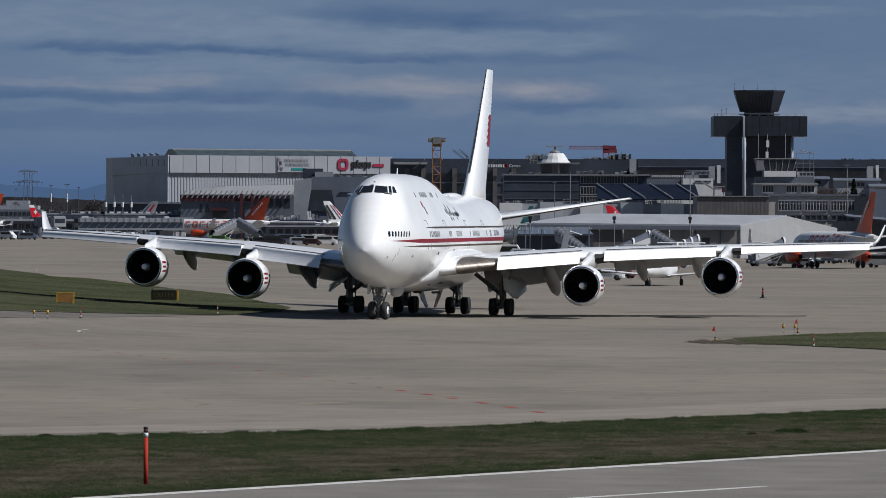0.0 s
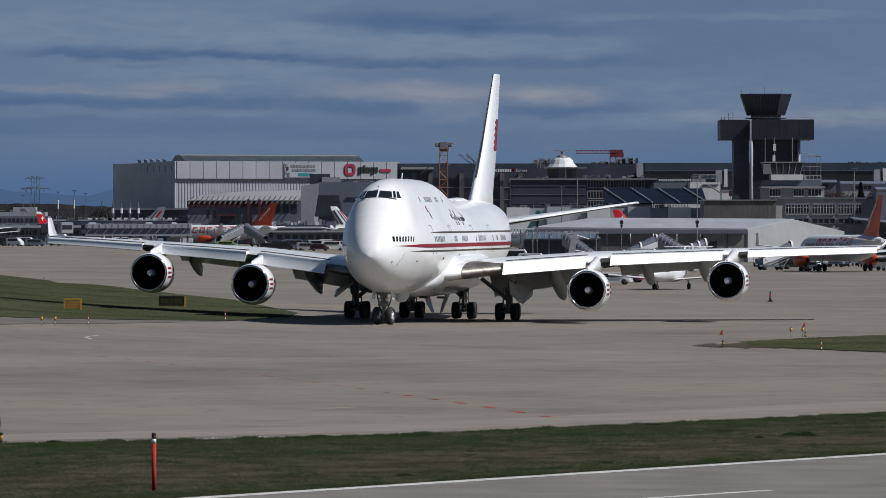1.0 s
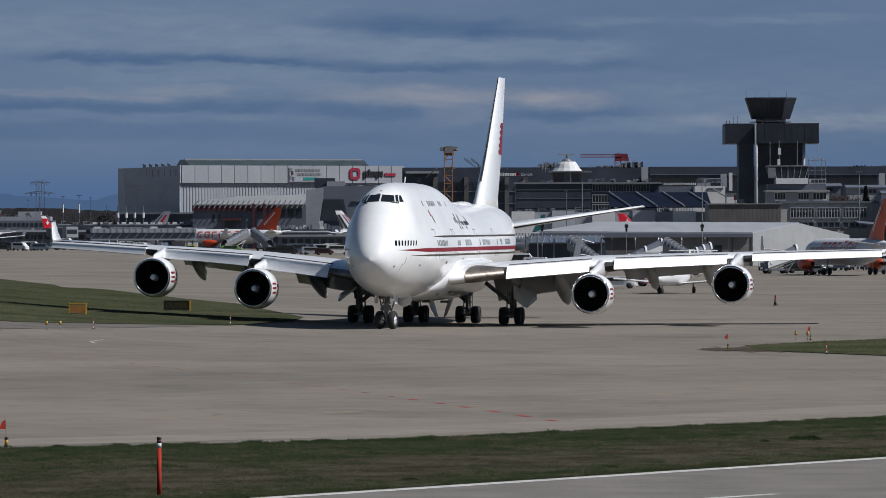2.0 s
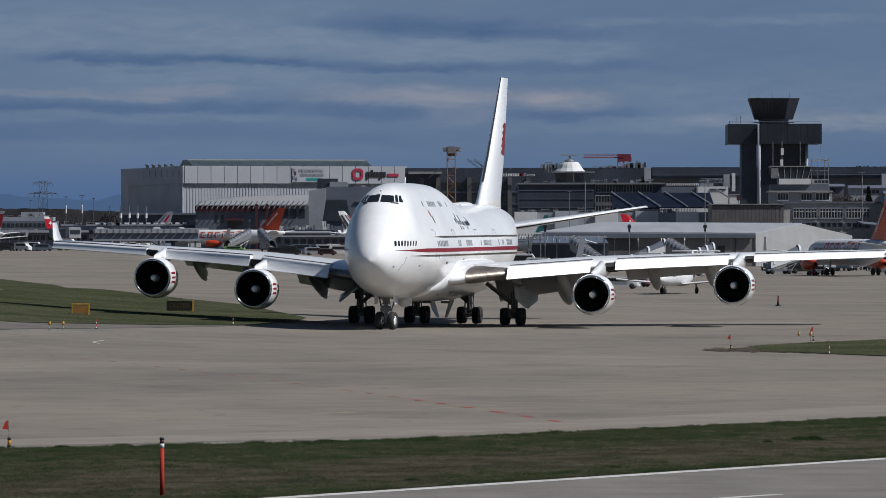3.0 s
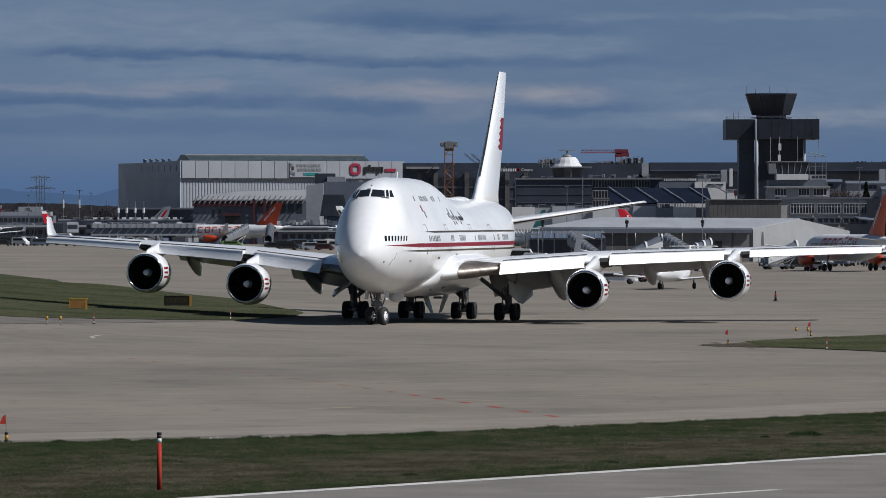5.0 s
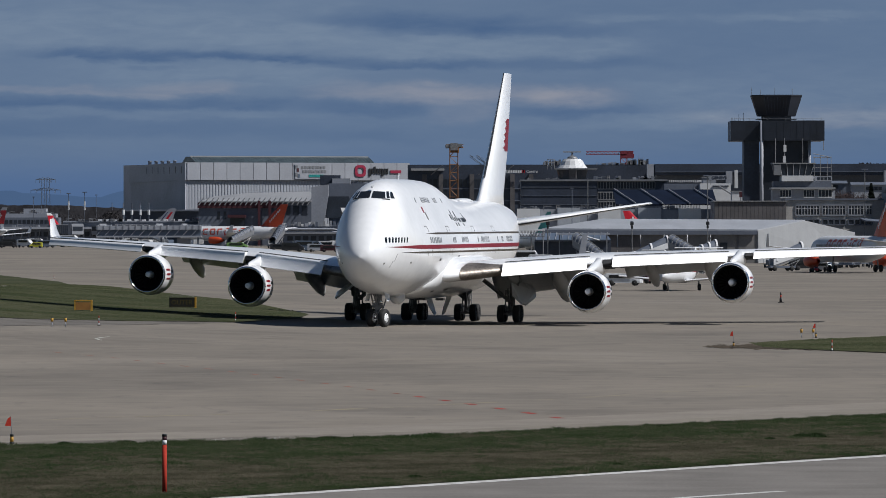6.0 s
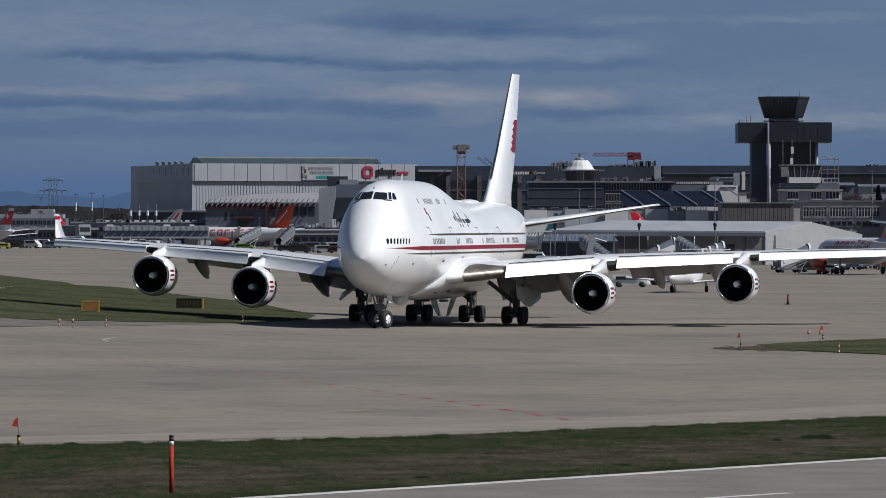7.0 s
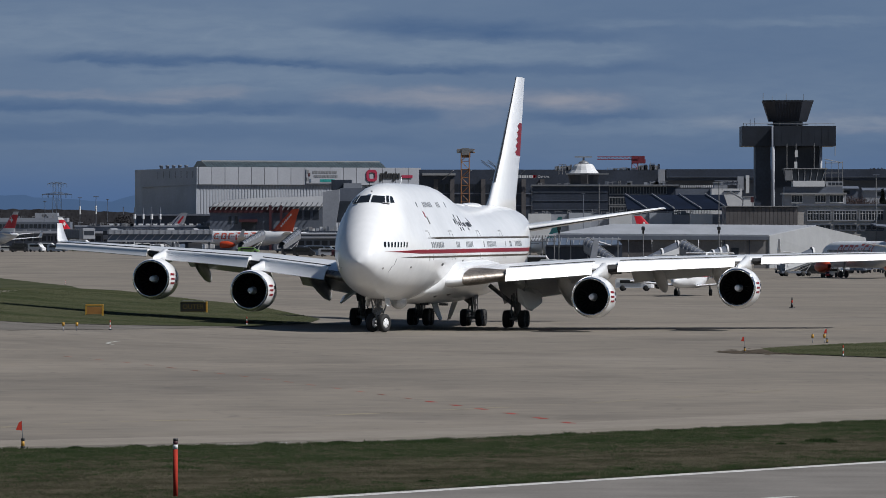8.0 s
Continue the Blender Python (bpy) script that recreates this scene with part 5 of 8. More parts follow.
    slab(t, "aerial_panel", 77.22, 77.89, Y - 1.3, .3, 23.26, 24.75, WHITE_MATT, "white aerial panel")
    part("side_aerial", tubes([((87.1, Y + 1, 26.27), (87.1, Y + 1, ZB0), .1)], n=5), ROOF_LIGHT, t)


def old_tower():
    t = building("old_control_room", "low white building with a dark glazed control room on top")
    Y = 1460
    bm = bmesh.new()
    rings = []
    for x0, x1, zz in ((73.57, 81.62, 19.78), (72.92, 82.41, 22.55)):
        rings.append([Vector((x0, Y, zz)), Vector((x1, Y, zz)), Vector((x1, Y + 9, zz)), Vector((x0, Y + 9, zz))])
    room = part("control_room", loft(bm, rings), FACADE_GLASS, t, "dark outward-leaning glazing")
    for i in range(7):
        f = i / 6
        a = 73.57 + f * 8.04
        c = 72.92 + f * 9.49
        part("mullion", tubes([((a, Y - .05, 19.78), (c, Y - .05, 22.55), .09)], n=4), STEEL_GREY, room)
    slab(t, "roof", 72.78, 82.94, Y - .3, 10, 22.55, 22.75, ROOF_LIGHT)
    slab(t, "side_panel", 73.05, 74.76, Y - .2, .2, 19.9, 22.28, STEEL_GREY)
    slab(t, "storey", 74.89, 82.28, Y - .5, 9, 18.46, 19.78, WHITE_MATT)
    slab(t, "storey", 73.05, 86.5, Y + .5, 9, 16.88, 18.46, WALL_MID)
    slab(t, "roof_slab", 72.39, 87.42, Y - .8, 10, 16.62, 17.01, ROOF_LIGHT)
    slab(t, "wall", 72.78, 87.29, Y, 9, 3, 16.62, WALL_LIGHT)
    for x0, x1 in ((74.5, 77.13), (80.04, 82.54), (83.46, 86.63)):
        window_row(t, x0, x1, 4, Y, 14.9, 16.35, .2, frame=WHITE_MATT)
    window_row(t, 83.07, 86.5, 4, Y + .5, 18.75, 19.41, .2)
    slab(t, "upper_annex", 82.67, 86.63, Y + .8, 6, 18.48, 19.67, WALL_LIGHT)
    bm = bmesh.new()
    for x in (82.67, 84.12, 85.71, 86.63):
        tube(bm, (x, Y + 3, 19.67), (x, Y + 3, 24.42), .06, n=4)
    tube(bm, (82.41, Y + 3, 24.94), (86.63, Y + 3, 24.03), .08, n=4)
    tube(bm, (82.41, Y + 3, 24.02), (86.63, Y + 3, 24.03), .08, n=4)
    tube(bm, (82.41, Y + 3, 21.65), (86.63, Y + 3, 21.66), .05, n=4)
    part("aerial_frame", bm, STRUT_METAL, t, "lattice aerial frame")


def terminal():
    b = building("terminal", "long dark terminal building with glazed front")
    Y = 1820
    slab(b, "roof_band", 56.54, 140.7, Y, 30, 23.22, 26.51, WALL_DARK)
    slab(b, "roof_line", 56.54, 140.7, Y - .4, 1, 24.13, 24.29, WALL_MID)
    slab(b, "lower_wall", 56.54, 140.7, Y + 4, 26, 3, 23.22, WALL_MID)
    slab(b, "west_block", -15.45, 56.54, Y + 6, 30, 3, 26.46, WALL_DARK)
    for x in (14.46, 19.89, -11.18, -6.41, 2.63):
        slab(b, "pier", x, x + 1.3, Y + 5, 2, 3, 23.67, BROWN_PANEL)
    for zz in (8.5, 12.5, 16.5, 20.0):
        window_row(b, -9.6, 13.8, 16, Y + 6, zz, zz + 2.3, .22)
        slab(b, "ledge", -14.5, 28, Y + 5.7, .3, zz - .7, zz - .45, WALL_MID)
    for x in (-8.6, -3.4, 5.2, 8.8, 12.2):
        part("roof_strut", tubes([((x, Y + 5, 23.5), (x + 3.2, Y + 3, 26.2), .14)], n=5), STEEL_GREY, b)
    slab(b, "canopy_edge", -14.46, -4.77, Y + 4, 2, 24.73, 25.38, ROOF_LIGHT)
    for i in range(8):
        x = 13.15 + i * .55
        slab(b, "sign_bar", x * 1.0 + i * .15, x + i * .15 + .5, Y + 3.8, .2, 23.98, 24.8, WHITE_MATT)
    slab(b, "sign_cross", 17.75, 18.74, Y + 3.8, .2, 24.0, 24.82, SWISS_RED)
    c = bpy.data.curves.new("lettering", "FONT")
    c.body, c.size, c.align_x, c.align_y, c.extrude = "Centre", 1.15, "LEFT", "CENTER", .03
    c.materials.append(WHITE_MATT)
    o = new("lettering", c)
    o.parent = b
    o.matrix_world = pose(19.15, Y + 3.7, 24.4, 90, 0, 0)
    # roof huts and stair heads along the skyline
    for x0, x1, z0, z1, mt in ((53.97, 55.92, 22.46, 26.36, WALL_LIGHT), (76.89, 78.68, 20.41, 24.32, WALL_LIGHT), (79.33, 80.3, 19.45, 24.65, WHITE_MATT), (122.73, 124.52, 20.56, 24.46, WALL_LIGHT), (125.33, 126.15, 19.6, 24.8, WHITE_MATT)):
        slab(b, "stair_head", x0, x1, Y - 8, 5, z0, z1, mt)
    for x in (50.3, 51.94, 53.25, 26.63):
        slab(b, "roof_unit", x, x + 1.2, Y + 8, 2, 26.02, 27.67, STRUT_METAL)


def office_block():
    b = building("office_block", "dark grey office block with white-framed window rows")
    Y = 1600
    slab(b, "blind_wall", 15.46, 34.82, Y, 25, 3, 19.72, WALL_DARK)
    slab(b, "roof_edge", 15.17, 52.89, Y - .4, 25, 19.72, 20.15, STEEL_GREY)
    slab(b, "front", 34.82, 52.89, Y + .5, 24, 3, 19.72, WALL_DARK)
    window_row(b, 35.11, 49.71, 20, Y + .5, 17.88, 19.47, .3, frame=ROOF_LIGHT)
    window_row(b, 35.11, 39.59, 6, Y + .5, 15.13, 16.72, .3, frame=ROOF_LIGHT)
    window_row(b, 35.11, 39.59, 6, Y + .5, 12.82, 14.27, .3, frame=ROOF_LIGHT)
    for k in range(3):
        zz = 18.13 - k * 2.2
        slab(b, "ledge", 15.46, 34.82, Y - .15, .15, zz, zz + .1, WALL_MID)
    # sloping dark glass roof with pale pipes
    bm = bmesh.new()
    x0, x1 = 38.32, 63.4
    plate(bm, [(x0, 1545, 13.33), (x1, 1545, 13.39), (x1, 1575, 17.22), (x0, 1575, 17.16)], .4, (0, -.6, 1))
    part("glass_roof", bm, SKY_GLASS, b, "dark sloping glass roof")
    bm = bmesh.new()
    for k in range(4):
        a = 38.6 + k * 6.7
        tube(bm, (a, 1574, 17.16 + .4), (a + 4.6, 1544, 13.47 + .3), .18, n=6)
    part("roof_pipe", bm, ROOF_LIGHT, b, "pale diagonal roof pipe")
    bm = bmesh.new()
    for i in range(34):
        a = 49.79 + i * .38
        plate(bm, [(a, 1541, 12.36), (a + .26, 1541, 12.36), (a + .2, 1541, 13.33), (a - .06, 1541, 13.33)], .2, (0, 1, 0))
    part("shed_roof_light", bm, WHITE_MATT, b, "white saw-tooth roof lights")
    slab(b, "link_wall", 51.73, 61.56, 1590, 8, 3, 18.95, WALL_MID)
    # white matt panes stand in for windows glinting in the sun
    window_row(b, 52.89, 61.27, 18, 1590, 19.3, 19.87, .45, glass=WHITE_MATT)
    slab(b, "white_annex", 60.5, 68.21, 1580, 10, 3, 18.96, WHITE_MATT)
    slab(b, "annex_slot", 63.64, 67.64, 1579.8, .2, 18.11, 18.4, WALL_DARK)
    bm = bmesh.new()
    tube(bm, (65.07, 1579, 18.26), (68.21, 1579, 16.27), .2, n=5)
    part("annex_pipe", bm, STEEL_GREY, b)
    # stepped pale blocks before it
    for k, px in enumerate((0, 1, 2, 3, 4)):
        a = 13.73 + px * 9.8
        slab(b, "pale_block", a, a + 5.5, 1520, 6, 3, 12.39 + .2 * (k % 2), HALL_LIFTED if k % 2 else WHITE_MATT)
        slab(b, "dark_bay", a + 5.5, a + 9.8, 1522, 4, 3, 12.25, WALL_LIGHT)


def radar_dome():
    b = building("radar_room", "silver faceted radar cone over a dark glazed room")
    Y = 1640
    cx = 29.33
    bm = bmesh.new()
    rings = []
    for w, zz in ((4.1, 23.48), (3.35, 24.3), (2.8, 25.3), (2.2, 25.95)):
        rings.append([Vector((cx + w * math.cos(2 * math.pi * i / 14), Y + 4 + w * math.sin(2 * math.pi * i / 14), zz)) for i in range(14)])
    part("cone", loft(bm, rings), WHITE_MATT, b, "silver faceted cone")
    bm = bmesh.new()
    rings = []
    for w, zz in ((3.55, 20.66), (4.15, 23.18)):
        rings.append([Vector((cx + w * math.cos(2 * math.pi * i / 14), Y + 4 + w * math.sin(2 * math.pi * i / 14), zz)) for i in range(14)])
    part("glazed_room", loft(bm, rings), BROWN_PANEL, b, "dark reddish glazing")
    slab(b, "eave", cx - 4.6, cx + 6.5, Y, 8, 23.11, 23.48, STEEL_GREY)
    part("scanner_mount", smooth(turned(bmesh.new(), [(0, .01), (0, 1.5), (.5, 1.2), (.9, .4), (1.0, .01)], (cx, Y + 4, 25.92), (0, 0, 1), n=14)), STEEL_GREY, b, "grey round scanner mount")
    part("radar_mast", tubes([((cx, Y + 4, 25.7), (cx, Y + 4, 27.77), .25)], n=8), STEEL_GREY, b)
    slab(b, "radar_bar", 26.96, 31.55, Y + 3.6, .8, 27.62, 27.92, ROOF_LIGHT, "white rotating radar bar")
    slab(b, "plinth", cx - 5, cx + 12, Y, 8, 3, 20.66, WALL_DARK)
    bm = bmesh.new()
    for dx in (0, .9, 1.8):
        tube(bm, (22.81 + dx, Y + 2, 23.16), (22.81 + dx, Y + 2, 25.83), .07, n=4)
    for zz in (25.83, 24.94, 24.05):
        tube(bm, (22.81, Y + 2, zz), (22.81 + 1.8, Y + 2, zz), .07, n=4)
    part("ladder_frame", bm, STRUT_METAL, b)


def crane(name, label, mat, x, y, z0, z1, jib0, jib1, zj, mast=0.8):
    c = building(name, label, "crane")
    bm = bmesh.new()
    h = mast
    n = max(3, int((z1 - z0) / (2 * h)))
    for a, d in ((-h, -h), (h, -h), (h, h), (-h, h)):
        tube(bm, (x + a, y + d, z0), (x + a, y + d, z1), .13, n=4)
    for i in range(n):
        za, zb = z0 + (z1 - z0) * i / n, z0 + (z1 - z0) * (i + 1) / n
        s = 1 if i % 2 else -1
        tube(bm, (x - s * h, y - h, za), (x + s * h, y - h, zb), .09, n=4)
        tube(bm, (x - h, y - h, zb), (x + h, y - h, zb), .09, n=4)
    part("mast", bm, mat, c)
    bm = bmesh.new()
    m = max(4, int(abs(jib1 - jib0) / 1.2))
    for i in range(m):
        a, b2 = jib0 + (jib1 - jib0) * i / m, jib0 + (jib1 - jib0) * (i + 1) / m
        tube(bm, (a, y, zj), (b2, y, zj), .12, n=4)
        tube(bm, (a, y, zj + .9), (b2, y, zj + .9), .1, n=4)
        tube(bm, (a, y, zj), ((a + b2) / 2, y, zj + .9), .07, n=4)
        tube(bm, ((a + b2) / 2, y, zj + .9), (b2, y, zj), .07, n=4)
    part("jib", bm, mat, c)
    part("cab", boxes((x - h * 1.1, x + h * 1.3, y - 1, y + 1, z1 - 1.2, z1 + .4), bevel=.1), mat, c)
    return c


def ochre_crane():
    Y = 1700
    c = crane("tower_crane", "ochre lattice tower crane with a dark slewing head", CRANE_YELLOW, -1.84, Y, 3, 29.53, -3.99, 0.77, 29.68, mast=1.1)
    part("slewing_head", boxes((-4.15, -2.46, Y - 1, Y + 1, 29.53, 30.6), (-2.92, -0.61, Y - 1.2, Y + 1.2, 28.91, 30.91), (-1.23, 0.46, Y - 1, Y + 1, 29.83, 30.76), bevel=.15), STRUT_METAL, c, "dark slewing head")


def hangar():
    b = building("hangar", "long low hangar with pale roof and white gable end", "hangar")
    Y = 1150
    x0, xc, xp, xr = 14.96, 54.53, 65.45, 77.31
    ze, zp = 6.84, 8.71
    g = 0.5
    # roof slope towards the camera
    bm = bmesh.new()
    plate(bm, [(x0, Y, 7.13), (xc, Y, ze), (xp, Y + 40, zp), (x0 + 12, Y + 40, zp + .25)], .35, (0, -.1, 1))
    part("roof", bm, HANGAR_ROOF, b, "pale grey metal roof")
    part("eave", plate(bmesh.new(), [(x0, Y - .1, ze - .75), (xc, Y - .1, ze - .75), (xc, Y - .1, ze - .12), (x0, Y - .1, 7.13 - .12)], .4, (0, 1, 0)), WALL_MID, b)
    bm = bmesh.new()
    plate(bm, [(xc, Y + .3, g), (xc, Y + .3, ze), (xp, Y + 40, zp), (xr, Y + 80, 6.49), (xr, Y + 80, g)], .4, (.8, -.6, 0))
    part("gable_wall", bm, HANGAR_WHITE, b, "white gable end wall")
    n = 9
    st = (xc - x0 - 1) / n
    for i in range(n):
        slab(b, "wall_panel", x0 + 1 + st * i + .05, x0 + 1 + st * (i + 1) - .05, Y + .4, .4, g, ze - .6, HANGAR_WALL if i in (4, 5, 6, 7, 8) else BROWN_PANEL)
    slab(b, "window", 47.67, 49.02, Y + .3, .2, 3.28, 4.64, FACADE_GLASS)
    bm = bmesh.new()
    for px in (0, 1):
        a = 46.32 + px * 4.6
        box(bm, a, a + .12, Y + .25, Y + .42, g, ze - .7)
    part("downpipe", bm, WALL_DARK, b)
    # lean-to with glazed roof on the far end
    bm = bmesh.new()
    plate(bm, [(13.25, 1120, 5.08), (26.91, 1120, 5.12), (26.36, 1140, 6.33), (14.0, 1140, 6.29)], .3, (0, -.5, 1))
    part("lean_to_roof", bm, BLUE_GREY, b, "blue-grey glazed lean-to roof")
    bm = bmesh.new()
    for i in range(12):
        a = 13.45 + i * 1.15
        tube(bm, (a, 1119.8, 5.08 + .25), (a + .6, 1139, 6.29 + .25), .07, n=4)
    part("roof_bar", bm, ROOF_LIGHT, b)
    slab(b, "canopy_strip", 17.1, 26.4, 1108, 3, 6.12, 6.38, HALL_LIGHT, "thin pale canopy roof")
    slab(b, "canopy_post", 17.4, 17.6, 1109, .2, g, 6.12, STEEL_GREY)
    slab(b, "canopy_post", 25.8, 26.0, 1109, .2, g, 6.12, STEEL_GREY)
    slab(b, "lean_to_wall", 13.26, 26.93, 1121, 18, g, 5.12 - .2, WALL_DARK)


def brown_shed():
    b = building("brown_shed", "brown panel-clad shed without windows", "shed")
    Y = 1330
    x0, x1 = 53.93, 69.19
    slab(b, "core", x0, x1, Y + .4, 20, 1.5, 13.03, WALL_DARK)
    n = 18
    for i in range(n):
        a = x0 + (x1 - x0) * i / n
        slab(b, "cladding_panel", a + .025, a + (x1 - x0) / n - .025, Y, .4, 1.5, 12.91, BROWN_PANEL)
    slab(b, "roof", x0 - .3, x1 + .3, Y - .3, 21, 13.03, 13.27, STRUT_METAL)


def beige_offices():
    b = building("beige_offices", "beige concrete office wing with three groups of tall windows")
    Y = 1340
    x0, x1 = 69.71, 91.0
    slab(b, "wall", x0, x1, Y, 15, 1.5, 13.38, WALL_BEIGE)
    slab(b, "roof_edge", x0 - .3, x1 + .4, Y - .4, 15.5, 13.38, 13.75, WALL_MID)
    for a, c, n in ((71.76, 76.85, 4), (77.45, 82.41, 4), (83.02, 88.1, 4)):
        window_row(b, a, c, n, Y, 10.36, 12.17, .22, frame=WALL_LIGHT)
        for k in range(n):
            x = a + (c - a) * (k + .5) / n
            slab(b, "casement_bar", x - .05, x + .05, Y - .16, .14, 10.3, 12.2, WHITE_MATT)
            slab(b, "transom", x - .5, x + .5, Y - .15, .13, 11.62, 11.7, WHITE_MATT)
        window_row(b, a, c, n, Y, 8.3, 9.15, .28, frame=WALL_MID)
    slab(b, "side_annex", 90.57, 102.82, 1330, 15, 1.5, 14.93, WALL_MID)
    bm = bmesh.new()
    plate(bm, [(84.71, 1310, 8.87), (84.71, 1330, 9.46), (101.27, 1330, 7.94), (101.27, 1310, 7.35)], .3, (0, -.3, 1))
    part("porch_roof", bm, WALL_MID, b)


def pier_building():
    b = building("boarding_pier", "long low boarding pier with a pale roof and dark glazing")
    Y = 1800
    x0, x1 = -137.2, -75.92
    slab(b, "wall", x0, x1, Y + 1, 10, 3.0, 7.97, WALL_MID)
    window_row(b, x0 + 1, x1 - 1, 30, Y + 1, 5.7, 7.0, .3)
    slab(b, "roof", x0, x1, Y - 1, 13, 7.81, 8.46, HALL_LIGHT)
    slab(b, "upper_storey", -114.6, -75.75, Y + 4, 8, 8.3, 9.76, WALL_MID)
    slab(b, "upper_roof", -114.6, -75.75, Y + 3.5, 9, 9.76, 10.17, WALL_LIGHT)
    bm = bmesh.new()
    for i in range(24):
        a = x0 + (x1 - x0) * i / 24
        tube(bm, (a, Y - .2, 3.0), (a + .9, Y - .2, 7.81), .1, n=4)
    part("slanted_column", bm, STEEL_GREY, b)
    for i in range(14):
        a = -104.69 + i * 2.1
        slab(b, "roof_vent", a, a + 1.1, Y + 6, 1.5, 10.17, 10.65, WHITE_MATT)
    slab(b, "dark_hall", -101.12, -78.14, 1885, 10, 3, 13.72, WALL_DARK)
    slab(b, "hall_roof", -101.46, -78.14, 1884, 12, 13.21, 13.72, WALL_MID)
    c = building("apron_office", "pale grey flat-roofed airport building in steps")
    slab(c, "lower_storey", -152.44, -128.6, 2000, 14, 3, 11.69, WALL_MID)
    slab(c, "middle_storey", -152.44, -129.69, 2003, 12, 3, 12.96, WALL_LIGHT)
    slab(c, "roof_hut", -140.16, -132.94, 2006, 8, 3, 14.58, WALL_LIGHT)
    window_row(c, -151.54, -128.96, 16, 2000, 9.71, 10.97, .3)
    window_row(c, -138.0, -136.19, 1, 2006, 13.32, 14.04, .3)


exhibition_hall()
canopy_hall()
angular_block()
control_tower()
old_tower()
terminal()
office_block()
radar_dome()
hangar()
brown_shed()
beige_offices()
pier_building()
ochre_crane()
RC = crane("tower_crane", "red and white lattice tower crane", CRANE_RED, 52.02, 2000, 3, 32.35, 40.1, 55.27, 31.61, mast=.9)
part("counterweight", boxes((51.0, 55.45, 1999, 2001, 30.3, 31.7), (53.2, 55.2, 1999.2, 2000.8, 31.7, 32.7), bevel=.1), CRANE_RED, RC)


def roof_plant(label, rows, seed):
    """Cooling units, ducts and frames crowded on a flat roof: x0, x1, y, z, tallest, count."""
    b = tagged(empty("roof_plant"), label, "roof plant")
    rnd = random.Random(seed)
    for x0, x1, y, zz, tall, count in rows:
        for _ in range(count):
            a, h, w = rnd.uniform(x0, x1), tall * rnd.uniform(.3, 1.0), rnd.uniform(.3, 1.3)
            kind = rnd.random()
            if kind < .5:
                part("unit", boxes((a, a + w, y, y + 1.4, zz - .2, zz + h * .7), bevel=.04), rnd.choice((WALL_MID, STEEL_GREY, WALL_LIGHT, WALL_DARK)), b)
            elif kind < .8:
                part("pipe", tubes([((a, y, zz - .2), (a, y, zz + h), .07), ((a, y, zz + h * .8), (a + w * 1.6, y, zz + h * .8), .06)], n=5), STEEL_GREY, b)
            else:
                part("frame", tubes([((a, y, zz - .2), (a, y, zz + h), .06), ((a + w, y, zz - .2), (a + w, y, zz + h), .06), ((a, y, zz + h), (a + w, y, zz + h), .06), ((a, y, zz + h * .5), (a + w, y, zz + h * .5), .05), ((a, y, zz), (a + w, y, zz + h), .04)], n=4), STRUT_METAL, b)


roof_plant("dark plant and pipe frames crowding the terminal roof", ((24.08, 28.69, 1826, 26.39, 2.2, 12), (37.27, 46.83, 1826, 26.44, .9, 12), (48.15, 54.75, 1826, 26.47, 2.4, 18)), 41)
roof_plant("grey plant units along the office roof edge", ((33.03, 51.57, 1604, 20.24, 1.3, 22), (16.08, 24.77, 1604, 20.17, .6, 6)), 42)
roof_plant("small units and pipes on the old control building", ((82.92, 86.88, 1462, 17.05, 1.2, 9), (73.41, 75.0, 1462, 17.02, 1.0, 4)), 43)
roof_plant("vents and pipes along the pier roof", ((-113.82, -76.37, 1803, 10.17, 1.0, 30), (-135.65, -114.51, 1801, 8.4, .9, 14)), 44)
roof_plant("vents and rails on the stepped airport building", ((-150.94, -130.31, 2004, 12.97, 1.2, 14),), 45)
roof_plant("pipes and ducts before the pale service blocks", ((14.02, 54.43, 1522, 12.29, 1.2, 34),), 46)
roof_plant("low plant on the angular concrete building", ((-35.44, -19.62, 1752, 20.5, .8, 10),), 47)
# far derricks behind the terminal, thin, with haze put into their blue-grey
for x0, x1 in ((3.03, 7.97), (5.34, 9.91)):
    D = tagged(empty("derrick"), "thin distant derrick boom behind the terminal roof", "crane")
    part("boom", tubes([((x0, 2100, 32.72), (x1, 2100, 28.94), .12), ((x0, 2100, 32.15), (x1, 2100, 28.56), .1)], n=5), BLUE_GREY, D)
    part("mast", tubes([((x1, 2100, 3), (x1, 2100, 30.46), .25)], n=6), BLUE_GREY, D)
    part("stay", tubes([((x0, 2100, 32.72), (x1, 2100, 30.46), .06)], n=4), BLUE_GREY, D)


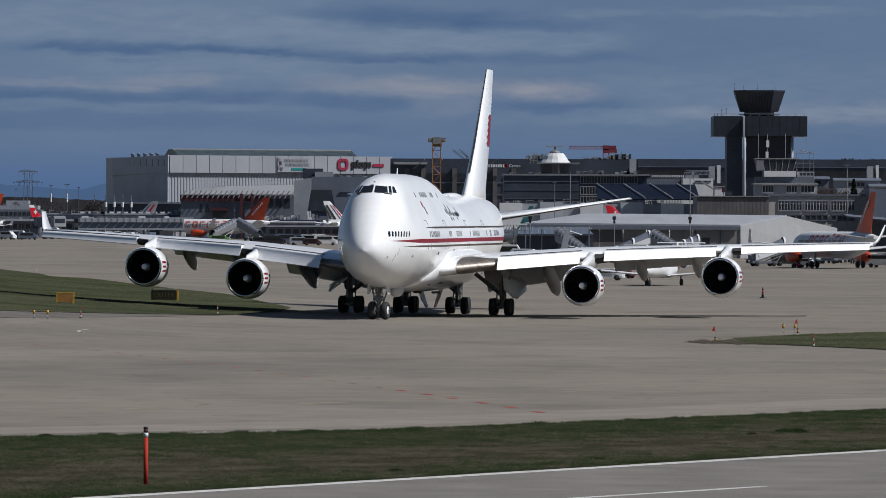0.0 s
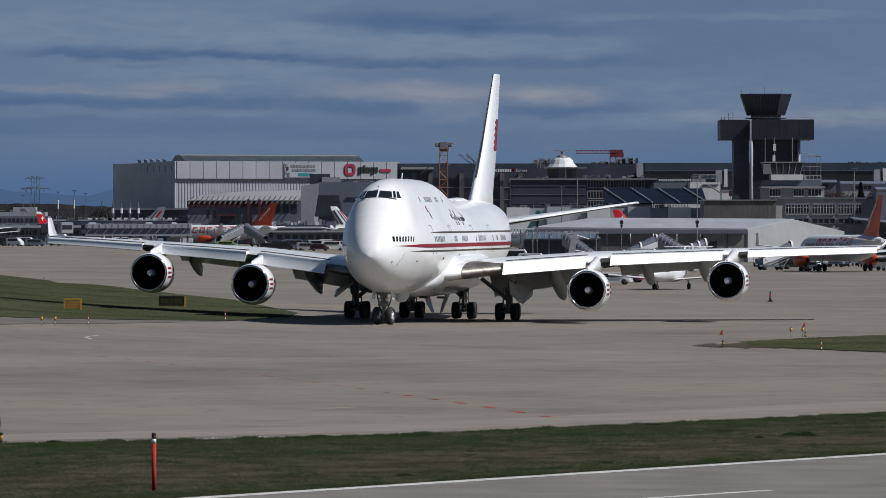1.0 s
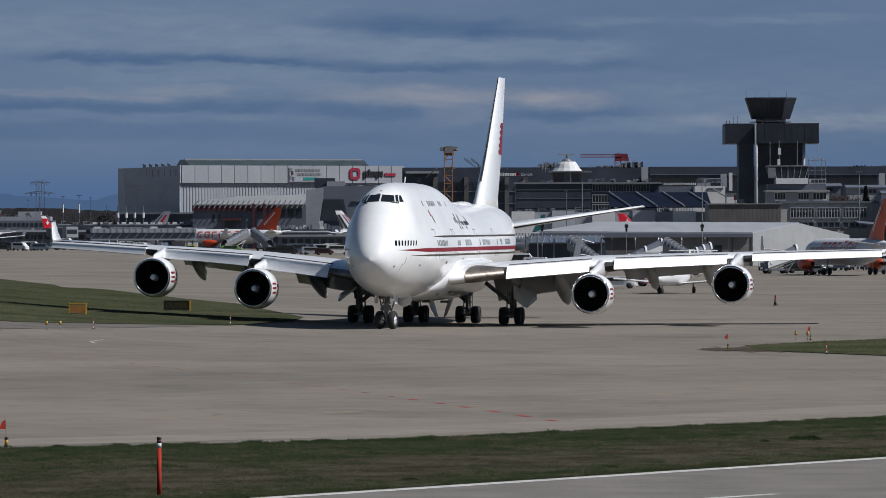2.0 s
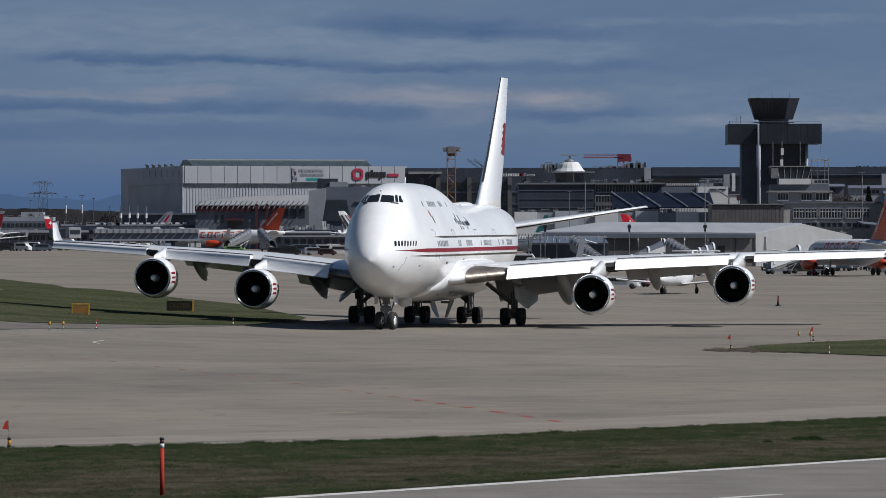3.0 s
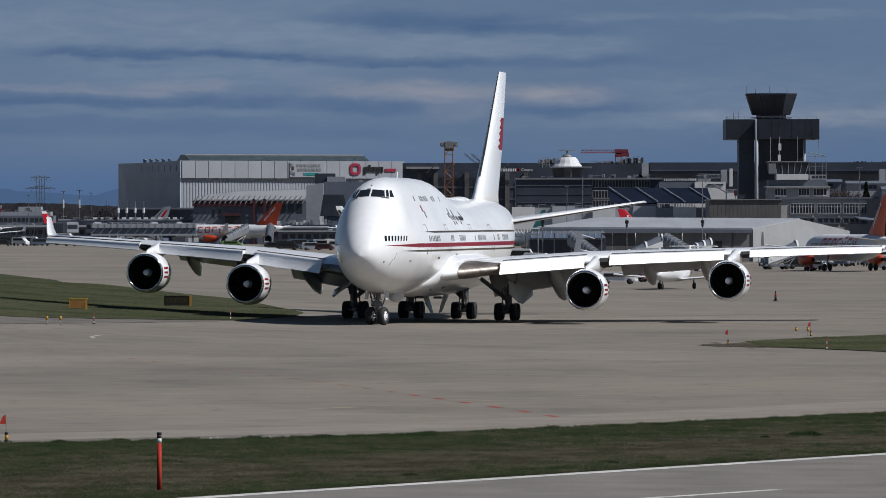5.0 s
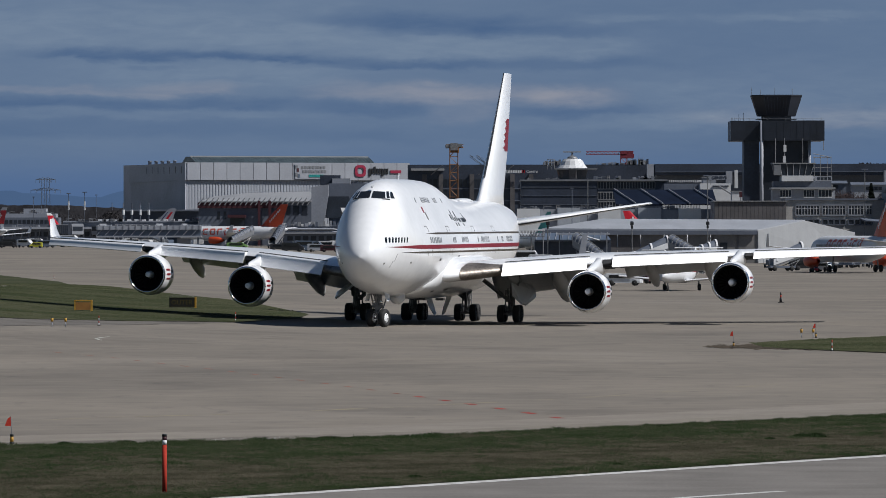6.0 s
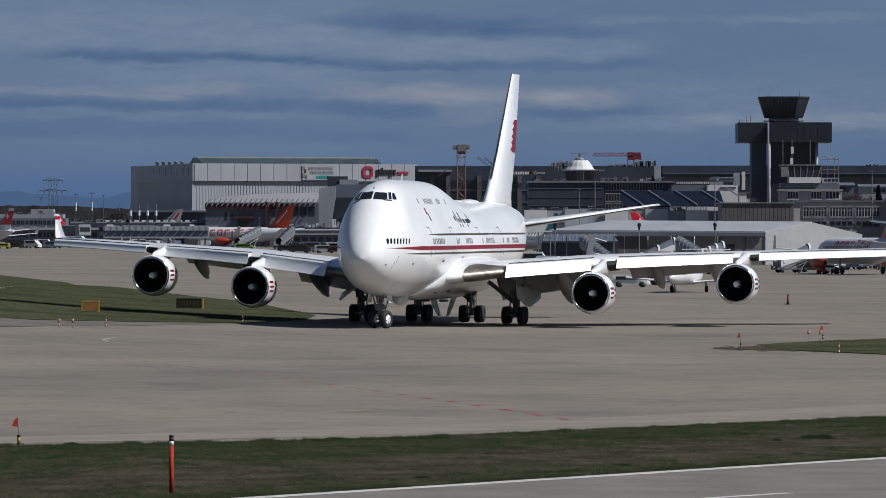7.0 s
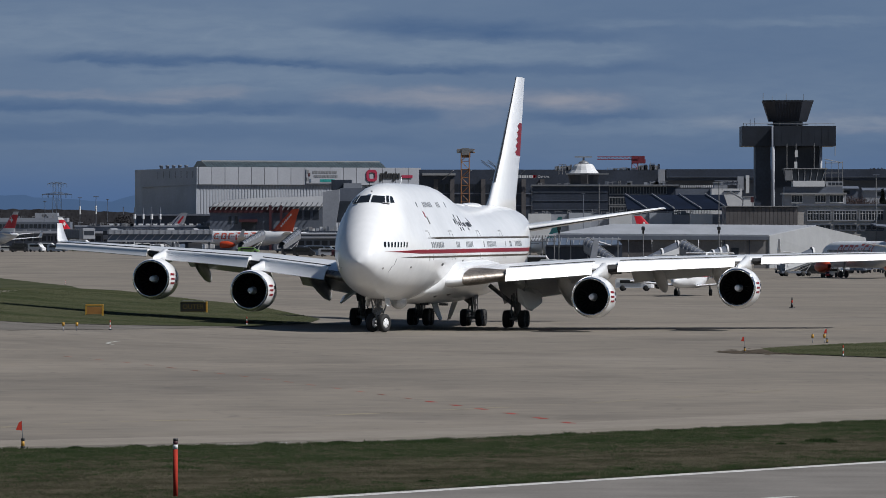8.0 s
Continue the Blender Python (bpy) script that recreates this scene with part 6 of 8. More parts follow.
# ---- other aircraft ----
def twinjet(label, tail_mat, m, size=1.0, marks=(), engine_mat=None, emblem=None, bands=()):
    """A parked single-aisle twinjet, local as the jumbo: x to its left, y aft of the nose wheel, z up."""
    jet = tagged(empty("twin_jet"), label, "aircraft", group="parked airliners")
    k = size
    P = lambda x, y, z: Vector((x * k, y * k, z * k))
    prof = [(-5.0, .03, 3.0), (-4.7, .6, 3.05), (-3.8, 1.2, 3.2), (-2.5, 1.7, 3.4), (-.5, 1.95, 3.55), (1.5, 1.98, 3.58), (18, 1.98, 3.58), (22, 1.7, 3.85), (26, 1.0, 4.4), (28.6, .3, 4.8)]
    rings = [[P(r * math.cos(a), y, z + r * 1.04 * math.sin(a)) for a in (2 * math.pi * i / 24 for i in range(24))] for y, r, z in prof]
    body = part("fuselage", smooth(loft(bmesh.new(), rings)), AIRLINER_WHITE, jet)
    fin = [(5.2, 19.8, 7.2), (6.2, 21.0, 6.0), (11.76, 26.6, 2.2)]
    rings = [[P(h * c * .05, le + t * c, z) for t, h in ((0, 0), (.15, 1), (.4, 1.1), (1, .1), (1, -.1), (.4, -1.1), (.15, -1))] for z, le, c in fin]
    f = part("fin", loft(bmesh.new(), rings), tail_mat, jet, "coloured tail fin")
    if emblem == "cross":
        for sd in (1, -1):
            for a, b, c, d in ((-.25, .25, -.8, .8), (-.8, .8, -.25, .25)):
                bm = boxes((sd * .3 * k, sd * .36 * k, (25.9 + a) * k, (25.9 + b) * k, (9.3 + c) * k, (9.3 + d) * k))
                part("cross_bar", bm, WHITE_MATT, f, "white cross on the fin")
        for z0, z1, low in ((10.9, 11.8, "white fin tip"), (5.2, 6.75, "white fin foot")) if size > .83 else ():
            rings = []
            for z in (z0, z1):
                q = max(i for i in range(2) if fin[i][0] <= z)
                g = (z - fin[q][0]) / (fin[q + 1][0] - fin[q][0])
                le, c = fin[q][1] + (fin[q + 1][1] - fin[q][1]) * g, fin[q][2] + (fin[q + 1][2] - fin[q][2]) * g
                rings.append([P(h * (c * .05 + .03), le - .04 + t * (c + .08), z) for t, h in ((0, 0), (.15, 1), (.4, 1.1), (1, .1), (1, -.1), (.4, -1.1), (.15, -1))])
            part("fin_cap", loft(bmesh.new(), rings), WHITE_MATT, f, low)
    elif emblem == "white_bar":
        for sd in (1, -1):
            for i in range(7):
                y, z = 23.2 + i * .5, 7.0 + i * .52
                part("fin_lettering", boxes((sd * .3 * k, sd * .35 * k, y * k, (y + .36) * k, (z - .28) * k, (z + .28) * k)), WHITE_MATT, f)
    for mat, lo, hi in bands:
        for sd in (1, -1):
            pts = [P(sd * .34, 20.9 + lo * 6, 6.3), P(sd * .34, 20.9 + hi * 6, 6.3), P(sd * .2, 25.0 + hi * 4.2, 10.6), P(sd * .2, 25.0 + lo * 4.2, 10.6)]
            part("fin_band", plate(bmesh.new(), pts, .05, (1, 0, 0)), mat, f)
    for sd in (1, -1):
        rows = [(1.2, 9.5, 6.2, 2.6, .13), (6, 12.2, 3.8, 3.1, .12), (16.8, 18.3, 1.6, 4.1, .1)]
        rings = []
        for x, le, c, z, th in rows:
            rings.append([P(sd * x, le + t * c, z + h * c * th * .5) for t, h in ((0, 0), (.1, .7), (.35, 1), (1, .05), (1, -.05), (.35, -.7), (.1, -.5))])
        part("wing", loft(bmesh.new(), rings), AIRLINER_WHITE, jet)
        part("wing_tip", loft(bmesh.new(), [[P(sd * 16.8, 18.2 + a, 4.1 + b) for a, b in ((0, -.2), (1.5, -.2), (1.5, .2), (0, .2))], [P(sd * 17.1, 19.4 + a, 5.9 + b) for a, b in ((0, -.1), (.8, -.1), (.8, .1), (0, .1))]]), AIRLINER_WHITE, jet)
        rings = [[P(sd * x, le + t * c, z + h * c * .05) for t, h in ((0, 0), (.2, 1), (1, .05), (1, -.05), (.2, -1))] for x, le, c, z in ((.5, 23.6, 3.6, 4.7), (6.2, 27.4, 1.5, 5.3))]
        part("tailplane", loft(bmesh.new(), rings), AIRLINER_WHITE, jet)
        bm = bmesh.new()
        turned(bm, [(.1, .92 * k), (.0, .86 * k), (.1, .8 * k), (.9, .75 * k), (.9, .0), (.9, .75 * k), (.1, .8 * k), (.0, .86 * k), (.15, .93 * k), (1.2 * k, 1.04 * k), (2.6 * k, .95 * k), (3.6 * k, .62 * k), (4.4 * k, .3 * k)], P(sd * 5.75, 7.2, 1.75), (0, 1, 0), n=20)
        part("engine", smooth(bm), engine_mat or AIRLINER_WHITE, jet)
        part("main_gear", tubes([(P(sd * 3.8, 12.6, .5), P(sd * 3.6, 12.6, 2.6), .14 * k)], n=8), STRUT_METAL, jet)
        for e in (-.45, .45):
            bm = bmesh.new()
            turned(bm, [(-.2 * k, .05), (-.2 * k, .5 * k), (-.1 * k, .57 * k), (.1 * k, .57 * k), (.2 * k, .5 * k), (.2 * k, .05)], P(sd * 3.8 + e, 12.6, .58), (1, 0, 0), n=16)
            part("tyre", smooth(bm), RUBBER, jet)
        # cabin windows as a dotted row, cockpit panes, lettering
        bm = bmesh.new()
        for i in range(34):
            y = .8 + i * .55
            box(bm, sd * 1.93 * k, sd * 2.0 * k, y * k, (y + .25) * k, 3.95 * k, 4.3 * k)
        part("cabin_window", bm, PANE_GREY, body)["kind"] = "stuff"
        part("cockpit_window", plate(bmesh.new(), [P(sd * .15, -4.05, 3.95), P(sd * 1.0, -3.6, 3.9), P(sd * 1.25, -3.0, 4.25), P(sd * .9, -3.0, 4.55), P(sd * .15, -3.35, 4.6)], .06, (0, -1, .6)), GLASS_DARK, body)
        for y, z, dy, dz in marks:
            rings = []
            for h in (z - dz / 2, z - dz / 6, z + dz / 6, z + dz / 2):
                out = 1.98 * math.sqrt(max(.05, 1 - ((h - 3.58) / 2.06) ** 2)) + .03
                rings.append([P(sd * out, y, h), P(sd * out, y + dy, h)])
            part("livery_mark", loft(bmesh.new(), rings, close=False), LETTER_RED, body, "orange-red livery lettering shape")
    part("nose_gear", tubes([(P(0, 0, .4), P(0, 0, 2.0), .1 * k)], n=8), STRUT_METAL, jet)
    for e in (-.25, .25):
        bm = bmesh.new()
        turned(bm, [(-.1 * k, .05), (-.1 * k, .38 * k), (.1 * k, .38 * k), (.1 * k, .05)], P(e, 0, .38), (1, 0, 0), n=14)
        part("tyre", smooth(bm), RUBBER, jet)
    jet.matrix_world = m
    return jet


def parked(x, y, turn, size=1.0, tail=27.6):
    """The pose that puts the fin over (x, y)."""
    t = radians(turn)
    # aft runs along (-sin, cos)
    nx, ny = x + tail * size * math.sin(t), y - tail * size * math.cos(t)
    return pose(nx, ny, ground(nx, ny) + .02, 0, 0, turn)


def letters(start, pitch, tall):
    """Strokes of seven unreadable letters: along, height, width, height of each stroke."""
    rows = []
    for i in range(7):
        y, t = start + i * pitch, tall * (1.25 if i in (4, 6) else 1.0)
        rows += [(y, 4.15, .4, t), (y + pitch * .2, 4.15 + t * .42, pitch * .45, .36)]
        if i % 2 == 0:
            rows += [(y + pitch * .55, 4.15, .38, t * .9)]
        if i % 3:
            rows += [(y + pitch * .2, 4.15 - t * .42, pitch * .45, .36)]
    return rows


WORD = letters(6.6, 1.85, 1.6)
twinjet("white and orange twin jet parked by the hangar", ORANGE, parked(65.63, 955, 197.5), 1.0, letters(5.0, 2.2, 1.8), ORANGE, "white_bar")
twinjet("white twin jet with an orange tail at the boarding pier", ORANGE, parked(-48.0, 1700, 246, .97), .97, letters(0.9, 2.25, 1.7), ORANGE, "white_bar")
TAXIING = twinjet("orange-tailed twin jet taxiing away behind the apron", ORANGE, parked(-106.48, 1500, 270, 1.0), 1.0, WORD, ORANGE, "white_bar")
twinjet("white twin jet with a red tail and white cross", SWISS_RED, parked(-127.6, 1750, 224, .92), .92, (), None, "cross")
twinjet("red-tailed twin jet half hidden behind the pier", SWISS_RED, parked(-128.3, 1950, 138, .84), .84, (), None, "cross")
# light grey on this white fin puts its shade into the colour
twinjet("white twin jet with a red and navy banded tail", WALL_LIGHT, parked(-85.21, 1850, 262, .93), .93, (), None, None, ((SWISS_RED, .5, .66), (NAVY, .25, .32)))
twinjet("white twin jet with black and red tail stripes", WHITE_MATT, parked(-31.63, 1700, 118, .89), .89, (), None, None, ((SWISS_RED, .14, .22), (NAVY, .32, .4), (BLACK, .58, .74), (BLACK, .84, .96)))
twinjet("small jet with a red tail behind the hangar", SWISS_RED, parked(37.17, 1400, 110, .8), .8, (), None, "cross")
twinjet("small jet with a teal tail behind the hangar", TEAL, parked(19.72, 1400, 212, .78), .78)


def business_jet():
    j = tagged(empty("business_jet"), "small white business jet with red trim on the apron", "aircraft")
    prof = [(-2.2, .05, 1.5), (-1.5, .5, 1.6), (0, .9, 1.75), (2, 1.05, 1.85), (8, 1.05, 1.85), (11, .7, 2.1), (13.5, .15, 2.5)]
    rings = [[Vector((r * math.cos(a), y, z + r * math.sin(a))) for a in (2 * math.pi * i / 20 for i in range(20))] for y, r, z in prof]
    part("fuselage", smooth(loft(bmesh.new(), rings)), AIRLINER_WHITE, j)
    part("trim_stripe", boxes((-1.07, -1.0, 0, 9, 2.0, 2.25), (1.0, 1.07, 0, 9, 2.0, 2.25)), SWISS_RED, j, "red trim stripe")
    part("fin", loft(bmesh.new(), [[Vector((.12 * h, y + t * c, z)) for t, h in ((0, 0), (.3, 1), (1, .1), (1, -.1), (.3, -1))] for y, c, z in ((9.5, 4, 2.6), (12.2, 2.2, 4.6))]), AIRLINER_WHITE, j)
    for sd in (1, -1):
        part("wing", loft(bmesh.new(), [[Vector((sd * x, le + t * c, z + h * .12)) for t, h in ((0, 0), (.3, 1), (1, .1), (1, -.1), (.3, -1))] for x, le, c, z in ((.8, 4, 3.4, 1.05), (7.0, 6.4, 1.3, 1.55))]), AIRLINER_WHITE, j)
        part("tailplane", loft(bmesh.new(), [[Vector((sd * x, le + t * c, 4.5 + h * .06)) for t, h in ((0, 0), (.3, 1), (1, .1), (1, -.1), (.3, -1))] for x, le, c in ((.1, 12.2, 1.9), (2.6, 13.3, .9))]), AIRLINER_WHITE, j)
        bm = bmesh.new()
        turned(bm, [(0, .42), (.05, .5), (.8, .56), (2.2, .4), (2.3, .1)], (sd * 1.6, 8.2, 2.3), (0, 1, 0), n=16)
        part("engine", smooth(bm), PAINT_GREY, j)
        part("cockpit_window", plate(bmesh.new(), [(sd * .1, -1.0, 2.0), (sd * .6, -.7, 2.0), (sd * .6, -.3, 2.35), (sd * .1, -.5, 2.4)], .05, (0, -1, .6)), GLASS_DARK, j)
        part("main_gear", tubes([((sd * 1.9, 6.2, .3), (sd * 1.8, 6.2, 1.2), .09)], n=8), STRUT_METAL, j)
        bm = bmesh.new()
        turned(bm, [(-.12, .05), (-.12, .34), (.12, .34), (.12, .05)], (sd * 1.9, 6.2, .35), (1, 0, 0), n=14)
        part("tyre", smooth(bm), RUBBER, j)
    part("nose_gear", tubes([((0, 0, .25), (0, 0, 1.0), .07)], n=8), STRUT_METAL, j)
    bm = bmesh.new()
    turned(bm, [(-.1, .05), (-.1, .3), (.1, .3), (.1, .05)], (0, 0, .3), (1, 0, 0), n=14)
    part("tyre", smooth(bm), RUBBER, j)
    x, y = 22.81, 690
    j.matrix_world = pose(x, y, ground(x, y) + .02, 0, 0, -16) @ Matrix.Scale(1.05, 4)


business_jet()


# ---- vehicles and apron gear ----
def van(label, mat, x, y, turn=90.0, length=4.8, width=1.9, height=2.1, kind="van", cab=0.34):
    """A small vehicle: body, cabin glass, four wheels; local y is its length."""
    v = tagged(empty(kind.replace(" ", "_")), label, kind)
    h, w, l = height, width / 2, length / 2
    bm = bmesh.new()
    rings = []
    for yy, z1, ww in ((-l, h * .48, w * .9), (-l * .9, h * .55, w), (-l * (1 - cab * .7), h * .62, w), (-l * (1 - cab * 1.6), h * .97, w * .9), (l * .9, h, w * .92), (l, h * .9, w * .9)):
        rings.append([Vector((a * ww, yy, b)) for a, b in ((-1, .35), (1, .35), (1, z1 * .62), (.93, z1), (-.93, z1), (-1, z1 * .62))])
    part("body", loft(bm, rings), mat, v)
    for sd in (1, -1):
        part("side_window", boxes((sd * w * .96, sd * (w * .96 + .04), -l * .5, l * .75, h * .62, h * .88)), GLASS_DARK, v)
        for yy in (-l * .62, l * .62):
            bm = bmesh.new()
            turned(bm, [(-.11, .05), (-.11, .3), (-.06, .34), (.06, .34), (.11, .3), (.11, .05)], (sd * w * .92, yy, .34), (1, 0, 0), n=14)
            part("tyre", smooth(bm), RUBBER, v)
    part("windscreen", plate(bmesh.new(), [(-w * .8, -l * (1 - cab * .8), h * .63), (w * .8, -l * (1 - cab * .8), h * .63), (w * .75, -l * (1 - cab * 1.5), h * .92), (-w * .75, -l * (1 - cab * 1.5), h * .92)], .04, (0, -1, .5)), GLASS_DARK, v)
    for sd in (1, -1):
        part("headlight", boxes((sd * w * .55, sd * w * .85, -l - .03, -l + .05, .62, .8)), WHITE_MATT, v, "clear headlight")
    v.matrix_world = pose(x, y, ground(x, y), 0, 0, turn)
    return v


def canopy_stair(label, m, length=9.0, rise=3.6, hoops=9, mat=None, chassis=True):
    """A mobile boarding stair with a ribbed canopy; local y runs up the stair."""
    mat = mat or HALL_LIGHT
    s = tagged(empty("boarding_stair"), label, "boarding stair", group="boarding stairs")
    part("chassis", boxes((-1.0, 1.0, -.6, length * .75, .45, .8), bevel=.05), WALL_MID, s)
    part("ramp", loft(bmesh.new(), [[Vector((a, 0, b)) for a, b in ((-.9, .6), (.9, .6), (.9, .95), (-.9, .95))], [Vector((a, length, rise + b)) for a, b in ((-.9, 0), (.9, 0), (.9, .35), (-.9, .35))]]), STEEL_GREY, s, "grey ramp")
    for sd in (-1, 1):
        part("side_panel", plate(bmesh.new(), [(sd * .95, 0, .9), (sd * .95, length, rise + .3), (sd * .95, length, rise + 1.3), (sd * .95, 0, 1.9)], .06, (1, 0, 0)), mat, s)
        part("strut", tubes([((sd * .8, length * .7, .6), (sd * .8, length * .9, rise * .85), .08), ((sd * .8, length * .35, .6), (sd * .8, length * .9, rise * .8), .06)], n=6), STRUT_METAL, s)
        for yy in (.2, length * .62):
            bm = bmesh.new()
            turned(bm, [(-.12, .05), (-.12, .4), (.12, .4), (.12, .05)], (sd * .9, yy, .4), (1, 0, 0), n=14)
            part("tyre", smooth(bm), RUBBER, s)
    for i in range(hoops):
        t = .12 + .88 * i / (hoops - 1)
        yy, zz = length * t, rise * t + .7
        bm = bmesh.new()
        pts = [(1.0 * math.cos(a), 1.0 * math.sin(a)) for a in (math.pi * j / 10 for j in range(11))]
        rings = [[Vector((p * q, yy + d, zz + .6 + 1.15 * h * q)) for q, d in ((1.0, -.16), (1.06, -.16), (1.06, .16), (1.0, .16))] for p, h in pts]
        loft(bm, rings)
        part("canopy_hoop", bm, mat, s)
    bm = bmesh.new()
    rings = []
    for t in (.12, 1.0):
        yy, zz = length * t, rise * t + .7
        rings.append([Vector((.97 * math.cos(a), yy, zz + .58 + 1.1 * math.sin(a))) for a in (math.pi * j / 10 for j in range(11))])
    part("canopy_skin", smooth(loft(bm, rings, close=False)), WALL_MID, s, "dark canopy cloth")
    s.matrix_world = m
    return s


def stand(px_x, y, turn):
    return pose(px_x, y, ground(px_x, y), 0, 0, turn)


# beside the hangar
canopy_stair("grey boarding stair with a ribbed canopy by the hangar", stand(24.04, 1040, 35), 8, 3.6, 9, ROOF_LIGHT)
canopy_stair("grey boarding stair with a ribbed canopy by the hangar", stand(40.57, 1040, 40), 8, 3.2, 9, ROOF_LIGHT)
canopy_stair("pale boarding stair with open hoops by the hangar", stand(35.96, 1045, -70), 7.0, 2.4, 6, WHITE_MATT)
canopy_stair("pale boarding stair with a plain ramp by the hangar", stand(28.62, 1060, -75), 6.5, 3.0, 3, WHITE_MATT)
van("white service truck with a grey box by the hangar", WHITE_MATT, 33.0, 1050, 80, 5.5, 2.2, 3.2, "truck")
van("white high-sided apron truck beside the hangar", WHITE_MATT, 11.18, 1040, 85, 5.0, 2.4, 3.2, "truck")
van("white apron truck with dark windows beside the hangar", WHITE_MATT, 13.63, 1020, 80, 5.0, 2.2, 2.6, "truck")
van("white tow tractor with dark windows", WHITE_MATT, 19.77, 760, 84, 4.6, 2.0, 1.5, "tractor")
van("red baggage tractor near the small jet", CRANE_RED, 22.9, 790, 70, 2.6, 1.4, 1.2, "tractor")
LM = tagged(empty("loader_mast"), "pale grey slanted loader mast on a dark base by the hangar", "loader")
part("mast", plate(bmesh.new(), [(19.1, 1036, .9), (20.4, 1036, .9), (21.0, 1036, 6.0), (20.2, 1036, 6.2)], 1.2, (0, 1, 0)), HALL_LIGHT, LM)
part("base", boxes((18.6, 22.0, 1035, 1037.5, ground(20, 1036), 1.0), bevel=.05), WALL_DARK, LM)
part("arm", tubes([((20.6, 1036, 5.9), (23.0, 1037, 5.2), .12), ((20.4, 1036, 3.4), (22.6, 1037, 3.0), .1)], n=6), STEEL_GREY, LM)
# around the parked orange twin jet
canopy_stair("white passenger stair at the parked jet", stand(49.67, 1000, -72), 5.0, 2.2, 2, WHITE_MATT)
van("white baggage tractor at the parked jet", WHITE_MATT, 57.2, 985, 70, 2.8, 1.6, 1.5, "tractor")
van("grey van at the parked jet", PAINT_GREY, 69.21, 985, 60, 5.0, 2.0, 2.2)
van("dark service van under the wing", BLACK, 55.73, 1010, 95, 4.6, 1.9, 1.7)
van("red fire extinguisher cart at the parked jet", SWISS_RED, 55.12, 975, 20, 1.4, 1.0, 1.0, "cart")
# by the boarding pier
van("dark estate car on the apron road", BLACK, -118.78, 1640, 92, 5.0, 1.9, 1.7, "car")
van("white van on the apron road", WHITE_MATT, -114.74, 1650, 60, 4.6, 1.9, 2.2)
van("white van on the apron road", WHITE_MATT, -112.59, 1660, 80, 5.4, 2.0, 2.4)
van("dark minibus on the apron road", BLUE_GREY, -108.71, 1640, 92, 5.4, 2.0, 2.0)
van("white catering truck by the pier", WHITE_MATT, -105.62, 1690, 75, 6.5, 2.3, 3.2, "truck")
van("grey van by the pier", PAINT_GREY, -88.37, 1690, 95, 5.2, 2.0, 2.3)
van("dark blue van in a vehicle row", BLUE_GREY, -34.75, 1480, 80, 5.4, 2.1, 2.3)
van("pale blue van in a vehicle row", PAINT_GREY, -31.49, 1490, 85, 5.0, 2.1, 2.3)
van("white van in a vehicle row", WHITE_MATT, -28.99, 1500, 92, 5.0, 2.1, 2.4)
van("dark red container truck in a vehicle row", RUST_RED, -25.74, 1500, 90, 5.4, 2.3, 2.3, "truck")
van("dark car in a vehicle row", BLACK, -37.39, 1500, 96, 4.6, 1.8, 1.6, "car")
van("grey car in a vehicle row", PAINT_GREY, -41.58, 1540, 90, 4.6, 1.8, 1.7, "car")
for vx, vy, vt, vl, vh, vm, vn in ((-39.0, 1455, 88, 5.2, 2.2, BLACK, "black van"), (-33.2, 1450, 94, 4.8, 1.9, WALL_LIGHT, "pale grey van"), (-30.2, 1446, 86, 4.4, 1.6, RUST_RED, "maroon estate car"), (-27.2, 1452, 92, 5.4, 2.3, PAINT_GREY, "silver van"), (-36.2, 1462, 90, 5.6, 2.6, BLUE_GREY, "dark blue box van"), (-24.2, 1456, 90, 5.0, 2.2, WHITE_MATT, "white van"), (-43.5, 1500, 95, 4.4, 1.6, BLACK, "black car"), (-122.5, 1650, 88, 4.4, 1.6, PAINT_GREY, "silver car"), (-119.5, 1660, 93, 5.2, 2.3, BLACK, "black minibus"), (-125.5, 1655, 92, 4.4, 1.5, WHITE_MATT, "white car"), (-110.6, 1652, 85, 4.6, 1.9, BLACK, "black van")):
    van(vn + " parked close in a row on the apron", vm, vx, vy, vt, vl, 1.9, vh)
van("lime green flat loader beside the orange-tailed jet", LOADER_GREEN, -56.8, 1592, 88, 5.4, 2.0, 1.5, "loader")
CART = van("lime yellow apron car driving along the pier", LIME, -48.2, 1620, 270, 3.4, 1.7, 1.5, "car")
canopy_stair("ribbed boarding stair at the orange-tailed jet", stand(-60.28, 1620, -40), 9, 3.4, 8, STEEL_GREY)
SWING = canopy_stair("ribbed boarding stair being turned at the orange-tailed jet", stand(-46.24, 1600, 40), 9, 3.6, 8, STEEL_GREY)
canopy_stair("white tilted stair by the pier", stand(-79.52, 1690, 60), 4.5, 2.6, 2, WHITE_MATT)


